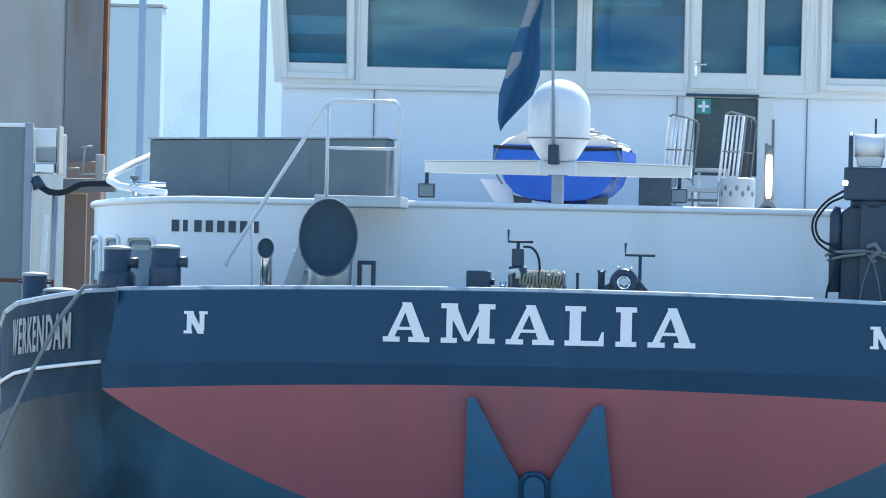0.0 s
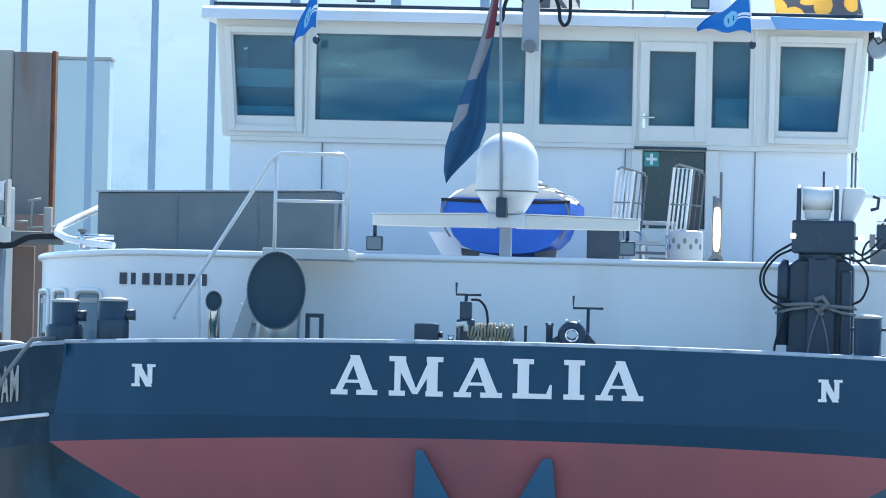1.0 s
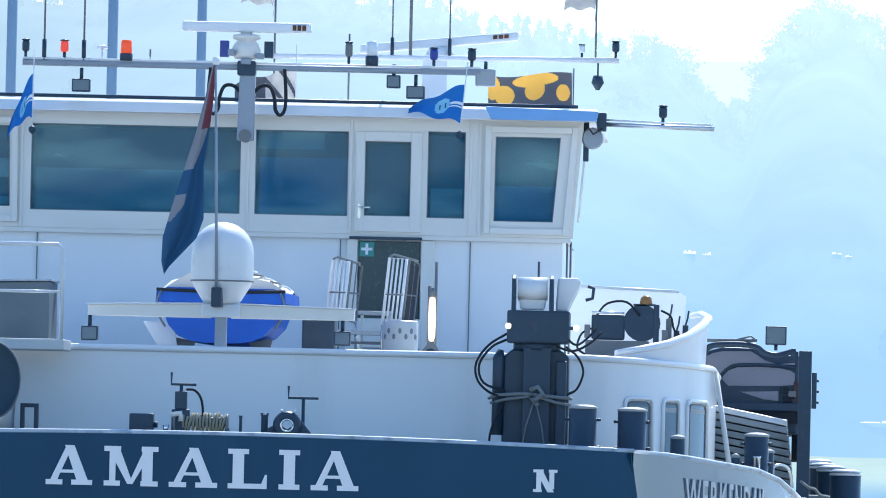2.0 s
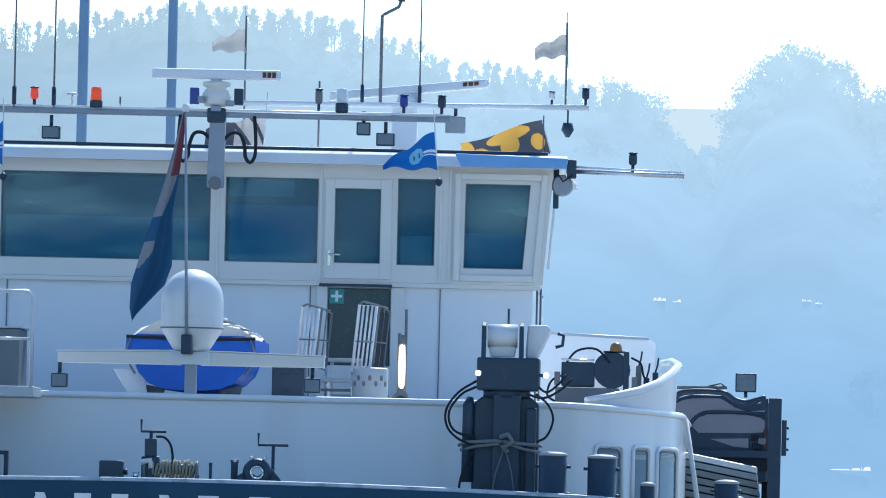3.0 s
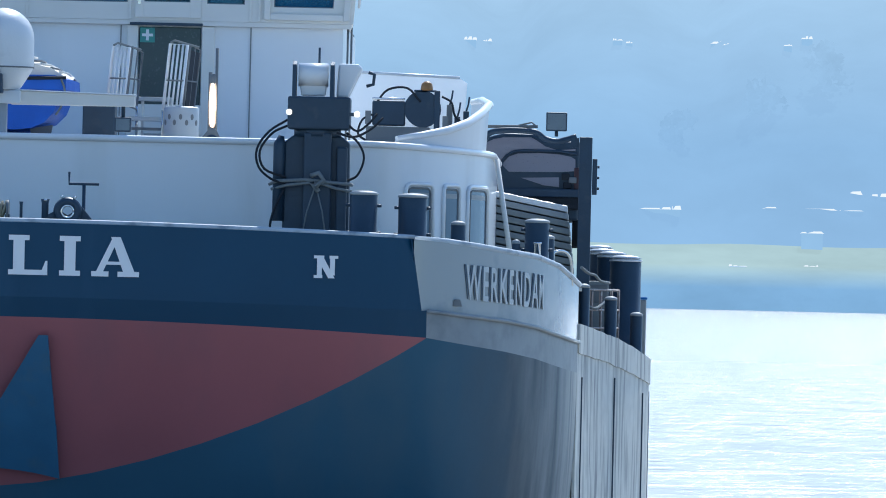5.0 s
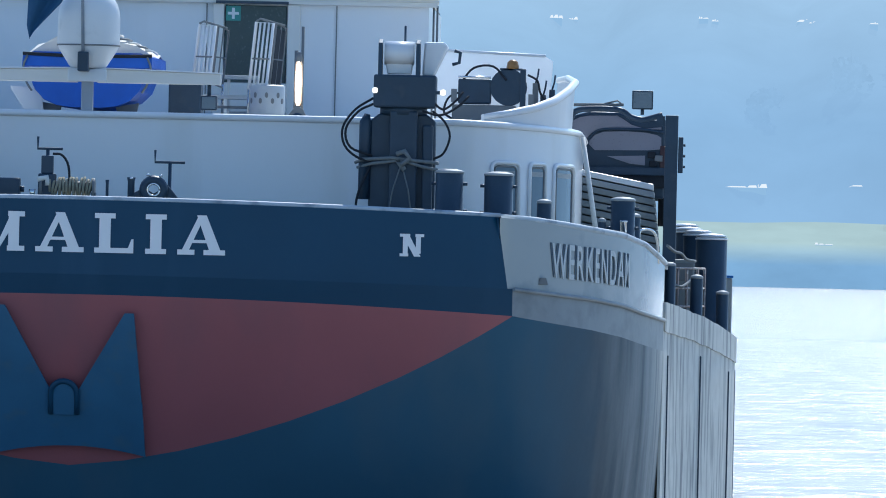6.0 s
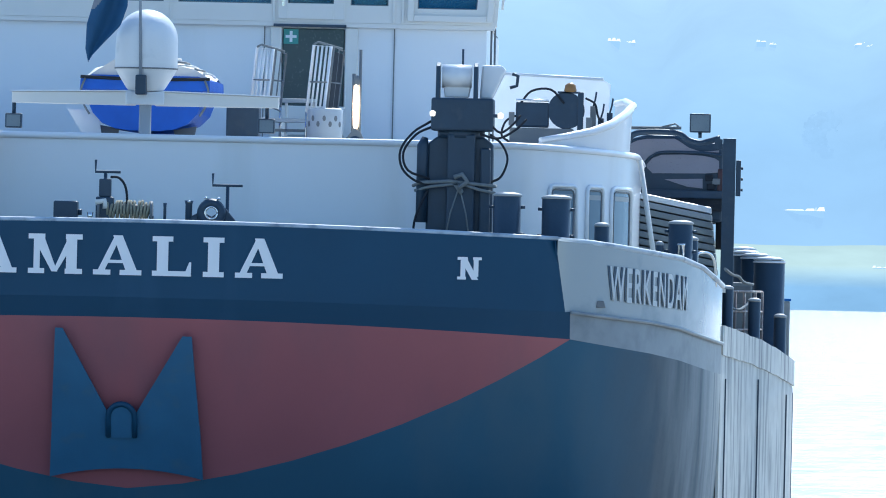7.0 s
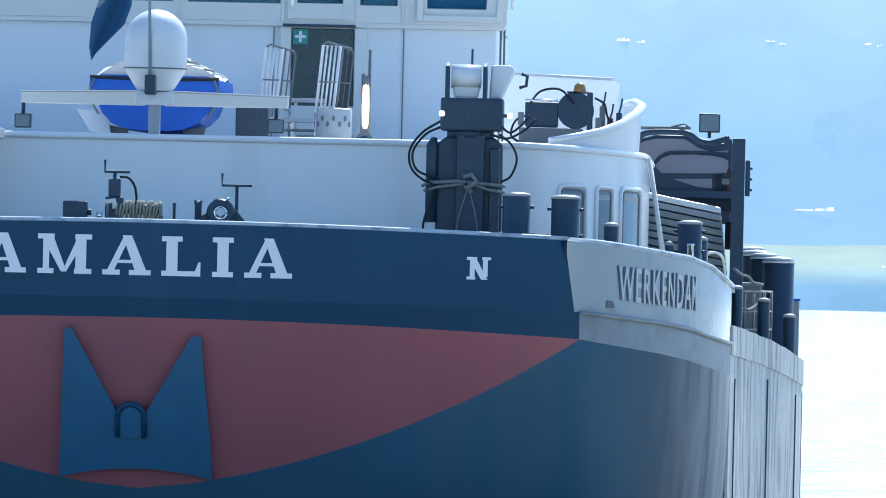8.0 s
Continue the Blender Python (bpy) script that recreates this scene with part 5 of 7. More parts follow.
def build_radome():
    y = 2.75
    m = thing("radome_mast", "white satellite dome on a post with cross beam", "radome", "", (-0.03, y, 4.2))
    bm = bmesh.new()
    box(bm, -0.06, 0.06, -0.06, 0.06, -0.02, 0.3, 0.01)
    part("post", bm, YARD, m)
    for s in (-1, 1):
        bm = bmesh.new()
        prism(bm, [(s * 0.1, 0.28), (s * 1.37, 0.285), (s * 1.37, 0.395), (s * 0.1, 0.425)], "y", -0.06, 0.06, 0.008)
        part("cross_beam", bm, CREAM, m)
        bm = bmesh.new()
        prism(bm, [(s * 0.1, 0.427), (s * 1.385, 0.397), (s * 1.385, 0.409), (s * 0.1, 0.439)], "y", -0.085, 0.085, 0.003)
        part("top_flange", bm, WHITE, m)
    bm = bmesh.new()
    box(bm, -0.2, 0.2, -0.14, 0.14, 0.29, 0.425, 0.015)
    part("bracket", bm, WHITE, m)
    bm = bmesh.new()
    prof = [(0.17, 0.43), (0.2, 0.46), (0.25, 0.54), (0.3, 0.62), (0.318, 0.66), (0.322, 0.68), (0.32, 0.95)]
    prof += [(0.32 * math.cos(radians(a)), 0.95 + 0.32 * math.sin(radians(a))) for a in (12, 24, 36, 48, 60, 70, 80, 88)]
    lathe(bm, prof, 40)
    part("dome", bm, material("dome_plastic", (0.8, 0.8, 0.79), 0.35, vary=0.03, scale=3, spots=((0.66, 0.67, 0.66), 0.6, 0.8)), m)
    bm = bmesh.new()
    lathe(bm, [(0.326, 0.655), (0.328, 0.662), (0.326, 0.67)], 40)
    part("dome_seam", bm, GREY, m)
    for x in (-1.38, 1.22):
        floodlight(x, y - 0.0, 4.3, 0.17, 0.15, 0.11)


build_radome()


def build_boat():
    b = thing("dinghy", "blue dinghy under a white canvas cover on the roof deck", "boat", "", (-0.09, 3.6, 4.2))

    def section(y, w, zs):
        return [(-w * 0.84 * k, y, z) for k, z in zs] + [(w * 0.84 * k, y, z) for k, z in zs[::-1]]
    bm = bmesh.new()
    hull = [(0.96, 0.46), (0.95, 0.36), (0.87, 0.22), (0.72, 0.12), (0.5, 0.06), (0.25, 0.04)]
    rows = [section(y, w, hull) for y, w in ((0, 0.74), (0.6, 0.8), (1.6, 0.8), (2.4, 0.6), (2.9, 0.15))]
    grid(bm, rows, False, True)
    bm.faces.new(list(bm.verts)[:len(rows[0])])
    part("hull", bm, BLUE_CANVAS, b, "bright blue hull")
    bm = bmesh.new()
    top = [(1.04, 0.46), (1.03, 0.57), (0.85, 0.61)]
    rows = [section(y, w, top) for y, w in ((-0.05, 0.77), (0.6, 0.83), (1.6, 0.83), (2.4, 0.63), (2.9, 0.18))]
    grid(bm, rows, False, True)
    bm.faces.new(list(bm.verts)[:6])
    part("gunwale_cover", bm, BLUE_CANVAS, b)
    bm = bmesh.new()
    cov = [(1.0, 0.585), (0.8, 0.67), (0.5, 0.75), (0.2, 0.8), (0.05, 0.81)]
    rows = [[(x, y, z + 0.02 * math.sin(y * 9 + x * 14) + 0.012 * math.sin(x * 31 + y * 4)) for x, _, z in section(y, w, cov)] for y, w in ((0.0, 0.76), (0.3, 0.8), (0.7, 0.82), (1.2, 0.82), (1.7, 0.82), (2.4, 0.62), (2.9, 0.2))]
    grid(bm, rows, True)
    bm.faces.new(list(bm.verts)[:10])
    part("canvas_cover", bm, material("white_canvas", (0.72, 0.69, 0.63), 0.7, vary=0.1, scale=4, grain=90, bump=0.3), b, "creased white canvas", thick=0.01)
    bm = bmesh.new()
    tube(bm, [(-0.67, -0.06, 0.585), (0.0, -0.07, 0.565), (0.67, -0.06, 0.585)], 0.018, 6)
    part("lacing", bm, RUBBER, b)
    bm = bmesh.new()
    prism(bm, [(-0.82, 0.25), (-0.5, 0.25), (-0.46, 0.0), (-0.66, 0.0)], "y", 0.22, 0.25, 0.004)
    part("cradle_board", bm, WHITE, b)
    for k in range(5):
        x = 0.24 + 0.09 * k
        bm = bmesh.new()
        tube(bm, [(x, 0.02, 0.79 - 0.035 * k), (x + 0.06, 0.3, 0.8 - 0.04 * k), (x + 0.08, 0.7, 0.8 - 0.045 * k)], 0.012, 6)
        part("canvas_fold", bm, GREY if k % 2 else CREAM, b)
    for s in (-1, 1):
        bm = bmesh.new()
        tube(bm, smooth([(s * 0.62, -0.07, 0.57), (s * 0.66, -0.08, 0.45), (s * 0.63, -0.06, 0.3), (s * 0.57, -0.04, 0.2)]), 0.012, 6)
        part("lashing", bm, ROPE, b)
    for s in (-1, 1):
        bm = bmesh.new()
        prism(bm, [(s * 0.3, 0.0), (s * 0.5, 0.0), (s * 0.52, 0.1), (s * 0.28, 0.06)], "y", 0.3, 0.4)
        part("chock", bm, GREY, b)
    k = thing("deck_locker", "dark blue-grey locker beside the dinghy", "locker", "", (0.92, 3.9, 4.19))
    bm = bmesh.new()
    box(bm, -0.17, 0.17, -0.2, 0.2, 0, 0.36, 0.02)
    part("body", bm, BLACK, k)
    bm = bmesh.new()
    box(bm, -0.18, 0.18, -0.21, 0.21, 0.362, 0.39, 0.008)
    part("lid", bm, GREY, k)


build_boat()


def build_gates():
    for x0, x1, z0, z1, back, panel in ((0.93, 1.1, 4.55, 5.16, 0.5, False), (1.52, 1.7, 4.5, 5.2, 0.5, True)):
        g = thing("railing_panel", "white barred railing panel beside the door steps", "railing", "railing panels by the door", (x0, 5.0, 4.2))
        lo, hi = z0 - 4.2, z1 - 4.2

        def at(p, z):
            # the folded panels lean a little to one side
            return Vector((p.x + 0.09 * (z - lo), p.y, z))
        w = x1 - x0
        for a, b, paint in ((Vector((0, 0, 0)), Vector((w, 0.02, 0)), LETTER), (Vector((w + 0.03, 0.06, 0)), Vector((w + 0.12, back, 0)), GREY)):
            drop = 0.04 if paint is GREY else 0.0
            bm = bmesh.new()
            tube(bm, [at(a, lo), at(a, hi), at(b, hi - drop - 0.01), at(b, lo - drop), at(a, lo)], 0.017 if paint is LETTER else 0.012, 8)
            part("frame", bm, paint, g)
            for k in ((1, 2, 3) if paint is LETTER else (2,)):
                bm = bmesh.new()
                p = a.lerp(b, k / 4)
                tube(bm, [at(p, lo - drop * k / 4), at(p, hi - drop * k / 4)], 0.012 if paint is LETTER else 0.008, 6)
                part("bar", bm, paint, g)
            bm = bmesh.new()
            mid = lo * 0.55 + hi * 0.45
            tube(bm, [at(a, mid) + Vector((0, -0.012, 0)), at(b, mid) + Vector((0, -0.012, 0))], 0.009, 6)
            part("cross_bar", bm, GREY, g)
        if panel:
            bm = bmesh.new()
            a, b = Vector((w + 0.04, 0.1, 0)), Vector((w + 0.11, back - 0.02, 0))
            grid(bm, [[at(a, lo), at(b, lo)], [at(a, hi - 0.06), at(b, hi - 0.08)]])
            part("screen_cloth", bm, RUBBER, g, "dark cloth screen", thick=0.006)
        bm = bmesh.new()
        tube(bm, [at(Vector((0, -0.01, 0)), hi + 0.01), Vector((w * 0.6, -0.02, hi + 0.035)), at(Vector((w + 0.12, 0.1, 0)), hi - 0.03)], 0.012, 6)
        part("lashing", bm, ROPE, g)
        for xx, yy in ((0.0, 0.0), (w + 0.12, back)):
            bm = bmesh.new()
            tube(bm, [(xx, yy, 0), (xx, yy, lo)], 0.014, 8)
            part("leg", bm, STEEL, g)
    p = thing("perforated_drum", "aluminium drum with round holes below the railing", "drum", "", (1.72, 4.9, 4.19))
    bm = bmesh.new()
    lathe(bm, [(0.18, 0), (0.185, 0.02), (0.185, 0.33), (0.17, 0.35), (0.15, 0.33)], 24)
    part("shell", bm, STAIR, p)
    for i in range(7):
        a = radians(-150 + 20 * i)
        bm = bmesh.new()
        z = 0.18 + 0.06 * (i % 2)
        tube(bm, [(0.18 * math.cos(a), 0.18 * math.sin(a), z), (0.189 * math.cos(a), 0.189 * math.sin(a), z), ], 0.018, 10)
        bmesh.ops.scale(bm, vec=(1, 1, 1.7), space=Matrix.Translation((0, 0, -z)), verts=bm.verts)
        part("hole", bm, GREY, p)
    t = thing("door_steps", "low aluminium landing step below the wheelhouse door", "steps", "", (1.36, 5.3, 4.19))
    for y0, z0, z1 in ((0.0, 0.2, 0.245), (0.36, 0.42, 0.46)):
        bm = bmesh.new()
        box(bm, -0.4, 0.22, y0, y0 + 0.33, z0, z1, 0.005)
        part("tread", bm, STAIR, t)
    bm = bmesh.new()
    box(bm, -0.39, 0.21, 0.02, 0.05, 0.1, 0.13, 0.004)
    part("foot_bar", bm, GREY, t)
    for x in (-0.38, -0.1, 0.2):
        for y, z in ((0.04, 0.2), (0.64, 0.42)):
            bm = bmesh.new()
            box(bm, x - 0.016, x + 0.016, y - 0.016, y + 0.016, 0, z)
            part("leg", bm, ALU if x else GREY, t)
    bm = bmesh.new()
    box(bm, 1.09, 1.79, WY + 0.01, WY + 0.05, 4.3, 4.62, 0.01)
    part("threshold", bm, CREAM, t).location = (-1.36, -5.3, -4.19)
    lamp = thing("tube_lamp", "glowing upright tube lamp on a short black foot", "lamp", "", (2.08, 4.0, 4.19))
    bm = bmesh.new()
    lathe(bm, [(0.06, 0), (0.06, 0.03), (0.03, 0.05), (0.03, 0.12)], 14)
    part("foot", bm, BLACK, lamp)
    bm = bmesh.new()
    prism(bm, [(-0.12, 0.0), (0.1, 0.0), (0.05, 0.1), (-0.02, 0.13), (-0.06, 0.06)], "y", -0.03, 0.03, 0.006)
    part("bracket", bm, GREY, lamp)
    bm = bmesh.new()
    lathe(bm, [(0.014, 0.13), (0.024, 0.18), (0.028, 0.36), (0.024, 0.52), (0.01, 0.58)], 16)
    part("tube", bm, material("lit_tube", (0.9, 0.85, 0.75), 0.3, glow=(1.0, 0.86, 0.68, 8.0)), lamp)
    # added shell: the lamp's warm bloom put into a faintly glowing part
    bm = bmesh.new()
    lathe(bm, [(0.02, 0.12), (0.036, 0.17), (0.043, 0.36), (0.036, 0.56), (0.014, 0.63)], 16, (0.0, 0.08, 0))
    part("bloom_shell", bm, material("bloom_glow", (0.75, 0.55, 0.36), 0.4, glow=(1.0, 0.62, 0.36, 0.5)), lamp)
    for x, y0, z1, r in ((0.055, 0.1, 0.95, 0.016), (-0.01, 0.1, 0.7, 0.02)):
        bm = bmesh.new()
        tube(bm, [(x - 0.02, y0, 0.0), (x - 0.02, y0, z1)], r, 8)
        part("stay", bm, GREY, lamp)
    bm = bmesh.new()
    lathe(bm, [(0.012, 0.57), (0.03, 0.59), (0.03, 0.64), (0.02, 0.68)], 12, (0, 0.02, 0))
    part("holder", bm, GREY, lamp)


build_gates()


LOCKER = material("slate_blue_locker_paint", (0.11, 0.145, 0.165), 0.6, vary=0.1, scale=1.5, grain=30, bump=0.1, spots=((0.14, 0.17, 0.185), 0.5, 0.7))


def build_roof_locker():
    b = thing("roof_locker", "long grey steel locker on the deckhouse roof", "locker", "", (0, 0, 0))
    bm = bmesh.new()
    prism(bm, [(-4.44, 4.17), (-1.95, 4.19), (-1.95, 4.86), (-4.44, 4.8)], "y", 4.5, 5.5, 0.01)
    part("body", bm, LOCKER, b)
    bm = bmesh.new()
    prism(bm, [(-4.46, 4.805), (-1.93, 4.865), (-1.93, 4.885), (-4.46, 4.825)], "y", 4.47, 5.53, 0.004)
    part("lid", bm, YARD, b)
    for x in (-3.6, -2.75):
        bm = bmesh.new()
        box(bm, x - 0.005, x + 0.005, 4.49, 4.498, 4.2, 4.78)
        part("seam", bm, LOCKER, b)
    for s in (1, -1):
        w = thing("wind_screen", "white curved roof-edge screen with a thick rounded rim", "screen", "roof edge screens", (0, 0, 0))
        path = [(4.03, 2.75, 4.22), (4.3, 2.95, 4.27), (4.55, 3.25, 4.33), (4.75, 3.7, 4.42), (4.88, 4.2, 4.53), (4.95, 4.7, 4.63), (4.86, 5.6, 4.69), (4.75, 7.0, 4.7)]
        if s < 0:
            path = [(4.1, 3.0, 4.22), (4.4, 3.15, 4.25), (4.63, 3.4, 4.29), (4.77, 3.7, 4.35), (4.79, 4.1, 4.42), (4.69, 4.8, 4.53), (4.56, 5.6, 4.65), (4.4, 7.0, 4.81)]
        pts = [(s * x, y, z) for x, y, z in path]
        bm = bmesh.new()
        tube(bm, pts, [0.03, 0.036, 0.042, 0.045, 0.045, 0.042, 0.04, 0.036] if s > 0 else 0.038, 12)
        part("rim", bm, WHITE, w)
        if s < 0:
            continue
        bm = bmesh.new()
        grid(bm, [[(x, y, z) for x, y, z in pts], [(x * 0.995, y + 0.02, crown(x) + 0.02) for x, y, z in pts]])
        part("plate", bm, WHITE, w, thick=0.015)
    g = thing("valve_set", "small white pipe fittings on the roof edge", "pipe", "", (-4.5, 3.2, 4.19))
    bm = bmesh.new()
    tube(bm, [(0.0, 0, 0.12), (0.38, 0, 0.12)], 0.025, 8)
    tube(bm, [(0.05, 0, 0), (0.05, 0, 0.18)], 0.03, 8)
    part("pipe", bm, STEEL, g)
    bm = bmesh.new()
    lathe(bm, [(0.05, 0.17), (0.05, 0.2)], 12, (0.05, 0, 0))
    part("hand_wheel", bm, GREY, g)


build_roof_locker()


def build_roof_winch():
    w = thing("roof_winch", "black cable reel and motor on the deckhouse roof", "winch", "", (4.05, 3.75, 4.18))
    bm = bmesh.new()
    box(bm, -0.36, 0.3, -0.1, 0.3, 0.0, 0.18, 0.01)
    part("base", bm, GREY, w)
    bm = bmesh.new()
    box(bm, -0.3, 0.04, -0.12, 0.25, 0.19, 0.45, 0.02)
    part("motor", bm, BLACK, w)
    for y in (-0.1, 0.14):
        bm = bmesh.new()
        tube(bm, [(0.22, y, 0.37), (0.22, y + 0.03, 0.37)], 0.19, 24)
        part("reel_flange", bm, BLACK, w)
    bm = bmesh.new()
    tube(bm, [(0.22, -0.07, 0.37), (0.22, 0.14, 0.37)], 0.15, 20)
    part("cable_drum", bm, RUBBER, w)
    bm = bmesh.new()
    box(bm, 0.34, 0.4, -0.12, -0.04, 0.1, 0.56, 0.008)
    part("stand", bm, BLACK, w)
    bm = bmesh.new()
    lathe(bm, [(0.06, 0.56), (0.066, 0.575), (0.055, 0.63), (0.025, 0.655)], 16, (0.26, -0.06, 0))
    part("beacon", bm, material("amber_plastic", (0.34, 0.17, 0.05), 0.35), w, "amber beacon")
    bm = bmesh.new()
    box(bm, 0.13, 0.36, -0.1, -0.02, 0.545, 0.565)
    part("beacon_plate", bm, BLACK, w)
    for i, (x, h) in enumerate(((0.47, 0.42), (0.55, 0.3), (0.64, 0.36))):
        bm = bmesh.new()
        box(bm, x, x + 0.06, -0.05 + 0.1 * i, 0.0 + 0.1 * i, 0.05, h, 0.006)
        part("lever_block", bm, GREY if i == 0 else BLACK, w)
        bm = bmesh.new()
        tube(bm, [(x + 0.03, 0.1 * i, h), (x + 0.05, 0.1 * i, h + 0.07), (x + 0.06, 0.1 * i, h + 0.15)], 0.01, 6)
        part("lever", bm, BLACK, w)
    for pts in ([(-0.26, -0.1, 0.42), (-0.14, -0.14, 0.56), (0.06, -0.13, 0.58), (0.2, -0.12, 0.44)], [(-0.3, -0.12, 0.3), (-0.4, -0.16, 0.24), (-0.44, -0.14, 0.1), (-0.36, -0.1, 0.03)], [(0.42, -0.1, 0.5), (0.52, -0.12, 0.44), (0.56, -0.1, 0.3), (0.68, -0.08, 0.2)]):
        bm = bmesh.new()
        tube(bm, smooth(pts), 0.012, 6)
        part("cable", bm, RUBBER, w)
    for x, z0, z1 in ((-0.34, 0.2, 0.34), (0.46, 0.1, 0.3)):
        bm = bmesh.new()
        box(bm, x - 0.03, x + 0.03, -0.16, -0.12, z0, z1, 0.006)
        part("junction_box", bm, GREY, w)
    bm = bmesh.new()
    tube(bm, [(-0.3, -0.135, 0.465), (0.04, -0.135, 0.465)], 0.012, 6)
    part("grab_bar", bm, STEEL, w)
    s = thing("spray_screen", "pale clear plastic screen behind the cable reel", "screen", "", (4.02, 4.3, 4.18))
    bm = bmesh.new()
    prism(bm, [(-0.5, 0.02), (0.66, 0.02), (0.7, 0.66), (0.62, 0.71), (-0.48, 0.75), (-0.55, 0.6)], "y", 0, 0.012)
    milky = material("milky_plastic", (0.78, 0.8, 0.82), 0.15, vary=0.05)
    translucent(milky, (0.9, 0.94, 0.98), 0.5)
    part("pane", bm, milky, s)
    bm = bmesh.new()
    tube(bm, [(-0.48, 0.005, 0.752), (0.62, 0.005, 0.715)], 0.017, 6)
    part("top_edge", bm, LETTER, s)


build_roof_winch()


# ---- mast yards, radars, aerials and lamps above the wheelhouse ----
def build_mast():
    y = 7.58
    m = thing("signal_mast", "grey signal mast with a long crossyard of lamps", "mast", "", (0, y, 0))
    bm = bmesh.new()
    prism(bm, [(-0.22, 6.5), (-0.04, 6.5), (-0.03, 7.3), (-0.2, 7.3)], "y", -0.07, 0.07, 0.01)
    part("post", bm, YARD, m)
    bm = bmesh.new()
    tube(bm, [(-0.13, -0.09, 6.55), (-0.13, 0.09, 6.55)], 0.07, 14)
    part("hinge", bm, GREY, m)
    bm = bmesh.new()
    tube(bm, [(-2.56, 0, 7.3), (2.4, 0, 7.29)], 0.036, 10)
    part("yard", bm, YARD, m)
    bm = bmesh.new()
    tube(bm, [(-2.56, -0.01, 7.345), (2.4, -0.01, 7.335)], 0.014, 6)
    part("cable_duct", bm, LETTER, m)
    bm = bmesh.new()
    box(bm, -0.23, -0.03, -0.1, 0.1, 7.2, 7.36, 0.02)
    part("yard_clamp", bm, BLACK, m)
    for s in (-1, 1):
        bm = bmesh.new()
        k = -0.12 + s * 0.05
        tube(bm, smooth([(k, -0.02, 7.0), (k + s * 0.1, -0.03, 7.09), (k + s * 0.2, -0.03, 7.08), (k + s * 0.25, -0.03, 6.95), (k + s * 0.26, -0.03, 6.84), (k + s * 0.31, -0.03, 6.78), (k + s * 0.36, -0.03, 6.84), (k + s * 0.37, -0.03, 7.0), (k + s * 0.35, -0.02, 7.28)]), 0.02, 8)
        part("cable_loop", bm, RUBBER, m)
    amber = material("orange_lamp_glass", (0.7, 0.07, 0.015), 0.25, glow=(1.0, 0.1, 0.02, 0.25))
    red = material("red_lamp_glass", (0.6, 0.04, 0.03), 0.2, glow=(1.0, 0.1, 0.05, 0.3))
    blue = material("blue_lamp_glass", (0.03, 0.05, 0.3), 0.2)
    clear = material("clear_lamp_glass", (0.75, 0.8, 0.84), 0.1)

    def lamp(x, z, mat, r, h, yy=y):
        q = thing("signal_lamp", "small navigation lamp standing on the yard", "lamp", "signal lamps", (x, yy, z))
        bm = bmesh.new()
        tube(bm, [(0, 0, 0), (0, 0, h * 0.45)], r * 0.4, 8)
        part("stem", bm, BLACK, q)
        bm = bmesh.new()
        lathe(bm, [(r * 0.7, h * 0.4), (r, h * 0.5), (r, h * 0.9), (r * 0.8, h)], 14)
        part("lens", bm, mat, q)
        bm = bmesh.new()
        lathe(bm, [(r * 1.1, h), (r * 1.1, h * 1.06), (r * 0.3, h * 1.1)], 14)
        part("hood", bm, BLACK if mat is not amber else amber, q)
    for x, mat, r, h in ((-2.53, BLACK, 0.04, 0.2), (-2.11, red, 0.045, 0.2), (-1.18, GREY, 0.01, 0.12), (0.97, GREY, 0.04, 0.24), (1.89, blue, 0.045, 0.2), (2.3, BLACK, 0.045, 0.2)):
        lamp(x, 7.335, mat, r, h)
    q = thing("beacon_lamp", "orange rotating beacon standing on the yard", "lamp", "", (-1.44, y, 7.335))
    bm = bmesh.new()
    lathe(bm, [(0.07, 0), (0.07, 0.07), (0.065, 0.08)], 16)
    part("base", bm, BLACK, q)
    bm = bmesh.new()
    lathe(bm, [(0.06, 0.08), (0.064, 0.1), (0.06, 0.2), (0.05, 0.225)], 16)
    part("lens", bm, amber, q)
    q = thing("anchor_lamp", "clear beacon on a black foot on the yard", "lamp", "", (1.22, y, 7.335))
    bm = bmesh.new()
    lathe(bm, [(0.07, 0), (0.07, 0.1), (0.06, 0.11)], 16)
    part("base", bm, BLACK, q)
    bm = bmesh.new()
    lathe(bm, [(0.06, 0.11), (0.062, 0.25), (0.04, 0.27)], 16)
    part("lens", bm, clear, q)
    q = thing("gps_aerial", "white mushroom aerial standing on the yard", "aerial", "", (-1.7, y, 7.335))
    bm = bmesh.new()
    tube(bm, [(0, 0, 0), (0, 0, 0.13)], 0.012, 8)
    part("stem", bm, LETTER, q)
    bm = bmesh.new()
    lathe(bm, [(0.06, 0.13), (0.065, 0.145), (0.03, 0.165)], 14)
    part("cap", bm, LETTER, q)
    for x, yy, z, h, r in ((-2.33, y, 7.33, 2.4, 0.012), (-1.9, y, 7.33, 2.2, 0.012), (1.37, 9.0, 7.5, 1.6, 0.01), (2.0, 9.0, 7.5, 1.8, 0.01)):
        a = thing("whip_aerial", "thin whip aerial above the wheelhouse", "aerial", "whip aerials", (x, yy, z))
        bm = bmesh.new()
        tube(bm, [(0, 0, 0), (0, 0, 0.22)], r * 2.0, 8)
        part("foot", bm, BLACK, a)
        bm = bmesh.new()
        tube(bm, [(0, 0, 0.2), (0, 0, h)], [r, r * 0.5], 6)
        part("whip", bm, GREY, a)
    for x, z in ((-1.92, 7.06), (1.7, 7.06), (1.46, 7.17)):
        floodlight(x, y, z, 0.2 if z < 7.1 else 0.15, 0.14, 0.12)
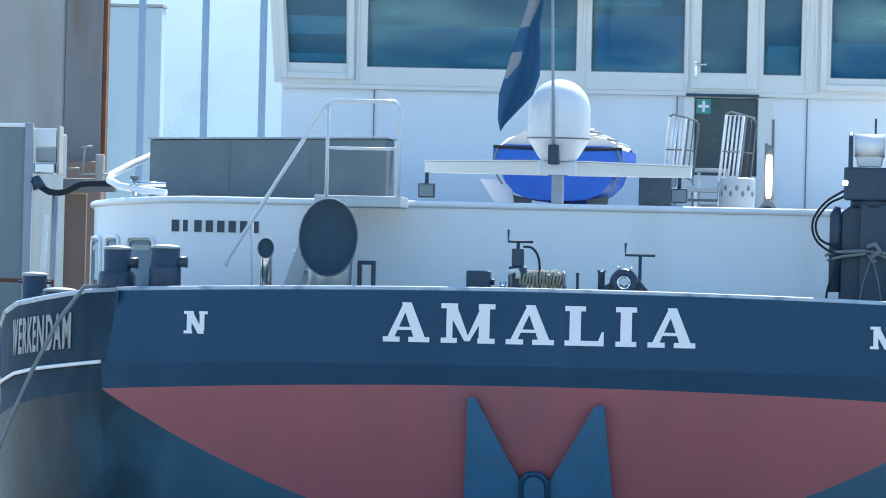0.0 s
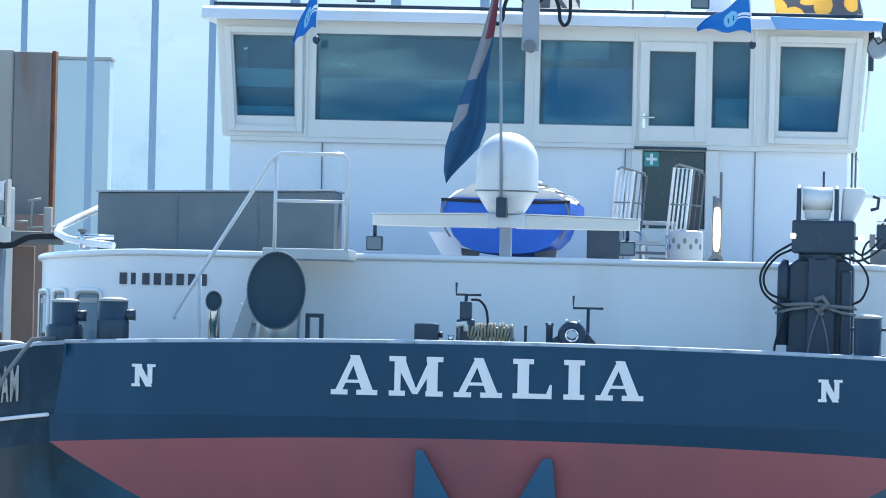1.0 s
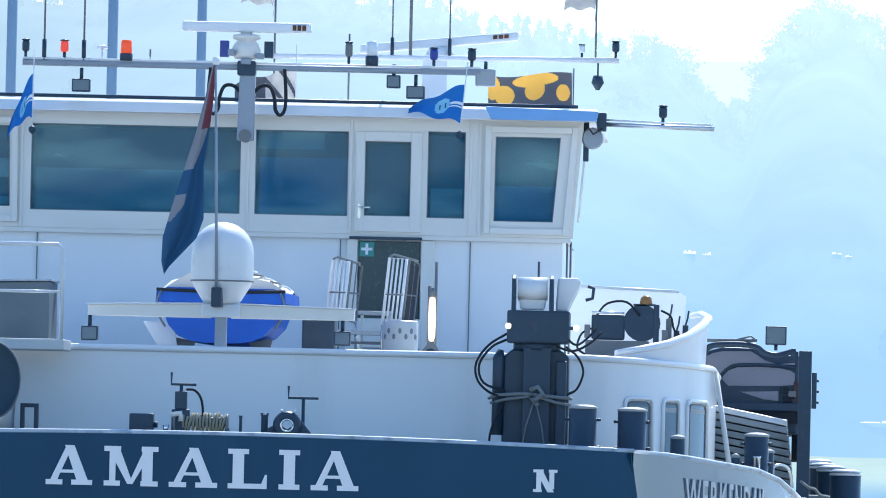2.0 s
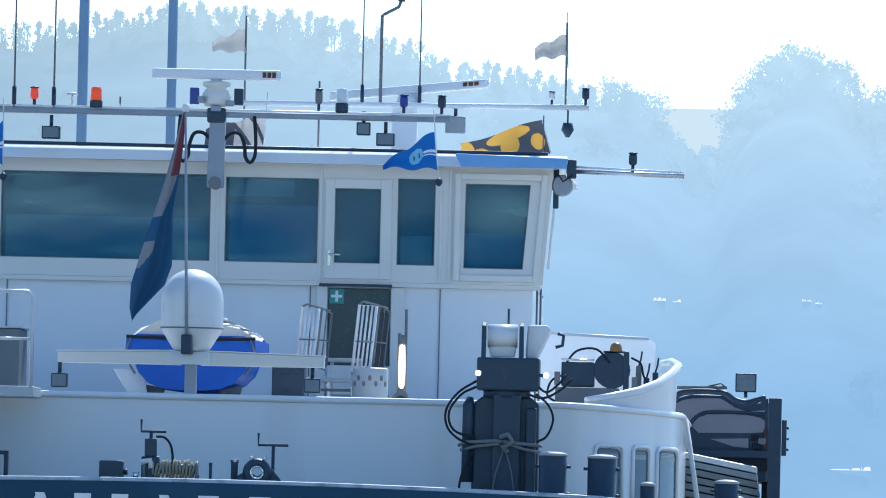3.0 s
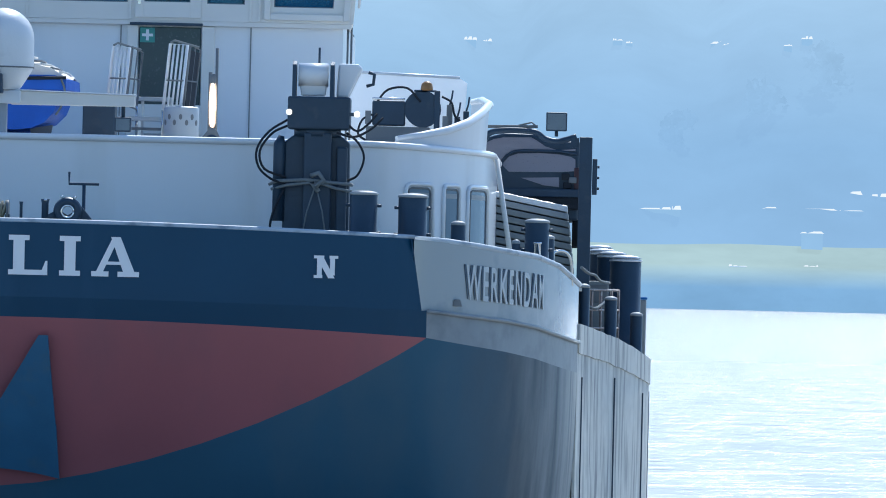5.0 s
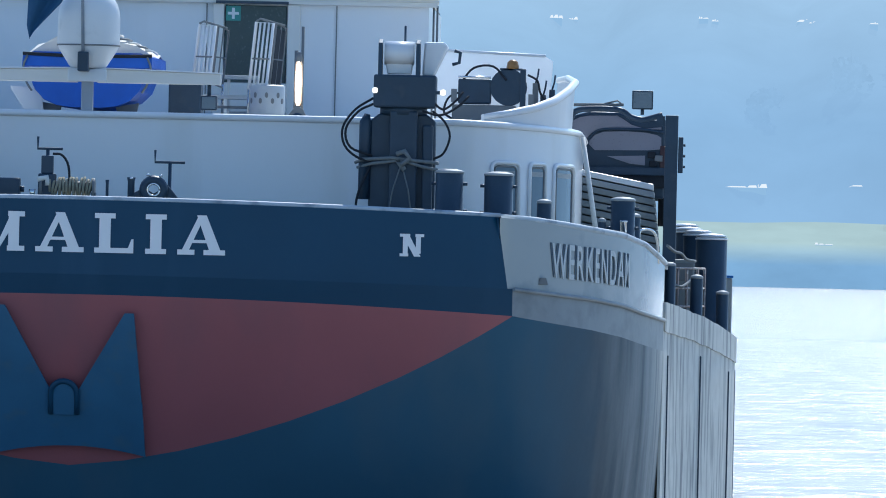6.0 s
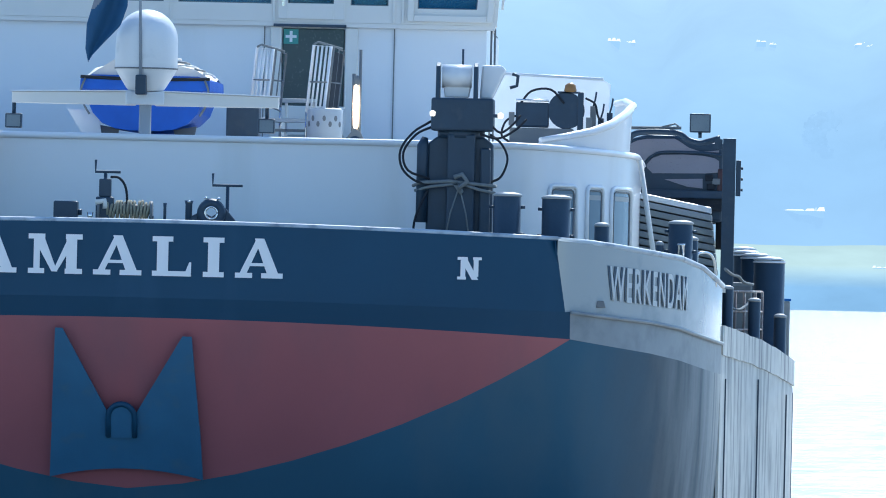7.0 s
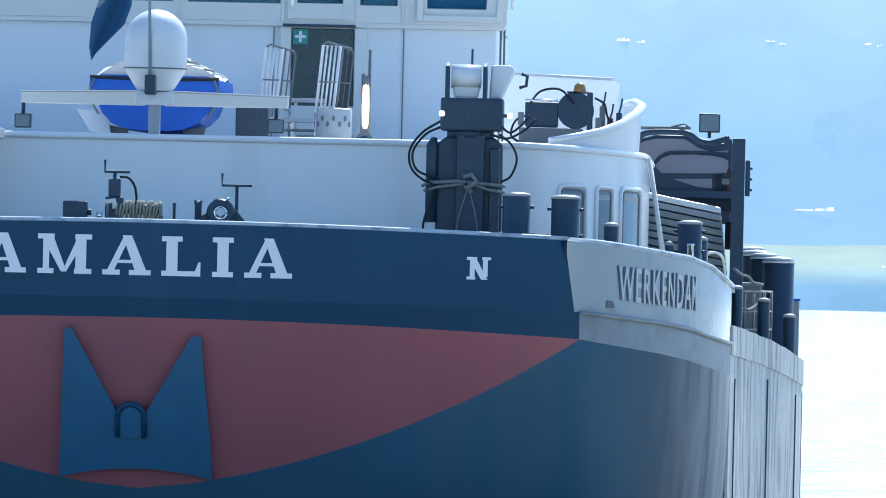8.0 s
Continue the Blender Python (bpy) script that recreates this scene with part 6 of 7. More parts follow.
    floodlight(2.4, 9.0, 7.3, 0.22, 0.19, 0.12, pale=True)
    # aft radar
    r = thing("radar_scanner", "white bar radar scanner on a grey gearbox", "radar", "radar scanners", (-0.14, y, 7.38))
    bm = bmesh.new()
    lathe(bm, [(0.12, 0), (0.15, 0.03), (0.155, 0.12), (0.13, 0.17), (0.1, 0.2), (0.15, 0.22), (0.15, 0.26), (0.06, 0.275), (0.06, 0.29)], 20)
    part("gearbox", bm, CREAM, r)
    for x0, x1, z0, z1 in ((-0.19, -0.12, 0.03, 0.1), (0.12, 0.2, 0.0, 0.06), (-0.05, 0.06, -0.06, 0.0)):
        bm = bmesh.new()
        box(bm, x0, x1, -0.17, -0.02, z0, z1, 0.012)
        part("gear_lug", bm, YARD, r)
    bm = bmesh.new()
    box(bm, -0.7, 0.7, -0.08, 0.08, 0.29, 0.4, 0.025)
    arm = part("scanner_bar", bm, LETTER, r)
    bm = bmesh.new()
    for k in range(3):
        box(bm, 0.5 + 0.052 * k, 0.54 + 0.052 * k, -0.088, -0.082, 0.315, 0.375)
    part("maker_mark", bm, RUST, arm)
    for s in (-1, 1):
        bm = bmesh.new()
        box(bm, s * 0.24 - 0.05, s * 0.24 + 0.05, 0.02, 0.14, 0.02, 0.2, 0.01)
        part("side_lamp", bm, BLACK if s > 0 else blue, r)
    # forward yard and radar
    f = thing("fore_mast", "white forward crossyard on the wheelhouse roof", "mast", "", (0, 9.0, 0))
    bm = bmesh.new()
    tube(bm, [(-0.03, 0, 7.49), (3.86, 0, 7.52)], 0.032, 10)
    part("yard", bm, LETTER, f)
    bm = bmesh.new()
    box(bm, 1.7, 1.98, 0.02, 0.2, 6.97, 7.52, 0.01)
    part("post", bm, WHITE, f)
    for x in (0.08, 0.9, 3.6):
        bm = bmesh.new()
        tube(bm, [(x, 0, 6.97 if x < 3 else 7.5), (x, 0, 8.45 if x != 0.9 else 7.75)], 0.012, 6)
        part("staff", bm, GREY, f)
    bm = bmesh.new()
    tube(bm, [(1.57, 0, 7.5), (1.57, 0, 8.48), (1.6, 0, 8.5), (1.75, 0, 8.58), (1.78, 0, 8.66)], 0.018, 8)
    part("wind_arm", bm, GREY, f)
    bm = bmesh.new()
    lathe(bm, [(0.035, 8.64), (0.05, 8.7), (0.03, 8.76)], 10, (1.78, 0, 0))
    part("wind_sensor", bm, BLACK, f)
    lamp(3.82, 7.54, BLACK, 0.04, 0.18, 9.0)
    lamp(3.45, 7.54, LETTER, 0.035, 0.14, 9.0)
    r2 = thing("radar_scanner", "white bar radar scanner turned a little aside", "radar", "radar scanners", (1.89, 9.15, 7.52))
    bm = bmesh.new()
    lathe(bm, [(0.14, 0), (0.16, 0.04), (0.12, 0.1), (0.06, 0.12), (0.06, 0.15)], 20)
    part("gearbox", bm, LETTER, r2)
    bm = bmesh.new()
    prism(bm, [(-0.88, 0.02), (0.86, 0.2), (0.86, 0.3), (-0.88, 0.12)], "y", -0.08, 0.08, 0.02)
    arm = part("scanner_bar", bm, LETTER, r2)
    bm = bmesh.new()
    for k in range(3):
        x = 0.58 + 0.062 * k
        prism(bm, [(x, 0.1 * x + 0.149), (x + 0.048, 0.1 * x + 0.154), (x + 0.048, 0.1 * x + 0.196), (x, 0.1 * x + 0.191)], "y", -0.09, -0.084)
    part("maker_mark", bm, RUST, arm)
    h = thing("horn_lamp", "black lamp hanging below the forward yard", "lamp", "", (3.63, 9.0, 7.27))
    bm = bmesh.new()
    lathe(bm, [(0.02, -0.08), (0.07, 0.0), (0.05, 0.08)], 10)
    part("shade", bm, BLACK, h)
    bm = bmesh.new()
    tube(bm, [(0, 0, 0.05), (0, 0, 0.24)], 0.01, 6)
    part("stem", bm, BLACK, h)
    # pole out to starboard
    p = thing("side_boom", "aluminium side boom with a lamp beyond the roof", "boom", "", (3.6, 8.0, 6.78))
    bm = bmesh.new()
    tube(bm, [(0.05, 0, 0.0), (1.33, 0, -0.03)], 0.026, 10)
    part("boom_tube", bm, ALU, p)
    bm = bmesh.new()
    tube(bm, [(0.15, -0.01, 0.045), (1.31, -0.01, 0.01)], 0.012, 8)
    part("cable", bm, LETTER, p)
    bm = bmesh.new()
    box(bm, 0.06, 0.16, -0.1, 0.1, -0.08, 0.12, 0.012)
    part("clamp", bm, BLACK, p)
    bm = bmesh.new()
    tube(bm, [(0.12, -0.1, -0.05), (0.02, -0.1, -0.12), (-0.05, -0.1, -0.02), (0.0, -0.1, 0.08)], 0.01, 6)
    part("wire", bm, RUBBER, p)
    lamp(4.37, 6.78, BLACK, 0.045, 0.2, 8.0)
    c = thing("search_lamp", "round grey searchlight on the wheelhouse side", "lamp", "", (3.61, 8.12, 6.625))
    bm = bmesh.new()
    lathe(bm, [(0.03, -0.1), (0.1, -0.06), (0.12, 0.02), (0.1, 0.1)], 16, (0, 0, 0), Matrix.Rotation(radians(90), 4, "X"))
    part("housing", bm, YARD, c)
    bm = bmesh.new()
    box(bm, -0.1, -0.04, 0.0, 0.08, -0.25, 0.2, 0.008)
    part("bracket", bm, BLACK, c)


build_mast()


# ---- flags ----
def cloth(rows_fn, nu, nv, mat_fn, mats, name, parent, thick=0.006):
    bm = bmesh.new()
    grid(bm, [[rows_fn(i / nu, j / nv) for i in range(nu + 1)] for j in range(nv + 1)])
    bm.faces.ensure_lookup_table()
    k = 0
    for j in range(nv):
        for i in range(nu):
            bm.faces[k].material_index = mat_fn((i + 0.5) / nu, (j + 0.5) / nv)
            k += 1
    return part(name, bm, mats, parent, thick=thick)


F_RED = material("red_bunting", (0.19, 0.05, 0.07), 0.8, vary=0.15, scale=5, grain=150, bump=0.3)
F_WHITE = material("white_bunting", (0.27, 0.27, 0.29), 0.8, vary=0.15, scale=6, grain=150, bump=0.3)
F_BLUE = material("dark_blue_bunting", (0.022, 0.09, 0.19), 0.8, vary=0.2, scale=5, grain=150, bump=0.3)
F_SKY = material("blue_bunting", (0.02, 0.16, 0.5), 0.8, vary=0.15, scale=5, grain=150, bump=0.3)
F_PALE = material("pale_blue_bunting", (0.25, 0.55, 0.75), 0.8, vary=0.1, scale=9, grain=150, bump=0.3)
F_YELLOW = material("yellow_bunting", (0.82, 0.56, 0.16), 0.8, vary=0.12, scale=6, grain=150, bump=0.3)
F_WORN = material("worn_white_bunting", (0.52, 0.5, 0.48), 0.8, vary=0.1, scale=8, grain=150, bump=0.3)
translucent(F_WORN, (0.8, 0.78, 0.75), 0.5)
translucent(F_YELLOW, (0.95, 0.7, 0.25), 0.5)
F_DARK = material("black_bunting", (0.12, 0.12, 0.135), 0.8, vary=0.2, scale=6, grain=150, bump=0.3)

STAFF_TOP = Vector((-0.125, 2.42, 7.08))


def build_flags():
    st = thing("flagstaff", "thin white flagstaff in a black socket at the stern", "flagstaff", "", (-0.06, 2.42, 4.62))
    bm = bmesh.new()
    tube(bm, [(0, 0, 0), (-0.065, 0, 2.46)], [0.017, 0.013], 10)
    part("pole", bm, YARD, st)
    bm = bmesh.new()
    box(bm, -0.055, 0.055, -0.05, 0.3, -0.03, 0.17, 0.012)
    part("socket", bm, BLACK, st)
    bm = bmesh.new()
    lathe(bm, [(0.03, 2.45), (0.045, 2.49), (0.03, 2.53)], 10, (-0.065, 0, 0))
    part("truck", bm, LETTER, st)
    nat = thing("ensign", "limp red, white and blue ensign hanging from the flagstaff", "flag", "", STAFF_TOP)
    left = [(0, -0.03), (0.35, -0.11), (0.7, -0.2), (1.05, -0.31), (1.4, -0.42), (1.75, -0.52), (2.0, -0.53), (2.14, -0.5)]
    right = [(0, 0.0), (0.35, -0.02), (0.7, -0.06), (1.05, -0.11), (1.4, -0.1), (1.6, -0.1), (1.8, -0.17), (2.0, -0.36), (2.14, -0.49)]

    def ens(u, v):
        d = v * 2.14
        a, b = np.interp(d, [p[0] for p in left], [p[1] for p in left]), np.interp(d, [p[0] for p in right], [p[1] for p in right])
        w = b - a
        return (float(a + w * u), 0.12 * w * math.sin(u * 9 + v * 3) + 0.02 * math.sin(v * 7), -0.03 - d + 0.04 * u)

    def tint(u, v):
        if v < 0.31:
            return 0 if u > 0.25 + 0.4 * v else 1
        if v < 0.5:
            return 1 if u < 1.25 - 2.2 * (v - 0.15) else 2
        return 1 if (u < 0.4 and 0.62 < v < 0.75 and u < (0.77 - v) * 4) else 2
    cloth(ens, 36, 110, tint, [F_RED, F_WHITE, F_BLUE], "bunting", nat)
    out = {"ensign": nat}

    def pennant(key, at, label, w, h, droop, mats, fn, nu=40, nv=26, taper=0.9):
        f = thing("pennant", label, "flag", "pennants", at)

        def pt(u, v):
            s = 1 - taper * u
            if key == "yellow":
                return (-w * u, 0.07 * math.sin(u * 8) + 0.02 * math.sin(v * 5), -h * v + 0.02 * math.sin(u * 7) - 0.03 * u)
            return (-w * u, 0.05 * math.sin(u * 8) * u + 0.02 * math.sin(v * 5), -h * (0.5 + (v - 0.5) * s) - droop * u ** 1.3 + 0.02 * math.sin(u * 10))
        cloth(pt, nu, nv, fn, mats, "bunting", f)
        bm = bmesh.new()
        tube(bm, [(0.008, 0, 0.25 if key != "yellow" else 0.0), (0.008, 0, -h - (0.12 if key != "yellow" else 0.0))], 0.006, 6)
        part("halyard", bm, LETTER, f)
        if key in ("blue", "port"):
            bm = bmesh.new()
            lathe(bm, [(0.01, -0.04), (0.04, -0.01), (0.04, 0.03), (0.01, 0.05)], 12, (0.008, 0, -h - 0.13))
            part("weight", bm, BLACK, f)
        out[key] = f

    def emblem(u, v):
        x, z = (u - 0.37) * 0.58, (v - 0.5) * 0.42 * (1 - 0.9 * u)
        if x * x + z * z < 0.0062:
            return 3 if abs(abs(x) - 0.028) < 0.009 and -0.02 < z < 0.035 else 1
        return 2 if u < 0.24 and (0.46 < v < 0.52 or 0.58 < v < 0.62) else 0
    pennant("blue", (2.23, 7.5, 7.15), "blue pennant with a pale round emblem on a halyard", 0.58, 0.42, 0.13, [F_SKY, F_PALE, LETTER, F_BLUE], emblem)
    pennant("port", (-2.44, 7.5, 7.17), "blue pennant hanging limp from the yard", 0.26, 0.48, 0.42, [F_SKY, F_PALE, LETTER, F_BLUE], emblem)
    def spotted(u, v):
        return 0 if any(((u - c) / p) ** 2 + ((v * 1.22 - d) / q) ** 2 < 1 for c, d, p, q in ((0.105, 0.72, 0.085, 0.3), (0.43, 0.2, 0.27, 0.23), (0.44, 0.55, 0.115, 0.36), (0.8, 0.66, 0.125, 0.36), (0.95, 0.4, 0.1, 0.45))) else 1
    pennant("yellow", (3.215, 13.75, 7.6), "yellow and black patterned flag above the roof", 0.97, 0.4, 0.0, [F_YELLOW, F_DARK], spotted, 110, 60, 0.45)
    js = thing("jack_staff", "thin steel staff on the fore edge of the roof", "flagstaff", "", (3.24, 13.75, 6.85))
    bm = bmesh.new()
    tube(bm, [(0, 0, -0.05), (0, 0, 0.8)], 0.008, 8)
    part("pole", bm, GREY, js)
    bm = bmesh.new()
    box(bm, -0.03, 0.03, -0.252, 0.02, -0.04, 0.0, 0.004)
    part("bracket", bm, GREY, js)
    pennant("burgee1", (0.07, 9.0, 8.3), "worn white pennant on a thin staff", 0.36, 0.26, 0.06, [F_WORN], lambda u, v: 0, 12, 8, 0.6)
    pennant("burgee2", (3.6, 9.0, 8.31), "worn white pennant on a thin staff", 0.35, 0.24, 0.08, [F_WORN], lambda u, v: 0, 12, 8, 0.45)
    pennant("low_white", (0.32, 8.9, 7.36), "worn white flag with dark stripes low behind the mast", 0.66, 0.36, 0.1, [F_WORN, F_DARK], lambda u, v: 1 if u > 0.5 or int((u + 0.3 * v) * 14) % 4 == 3 else 0, 100, 40, 0.45)
    return out


FLAGS = build_flags()


# ---- side deck, forward of the deckhouse ----
DULL_COVER = material("weathered_cover_paint", (0.23, 0.25, 0.25), 0.55, vary=0.25, scale=3, grain=20, bump=0.15, spots=((0.3, 0.32, 0.3), 0.55, 0.75))


def build_side_deck():
    c = thing("car", "dark parked car on the side deck, grey windows", "car", "", (5.3, 12.5, 3.2))
    bm = bmesh.new()
    prof = [(-0.75, 0.3), (0.6, 0.3), (0.6, 1.2), (0.3, 1.17), (0.2, 1.18), (0.08, 1.27), (-0.27, 1.275), (-0.43, 1.23), (-0.52, 1.08), (-0.75, 0.98)]
    prism(bm, prof, "y", 0, 3.6, 0.03)
    part("body", bm, BLACK, c)
    pane = material("grey_window", (0.24, 0.23, 0.27), 0.3, vary=0.15, scale=1.5)
    for nm, outline in (("rear_window", [(-0.58, 0.92), (-0.46, 1.16), (-0.38, 1.2), (-0.27, 1.223), (0.047, 1.23), (0.12, 1.19), (0.209, 1.131), (0.35, 1.09), (0.55, 1.11), (0.55, 1.085), (0.1, 1.09), (-0.12, 1.08), (-0.24, 1.03), (-0.32, 0.93)]),
                        ("tailgate_panel", [(-0.266, 0.9), (-0.266, 0.935), (-0.2, 1.007), (-0.1, 1.045), (0.15, 1.055), (0.371, 1.045), (0.5, 1.02), (0.551, 0.99), (0.555, 0.86), (0.4, 0.845), (-0.199, 0.835)]),
                        ("lower_panel", [(-0.06, 0.77), (0.371, 0.785), (0.373, 0.674), (0.2, 0.69)])):
        bm = bmesh.new()
        prism(bm, outline, "y", -0.022, -0.004)
        part(nm, bm, pane, c)
    bm = bmesh.new()
    tube(bm, smooth([(-0.28, -0.03, 0.9), (-0.275, -0.03, 0.95), (-0.2, -0.03, 1.035), (-0.09, -0.03, 1.075), (0.2, -0.03, 1.08), (0.4, -0.03, 1.075), (0.58, -0.03, 1.05)]), 0.016, 6)
    part("window_trim", bm, BLACK, c)
    for x0, z0 in ((0.4, 0.8), (0.42, 0.7), (0.48, 0.76)):
        bm = bmesh.new()
        box(bm, x0, x0 + 0.09, -0.05, -0.005, z0 - 0.04, z0 + 0.03, 0.008)
        part("rear_fitting", bm, GREY if x0 == 0.48 else RUBBER, c)
    bm = bmesh.new()
    box(bm, -0.72, 0.72, -0.06, 0.0, 0.42, 0.6, 0.02)
    part("bumper", bm, RUBBER, c)
    for x in (-0.62, 0.62):
        bm = bmesh.new()
        box(bm, x - 0.08, x + 0.08, -0.03, -0.003, 0.62, 0.9, 0.01)
        part("tail_lamp", bm, material("dark_red_lamp", (0.05, 0.015, 0.02), 0.3), c)
        for y in (0.7, 2.9):
            bm = bmesh.new()
            tube(bm, [(x - 0.09, y, 0.3), (x + 0.09, y, 0.3)], 0.3, 18)
            part("wheel", bm, RUBBER, c)
    k = thing("hatch_cover_stack", "stack of grey ribbed hatch covers on the side deck", "hatch covers", "", (5.2, 11.2, 1.8))
    for i in range(9):
        bm = bmesh.new()
        z = 1.2 + i * 0.085
        prism(bm, [(-0.5, z + 0.1), (0.66 - 0.01 * i, z - 0.1), (0.66 - 0.01 * i, z - 0.03), (-0.5, z + 0.17)], "y", 0, 6.0, 0.012)
        part("cover", bm, DULL_COVER if i < 7 else SHADE_WHITE if i < 8 else WHITE, k)
    bm = bmesh.new()
    prism(bm, [(-0.4, 0.0), (0.6, 0.0), (0.6, 1.1), (-0.4, 1.27)], "y", 0.2, 5.8)
    part("plinth", bm, BLACK, k)
    # a platform carries the car
    p = thing("car_platform", "dark steel platform carrying the car", "platform", "", (5.3, 12.5, 1.8))
    bm = bmesh.new()
    box(bm, -0.8, 0.62, -0.1, 4, 1.96, 2.05, 0.01)
    box(bm, -0.8, -0.7, -0.1, 4, 0, 1.959)
    part("deck_plate", bm, BLACK, p)
    m = thing("side_post", "tall black steel post with a bolted plate", "post", "", (5.97, 11.0, 1.8))
    bm = bmesh.new()
    box(bm, -0.075, 0.07, -0.08, 0.08, 0, 2.62, 0.008)
    part("column", bm, BLACK, m)
    bm = bmesh.new()
    box(bm, 0.075, 0.13, -0.05, 0.05, 1.98, 2.38, 0.006)
    fin = part("plate", bm, BLACK, m)
    for i in range(3):
        bm = bmesh.new()
        tube(bm, [(0.131, 0, 2.05 + 0.12 * i), (0.155, 0, 2.05 + 0.12 * i)], 0.015, 8)
        part("bolt", bm, BLACK, fin)
    bm = bmesh.new()
    box(bm, -0.17, -0.08, -0.04, 0.04, 2.5, 2.61)
    part("lamp_arm", bm, BLACK, m)
    floodlight(5.635, 10.98, 4.585, 0.235, 0.21, 0.06, up=False)
    b = thing("roof_bar", "dark bent bar below the floodlight", "bar", "", (5.3, 11.0, 4.4))
    bm = bmesh.new()
    tube(bm, smooth([(-0.62, 0.9, -0.12), (-0.49, 0.9, -0.05), (-0.43, 0.9, 0.05), (-0.28, 0.9, 0.09), (0.07, 0.9, 0.085), (0.2, 0.9, 0.01), (0.33, 0.9, -0.02), (0.43, 0.9, 0.0), (0.56, 0.9, 0.04)]), 0.034, 8)
    part("bar", bm, BLACK, b)
    bm = bmesh.new()
    tube(bm, [(-0.62, 0.95, 0.13), (-0.1, 0.95, 0.14), (0.12, 0.95, 0.145)], 0.018, 8)
    part("luggage_rail", bm, GREY, b)
    bm = bmesh.new()
    tube(bm, [(-0.1, 0.95, 0.15), (0.05, 0.95, 0.19), (0.1, 0.95, 0.15)], 0.01, 6)
    part("rail_end", bm, GREY, b)
    t = thing("steel_stay", "thin bright steel stay beside the deckhouse", "stay", "", (5.02, 4.4, 2.74))
    bm = bmesh.new()
    tube(bm, [(0.24, 0, 0.0), (0.02, 0.1, 1.32)], 0.027, 8)
    part("rod", bm, CREAM, t)
    faded = material("faded_rail_paint", (0.27, 0.22, 0.2), 0.7, vary=0.35, scale=6, grain=40, bump=0.2, spots=((0.42, 0.42, 0.4), 0.5, 0.65))
    r = thing("side_rail", "low faded guard rail along the side deck", "railing", "", (0, 0, 0))
    for x, y in ((6.0, 8.5), (6.12, 9.0), (6.22, 9.6), (6.34, 10.2), (6.42, 11)):
        bm = bmesh.new()
        tube(bm, [(x - 0.05, y, 1.8), (x - 0.05, y, 2.72)], 0.016, 6)
        part("post", bm, faded, r)
    for z in (2.3, 2.5, 2.72):
        bm = bmesh.new()
        tube(bm, [(5.95, 8.5, z), (6.07, 9.0, z), (6.17, 9.6, z), (6.29, 10.2, z), (6.37, 11, z)], 0.013, 6)
        part("bar", bm, faded, r)
    h = thing("slack_rope", "pale rope slung slack along the guard rail", "rope", "", (0, 0, 0))
    for pts in ([(5.95, 8.46, 2.96), (6.03, 8.8, 2.9), (6.1, 9.1, 2.88), (6.16, 9.5, 2.82), (6.26, 10.0, 2.8)],
                [(5.93, 8.44, 2.66), (6.02, 8.8, 2.55), (6.12, 9.2, 2.52), (6.22, 9.8, 2.6)]):
        bm = bmesh.new()
        tube(bm, smooth(pts), 0.017, 6)
        part("length", bm, ROPE, h)
    v = thing("side_hopper", "grey steel air box with a dark front on the side deck", "box", "", (6.02, 12.0, 1.8))
    bm = bmesh.new()
    box(bm, -0.02, 0.24, 0, 0.5, 0, 1.02, 0.012)
    part("body", bm, DULL_COVER, v)
    bm = bmesh.new()
    box(bm, 0.0, 0.22, -0.012, -0.002, 0.78, 0.98, 0.003)
    part("front_grille", bm, GREY, v)
    q = thing("deck_hoop", "bent pale pipe hoop at the end of the bulwark", "pipe", "", (5.66, 3.3, 2.74))
    bm = bmesh.new()
    tube(bm, smooth([(0.0, 0, 0), (0.0, 0, 0.3), (0.02, 0.02, 0.36), (0.1, 0.1, 0.37), (0.16, 0.2, 0.33), (0.19, 0.35, 0.22), (0.2, 0.45, 0.02)]), 0.014, 8)
    part("pipe", bm, STEEL, q)
    bm = bmesh.new()
    lathe(bm, [(0.05, 0), (0.05, 0.1), (0.03, 0.12)], 12, (0.06, 0.1, 0.0))
    part("valve", bm, GREY, q)
    g = thing("vent_stub", "short bright steel vent stub behind the bulwark", "vent", "", (5.5, 2.68, 2.74))
    bm = bmesh.new()
    lathe(bm, [(0.035, 0), (0.035, 0.43), (0.042, 0.435), (0.042, 0.45), (0.02, 0.455)], 14, (0, -0.18, 0))
    part("stub", bm, STEEL, g)
    d = thing("deck_cabinet", "pale steel cabinet at the ship's side", "cabinet", "", (6.58, 13.6, 1.8))
    bm = bmesh.new()
    box(bm, -0.12, 0.12, 0, 0.5, 0, 0.82, 0.015)
    part("body", bm, SHADE_WHITE, d)
    bm = bmesh.new()
    box(bm, -0.13, 0.13, -0.01, 0.51, 0.822, 0.85, 0.006)
    part("lid", bm, F_SKY, d)
    e = thing("pad_eye", "small welded pad eye on the bulwark plate", "pad eye", "", (4.72, 0.62, 2.52))
    bm = bmesh.new()
    prism(bm, [(-0.05, 0), (0.05, 0), (0.03, 0.07), (-0.03, 0.07)], "y", -0.03, 0.03, 0.006)
    part("lug", bm, GREY, e)


build_side_deck()


# ---- to port: a white cabin box and a rusty steel dolphin ----
BROWN = material("brown_fender_paint", (0.24, 0.15, 0.115), 0.85, vary=0.25, scale=2, spots=((0.2, 0.17, 0.15), 0.5, 0.7), streak=1)


SLATE_BOX = material("dull_slate_box_paint", (0.2, 0.235, 0.25), 0.6, vary=0.12, scale=1.2, spots=((0.16, 0.19, 0.2), 0.5, 0.75), streak=1)


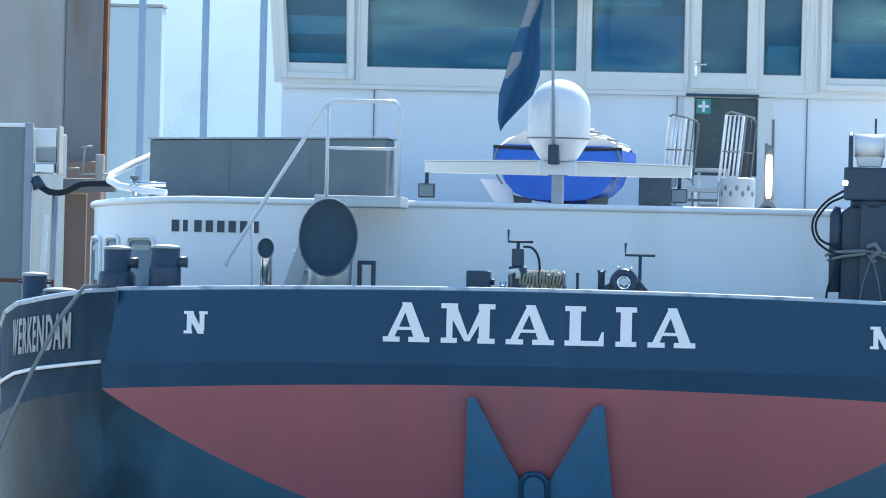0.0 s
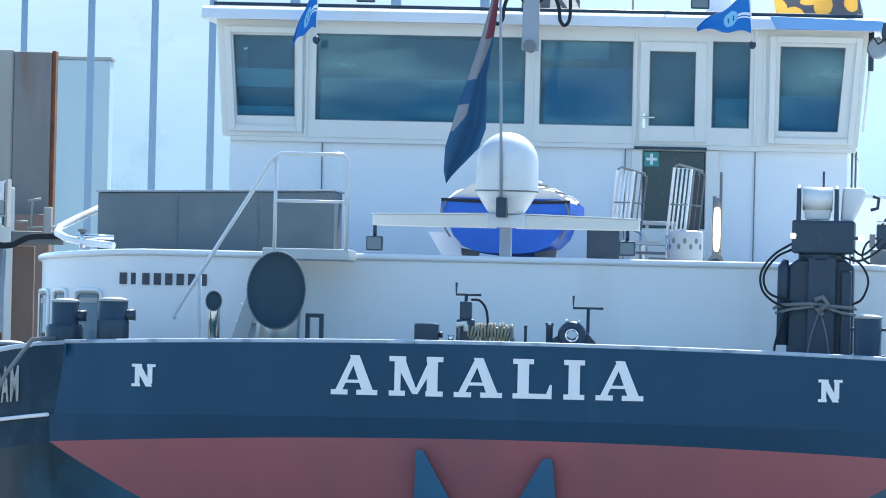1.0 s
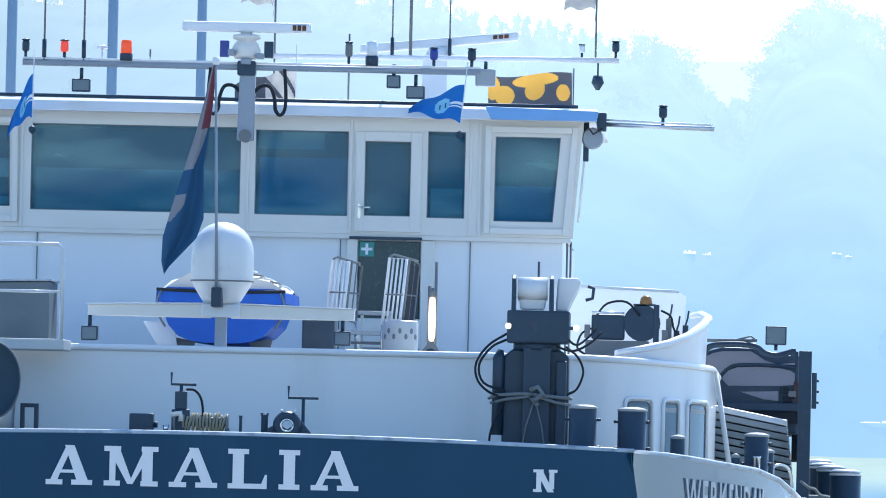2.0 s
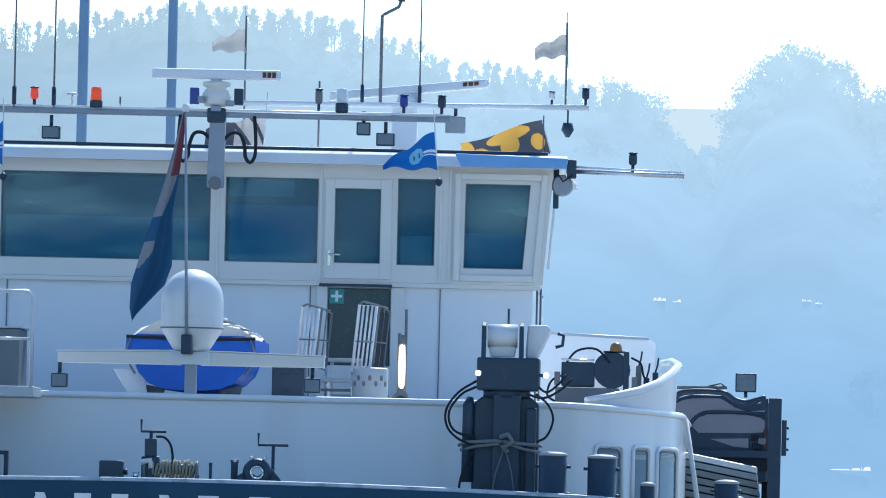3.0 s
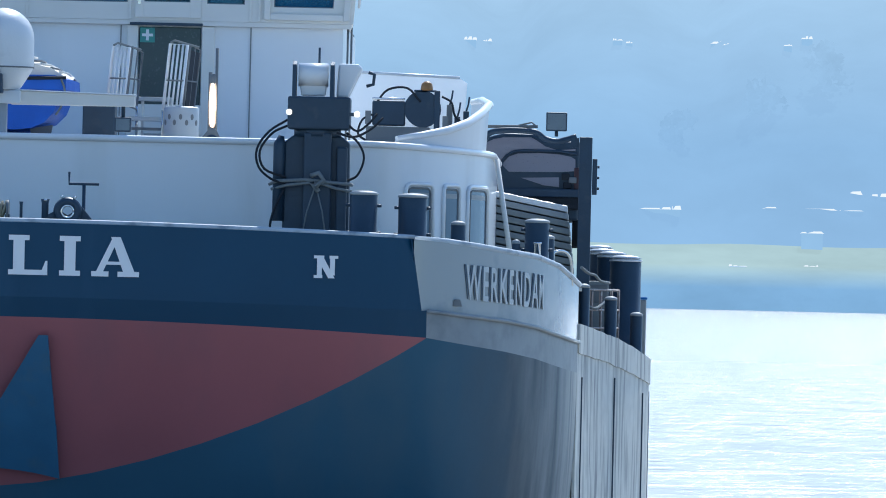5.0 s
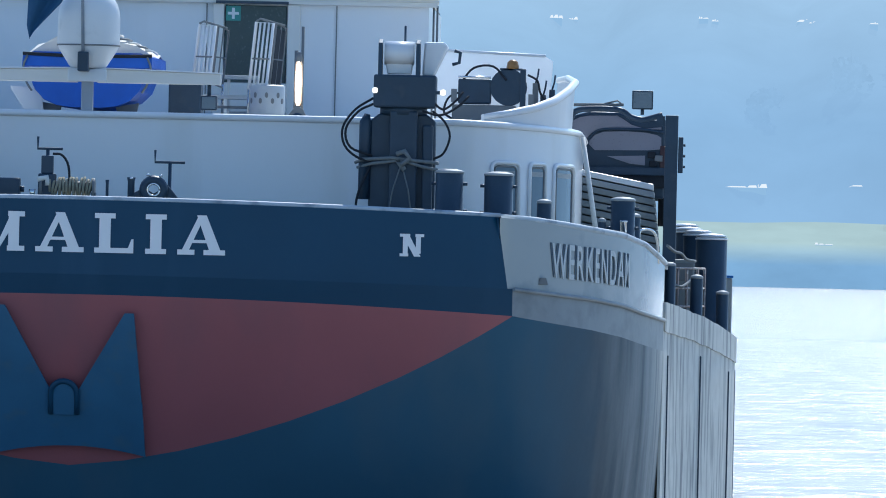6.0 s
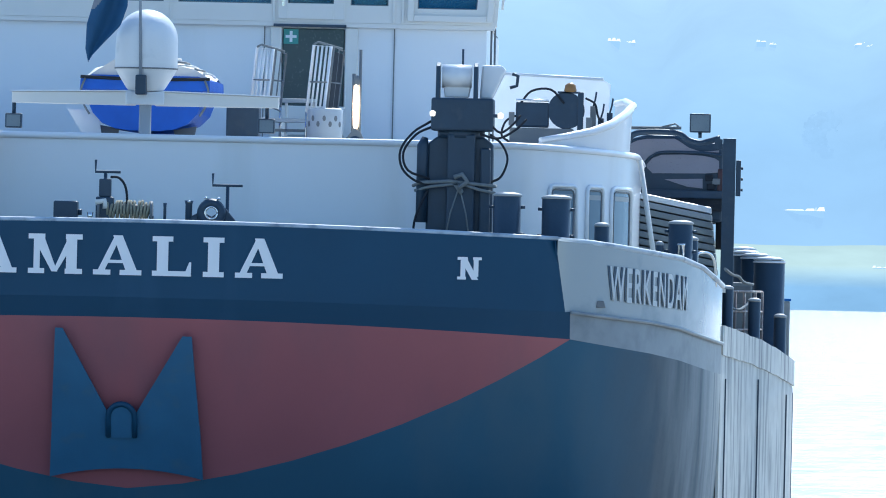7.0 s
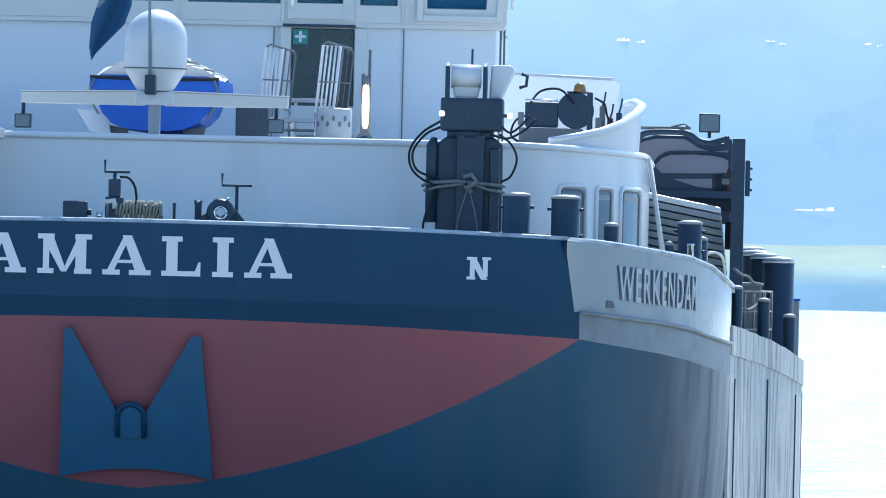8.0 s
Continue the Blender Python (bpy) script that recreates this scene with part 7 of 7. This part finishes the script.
def build_port_side():
    c = thing("cabin_container", "grey-white steel cabin box on a pontoon", "container", "", (-8.05, 20.0, 2.6))
    bm = bmesh.new()
    box(bm, -1.6, 0.4, 0, 4, 0, 2.68, 0.03)
    part("body", bm, SLATE_BOX, c)
    bm = bmesh.new()
    box(bm, -1.6, 0.42, -0.03, 0.02, 2.66, 2.71, 0.008)
    part("top_rail", bm, WHITE, c)
    bm = bmesh.new()
    box(bm, 0.36, 0.46, -0.05, 0.03, 0, 2.72, 0.008)
    part("corner_post", bm, YARD, c)
    for lo, hi, m in ((2.43, 2.66, WHITE), (2.25, 2.415, SHADE_WHITE)):
        bm = bmesh.new()
        box(bm, 0.48, 0.73, 0.1, 0.5, lo, hi, 0.006)
        part("cabinet_drawer", bm, m, c)
    bm = bmesh.new()
    box(bm, 0.74, 0.77, 0.1, 0.5, 2.1, 2.69, 0.004)
    part("cabinet_side", bm, CONCRETE, c)
    bm = bmesh.new()
    box(bm, 0.47, 0.72, 0.0, 0.4, 2.1, 2.235, 0.02)
    part("tray", bm, ALU, c)
    bm = bmesh.new()
    tube(bm, smooth([(0.47, -0.05, 2.02), (0.55, -0.06, 1.96), (0.68, -0.06, 1.88), (0.85, -0.06, 1.88), (1.0, -0.06, 1.95), (1.12, -0.05, 1.99), (1.5, -0.02, 2.0)]), 0.04, 10)
    part("hose", bm, RUBBER, c)
    bm = bmesh.new()
    tube(bm, [(0.5, -0.05, 2.06), (0.56, -0.06, 1.92)], [0.05, 0.085], 12)
    part("coupling", bm, BLACK, c)
    bm = bmesh.new()
    prism(bm, [(0.5, 0), (0.58, 0), (0.66, 1.6), (0.6, 1.6)], "y", 0.1, 0.14)
    part("leaning_board", bm, WHITE, c)
    bm = bmesh.new()
    tube(bm, [(0.7, 0.2, 0), (0.72, 0.2, 1.85)], 0.04, 8)
    part("pipe", bm, YARD, c)
    bm = bmesh.new()
    box(bm, 0.79, 1.06, 0.6, 0.7, 0, 1.88, 0.01)
    part("side_panel", bm, BROWN, c)
    for pts in ([(1.04, 0.3, 2.1), (1.06, 0.3, 2.44)], [(1.0, 0.3, 2.43), (1.16, 0.3, 2.46)], [(1.0, 0.3, 2.1), (1.45, 0.3, 2.12)], [(0.85, 0.3, 2.17), (1.0, 0.3, 2.18)]):
        bm = bmesh.new()
        tube(bm, pts, 0.014, 6)
        part("pipe_bracket", bm, SHADE_WHITE, c)
    bm = bmesh.new()
    box(bm, 1.2, 1.3, 0.25, 0.4, 2.0, 2.36, 0.02)
    part("lamp_box", bm, CONCRETE, c)
    bm = bmesh.new()
    box(bm, 0.8, 1.45, 0.3, 0.5, 1.9, 2.06, 0.02)
    part("beam", bm, GREY, c)
    p = thing("pontoon", "dark grey steel pontoon beside the ship", "pontoon", "", (-8.4, 19.0, -0.5))
    bm = bmesh.new()
    box(bm, -3.0, 1.4, 0, 8, 0, 3.1, 0.05)
    part("hull", bm, NAVY_LOW, p)
    bm = bmesh.new()
    for x in (-2.9, -1.6, -0.3, 1.2):
        tube(bm, [(x, 0.1, 3.1), (x, 0.1, 3.9)], 0.02, 6)
    tube(bm, [(-2.9, 0.1, 3.9), (1.2, 0.1, 3.88)], 0.025, 6)
    part("railing", bm, RUST, p)
    d = thing("steel_dolphin", "tall weathered grey steel dolphin with a rusty edge", "dolphin", "", (-9.2, 40.0, 0))
    bm = bmesh.new()
    box(bm, -6, -0.42, 0, 0.7, -1, 7.63, 0.04)
    part("wall", bm, CONCRETE, d)
    bm = bmesh.new()
    box(bm, -0.418, 0.12, -0.05, 0.5, -1, 7.6, 0.02)
    part("edge_beam", bm, material("dark_weathered_steel", (0.22, 0.21, 0.21), 0.8, vary=0.25, scale=1.2, spots=((0.2, 0.13, 0.1), 0.55, 0.75), streak=1), d)
    bm = bmesh.new()
    box(bm, 0.121, 0.18, 0, 0.3, -1, 7.62, 0.01)
    part("rust_strip", bm, RUST, d, "thin rusty edge strip")
    bm = bmesh.new()
    box(bm, -0.6, 0.2, -0.6, -0.06, -1, 5.25, 0.04)
    part("fender_timber", bm, BROWN, d, "rust-brown fender below")
    l = thing("mooring_line", "slack grey mooring line down from the bulwark", "rope", "", (-4.62, 0.42, 3.22))
    bm = bmesh.new()
    tube(bm, [(0.25, 0.2, 0.02), (0, 0, 0), (-0.25, -0.05, -0.35), (-0.5, -0.05, -0.85), (-0.72, 0.0, -1.35), (-1.0, 0.1, -2.1), (-1.3, 0.2, -3.2)], 0.022, 8)
    part("line", bm, ROPE, l)


build_port_side()


# ---- far houses and boat sheds on the other bank ----
def build_far_houses():
    rng = random.Random(21)
    for x, dy, z, w, h, lab in ((-17.2, 0, 50.2, 2.2, 1.0, "house"), (-14.2, 0, 50.2, 2.0, 0.9, "house"), (11.0, 0, 50, 1.7, 0.8, "house"), (13.2, 0, 49.6, 1.2, 0.6, "house"), (29.8, 0, 50.1, 2.0, 0.8, "house"), (31.6, 0, 49.8, 1.2, 0.5, "house"), (43, 0, 49.6, 1.5, 0.6, "house"), (46.7, 0, 51, 2.0, 0.9, "house"), (28, 0, 78, 1.8, 0.6, "house"),
                             (19.3, 50, 17.6, 7.0, 1.0, "shed"), (47, 50, 18.2, 17, 0.6, "shed"), (58, 55, 20.4, 10, 1.6, "shed"), (46.5, 38, 13.9, 3.8, 0.6, "shed"), (33, 20, 7.6, 3.0, 0.6, "boat"), (46, 22, 7.9, 2.4, 0.5, "boat")):
        if lab == "house":
            dy = 38 + 240 * ((z - 12) / (ridge(x) - 15)) ** 1.25
        f = thing({"house": "far_house", "shed": "boat_shed", "boat": "moored_boat"}[lab], {"house": "far white house with a sun-bright roof on the hillside", "shed": "long low white shed on the far shore", "boat": "small white boat at the far shore"}[lab], lab, "buildings on the far bank" if lab != "boat" else "far boats", (x, BANK + dy, z))
        bm = bmesh.new()
        box(bm, -w / 2, w / 2, 0, 4, -4, h * 0.3)
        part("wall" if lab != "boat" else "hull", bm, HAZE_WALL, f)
        bm = bmesh.new()
        cuts = [-0.55] + sorted(rng.uniform(-0.4, 0.45) for _ in range(2 if w < 4 else 4)) + [0.55]
        for c0, c1 in zip(cuts, cuts[1:]):
            top, tip = h * rng.uniform(0.5, 1.05), rng.uniform(0.15, 0.45)
            c1 -= 0.03 * rng.random()
            prism(bm, [(w * c0, h * 0.3), (w * c1, h * 0.3), (w * (c0 + (c1 - c0) * (1 - tip * 0.4)), top), (w * (c0 + (c1 - c0) * tip), top * 0.95)], "y", -0.3, 4.3)
        part("roof" if lab != "boat" else "deckhouse", bm, HAZE_ROOF, f)


build_far_houses()


def motions():
    """The flags stir a little in the wind; all else lies still."""
    sway = [(0.0, 0.3), (1.0, -0.2), (1.5, -0.1), (2.2, 0.5), (3.0, 0.0), (3.5, -0.8), (4.2, -0.3), (5.2, 0.4), (6.0, 0.2), (7.0, 0.4), (7.5, -0.2), (8.0, -1.0)]
    walk(FLAGS["ensign"], [(t, pose(*STAFF_TOP, 0, -a * 1.3, a * 4)) for t, a in sway])
    dip = [(0.0, 15), (0.6, 11), (1.0, 12), (1.5, 15), (1.75, 8), (2.0, 2), (2.2, 5), (2.7, 13), (3.3, 18), (3.5, 19), (4.0, 23), (4.6, 16), (5.4, 9), (6.2, 15), (7.1, 10), (8.0, 16)]
    walk(FLAGS["yellow"], [(t, pose(*FLAGS["yellow"].location, 0, -a, 3 * math.sin(2.1 * t))) for t, a in dip])
    for key, k in (("blue", 9), ("port", 4), ("burgee1", 8), ("burgee2", 8), ("low_white", 7)):
        at = FLAGS[key].location.copy()
        rows = []
        for i in range(17):
            t = i * 0.5
            rows.append((t, pose(*at, 0, k * 0.6 * math.sin(2.7 * t + k), k * math.sin(3.3 * t + 2 * k))))
        walk(FLAGS[key], rows)


motions()
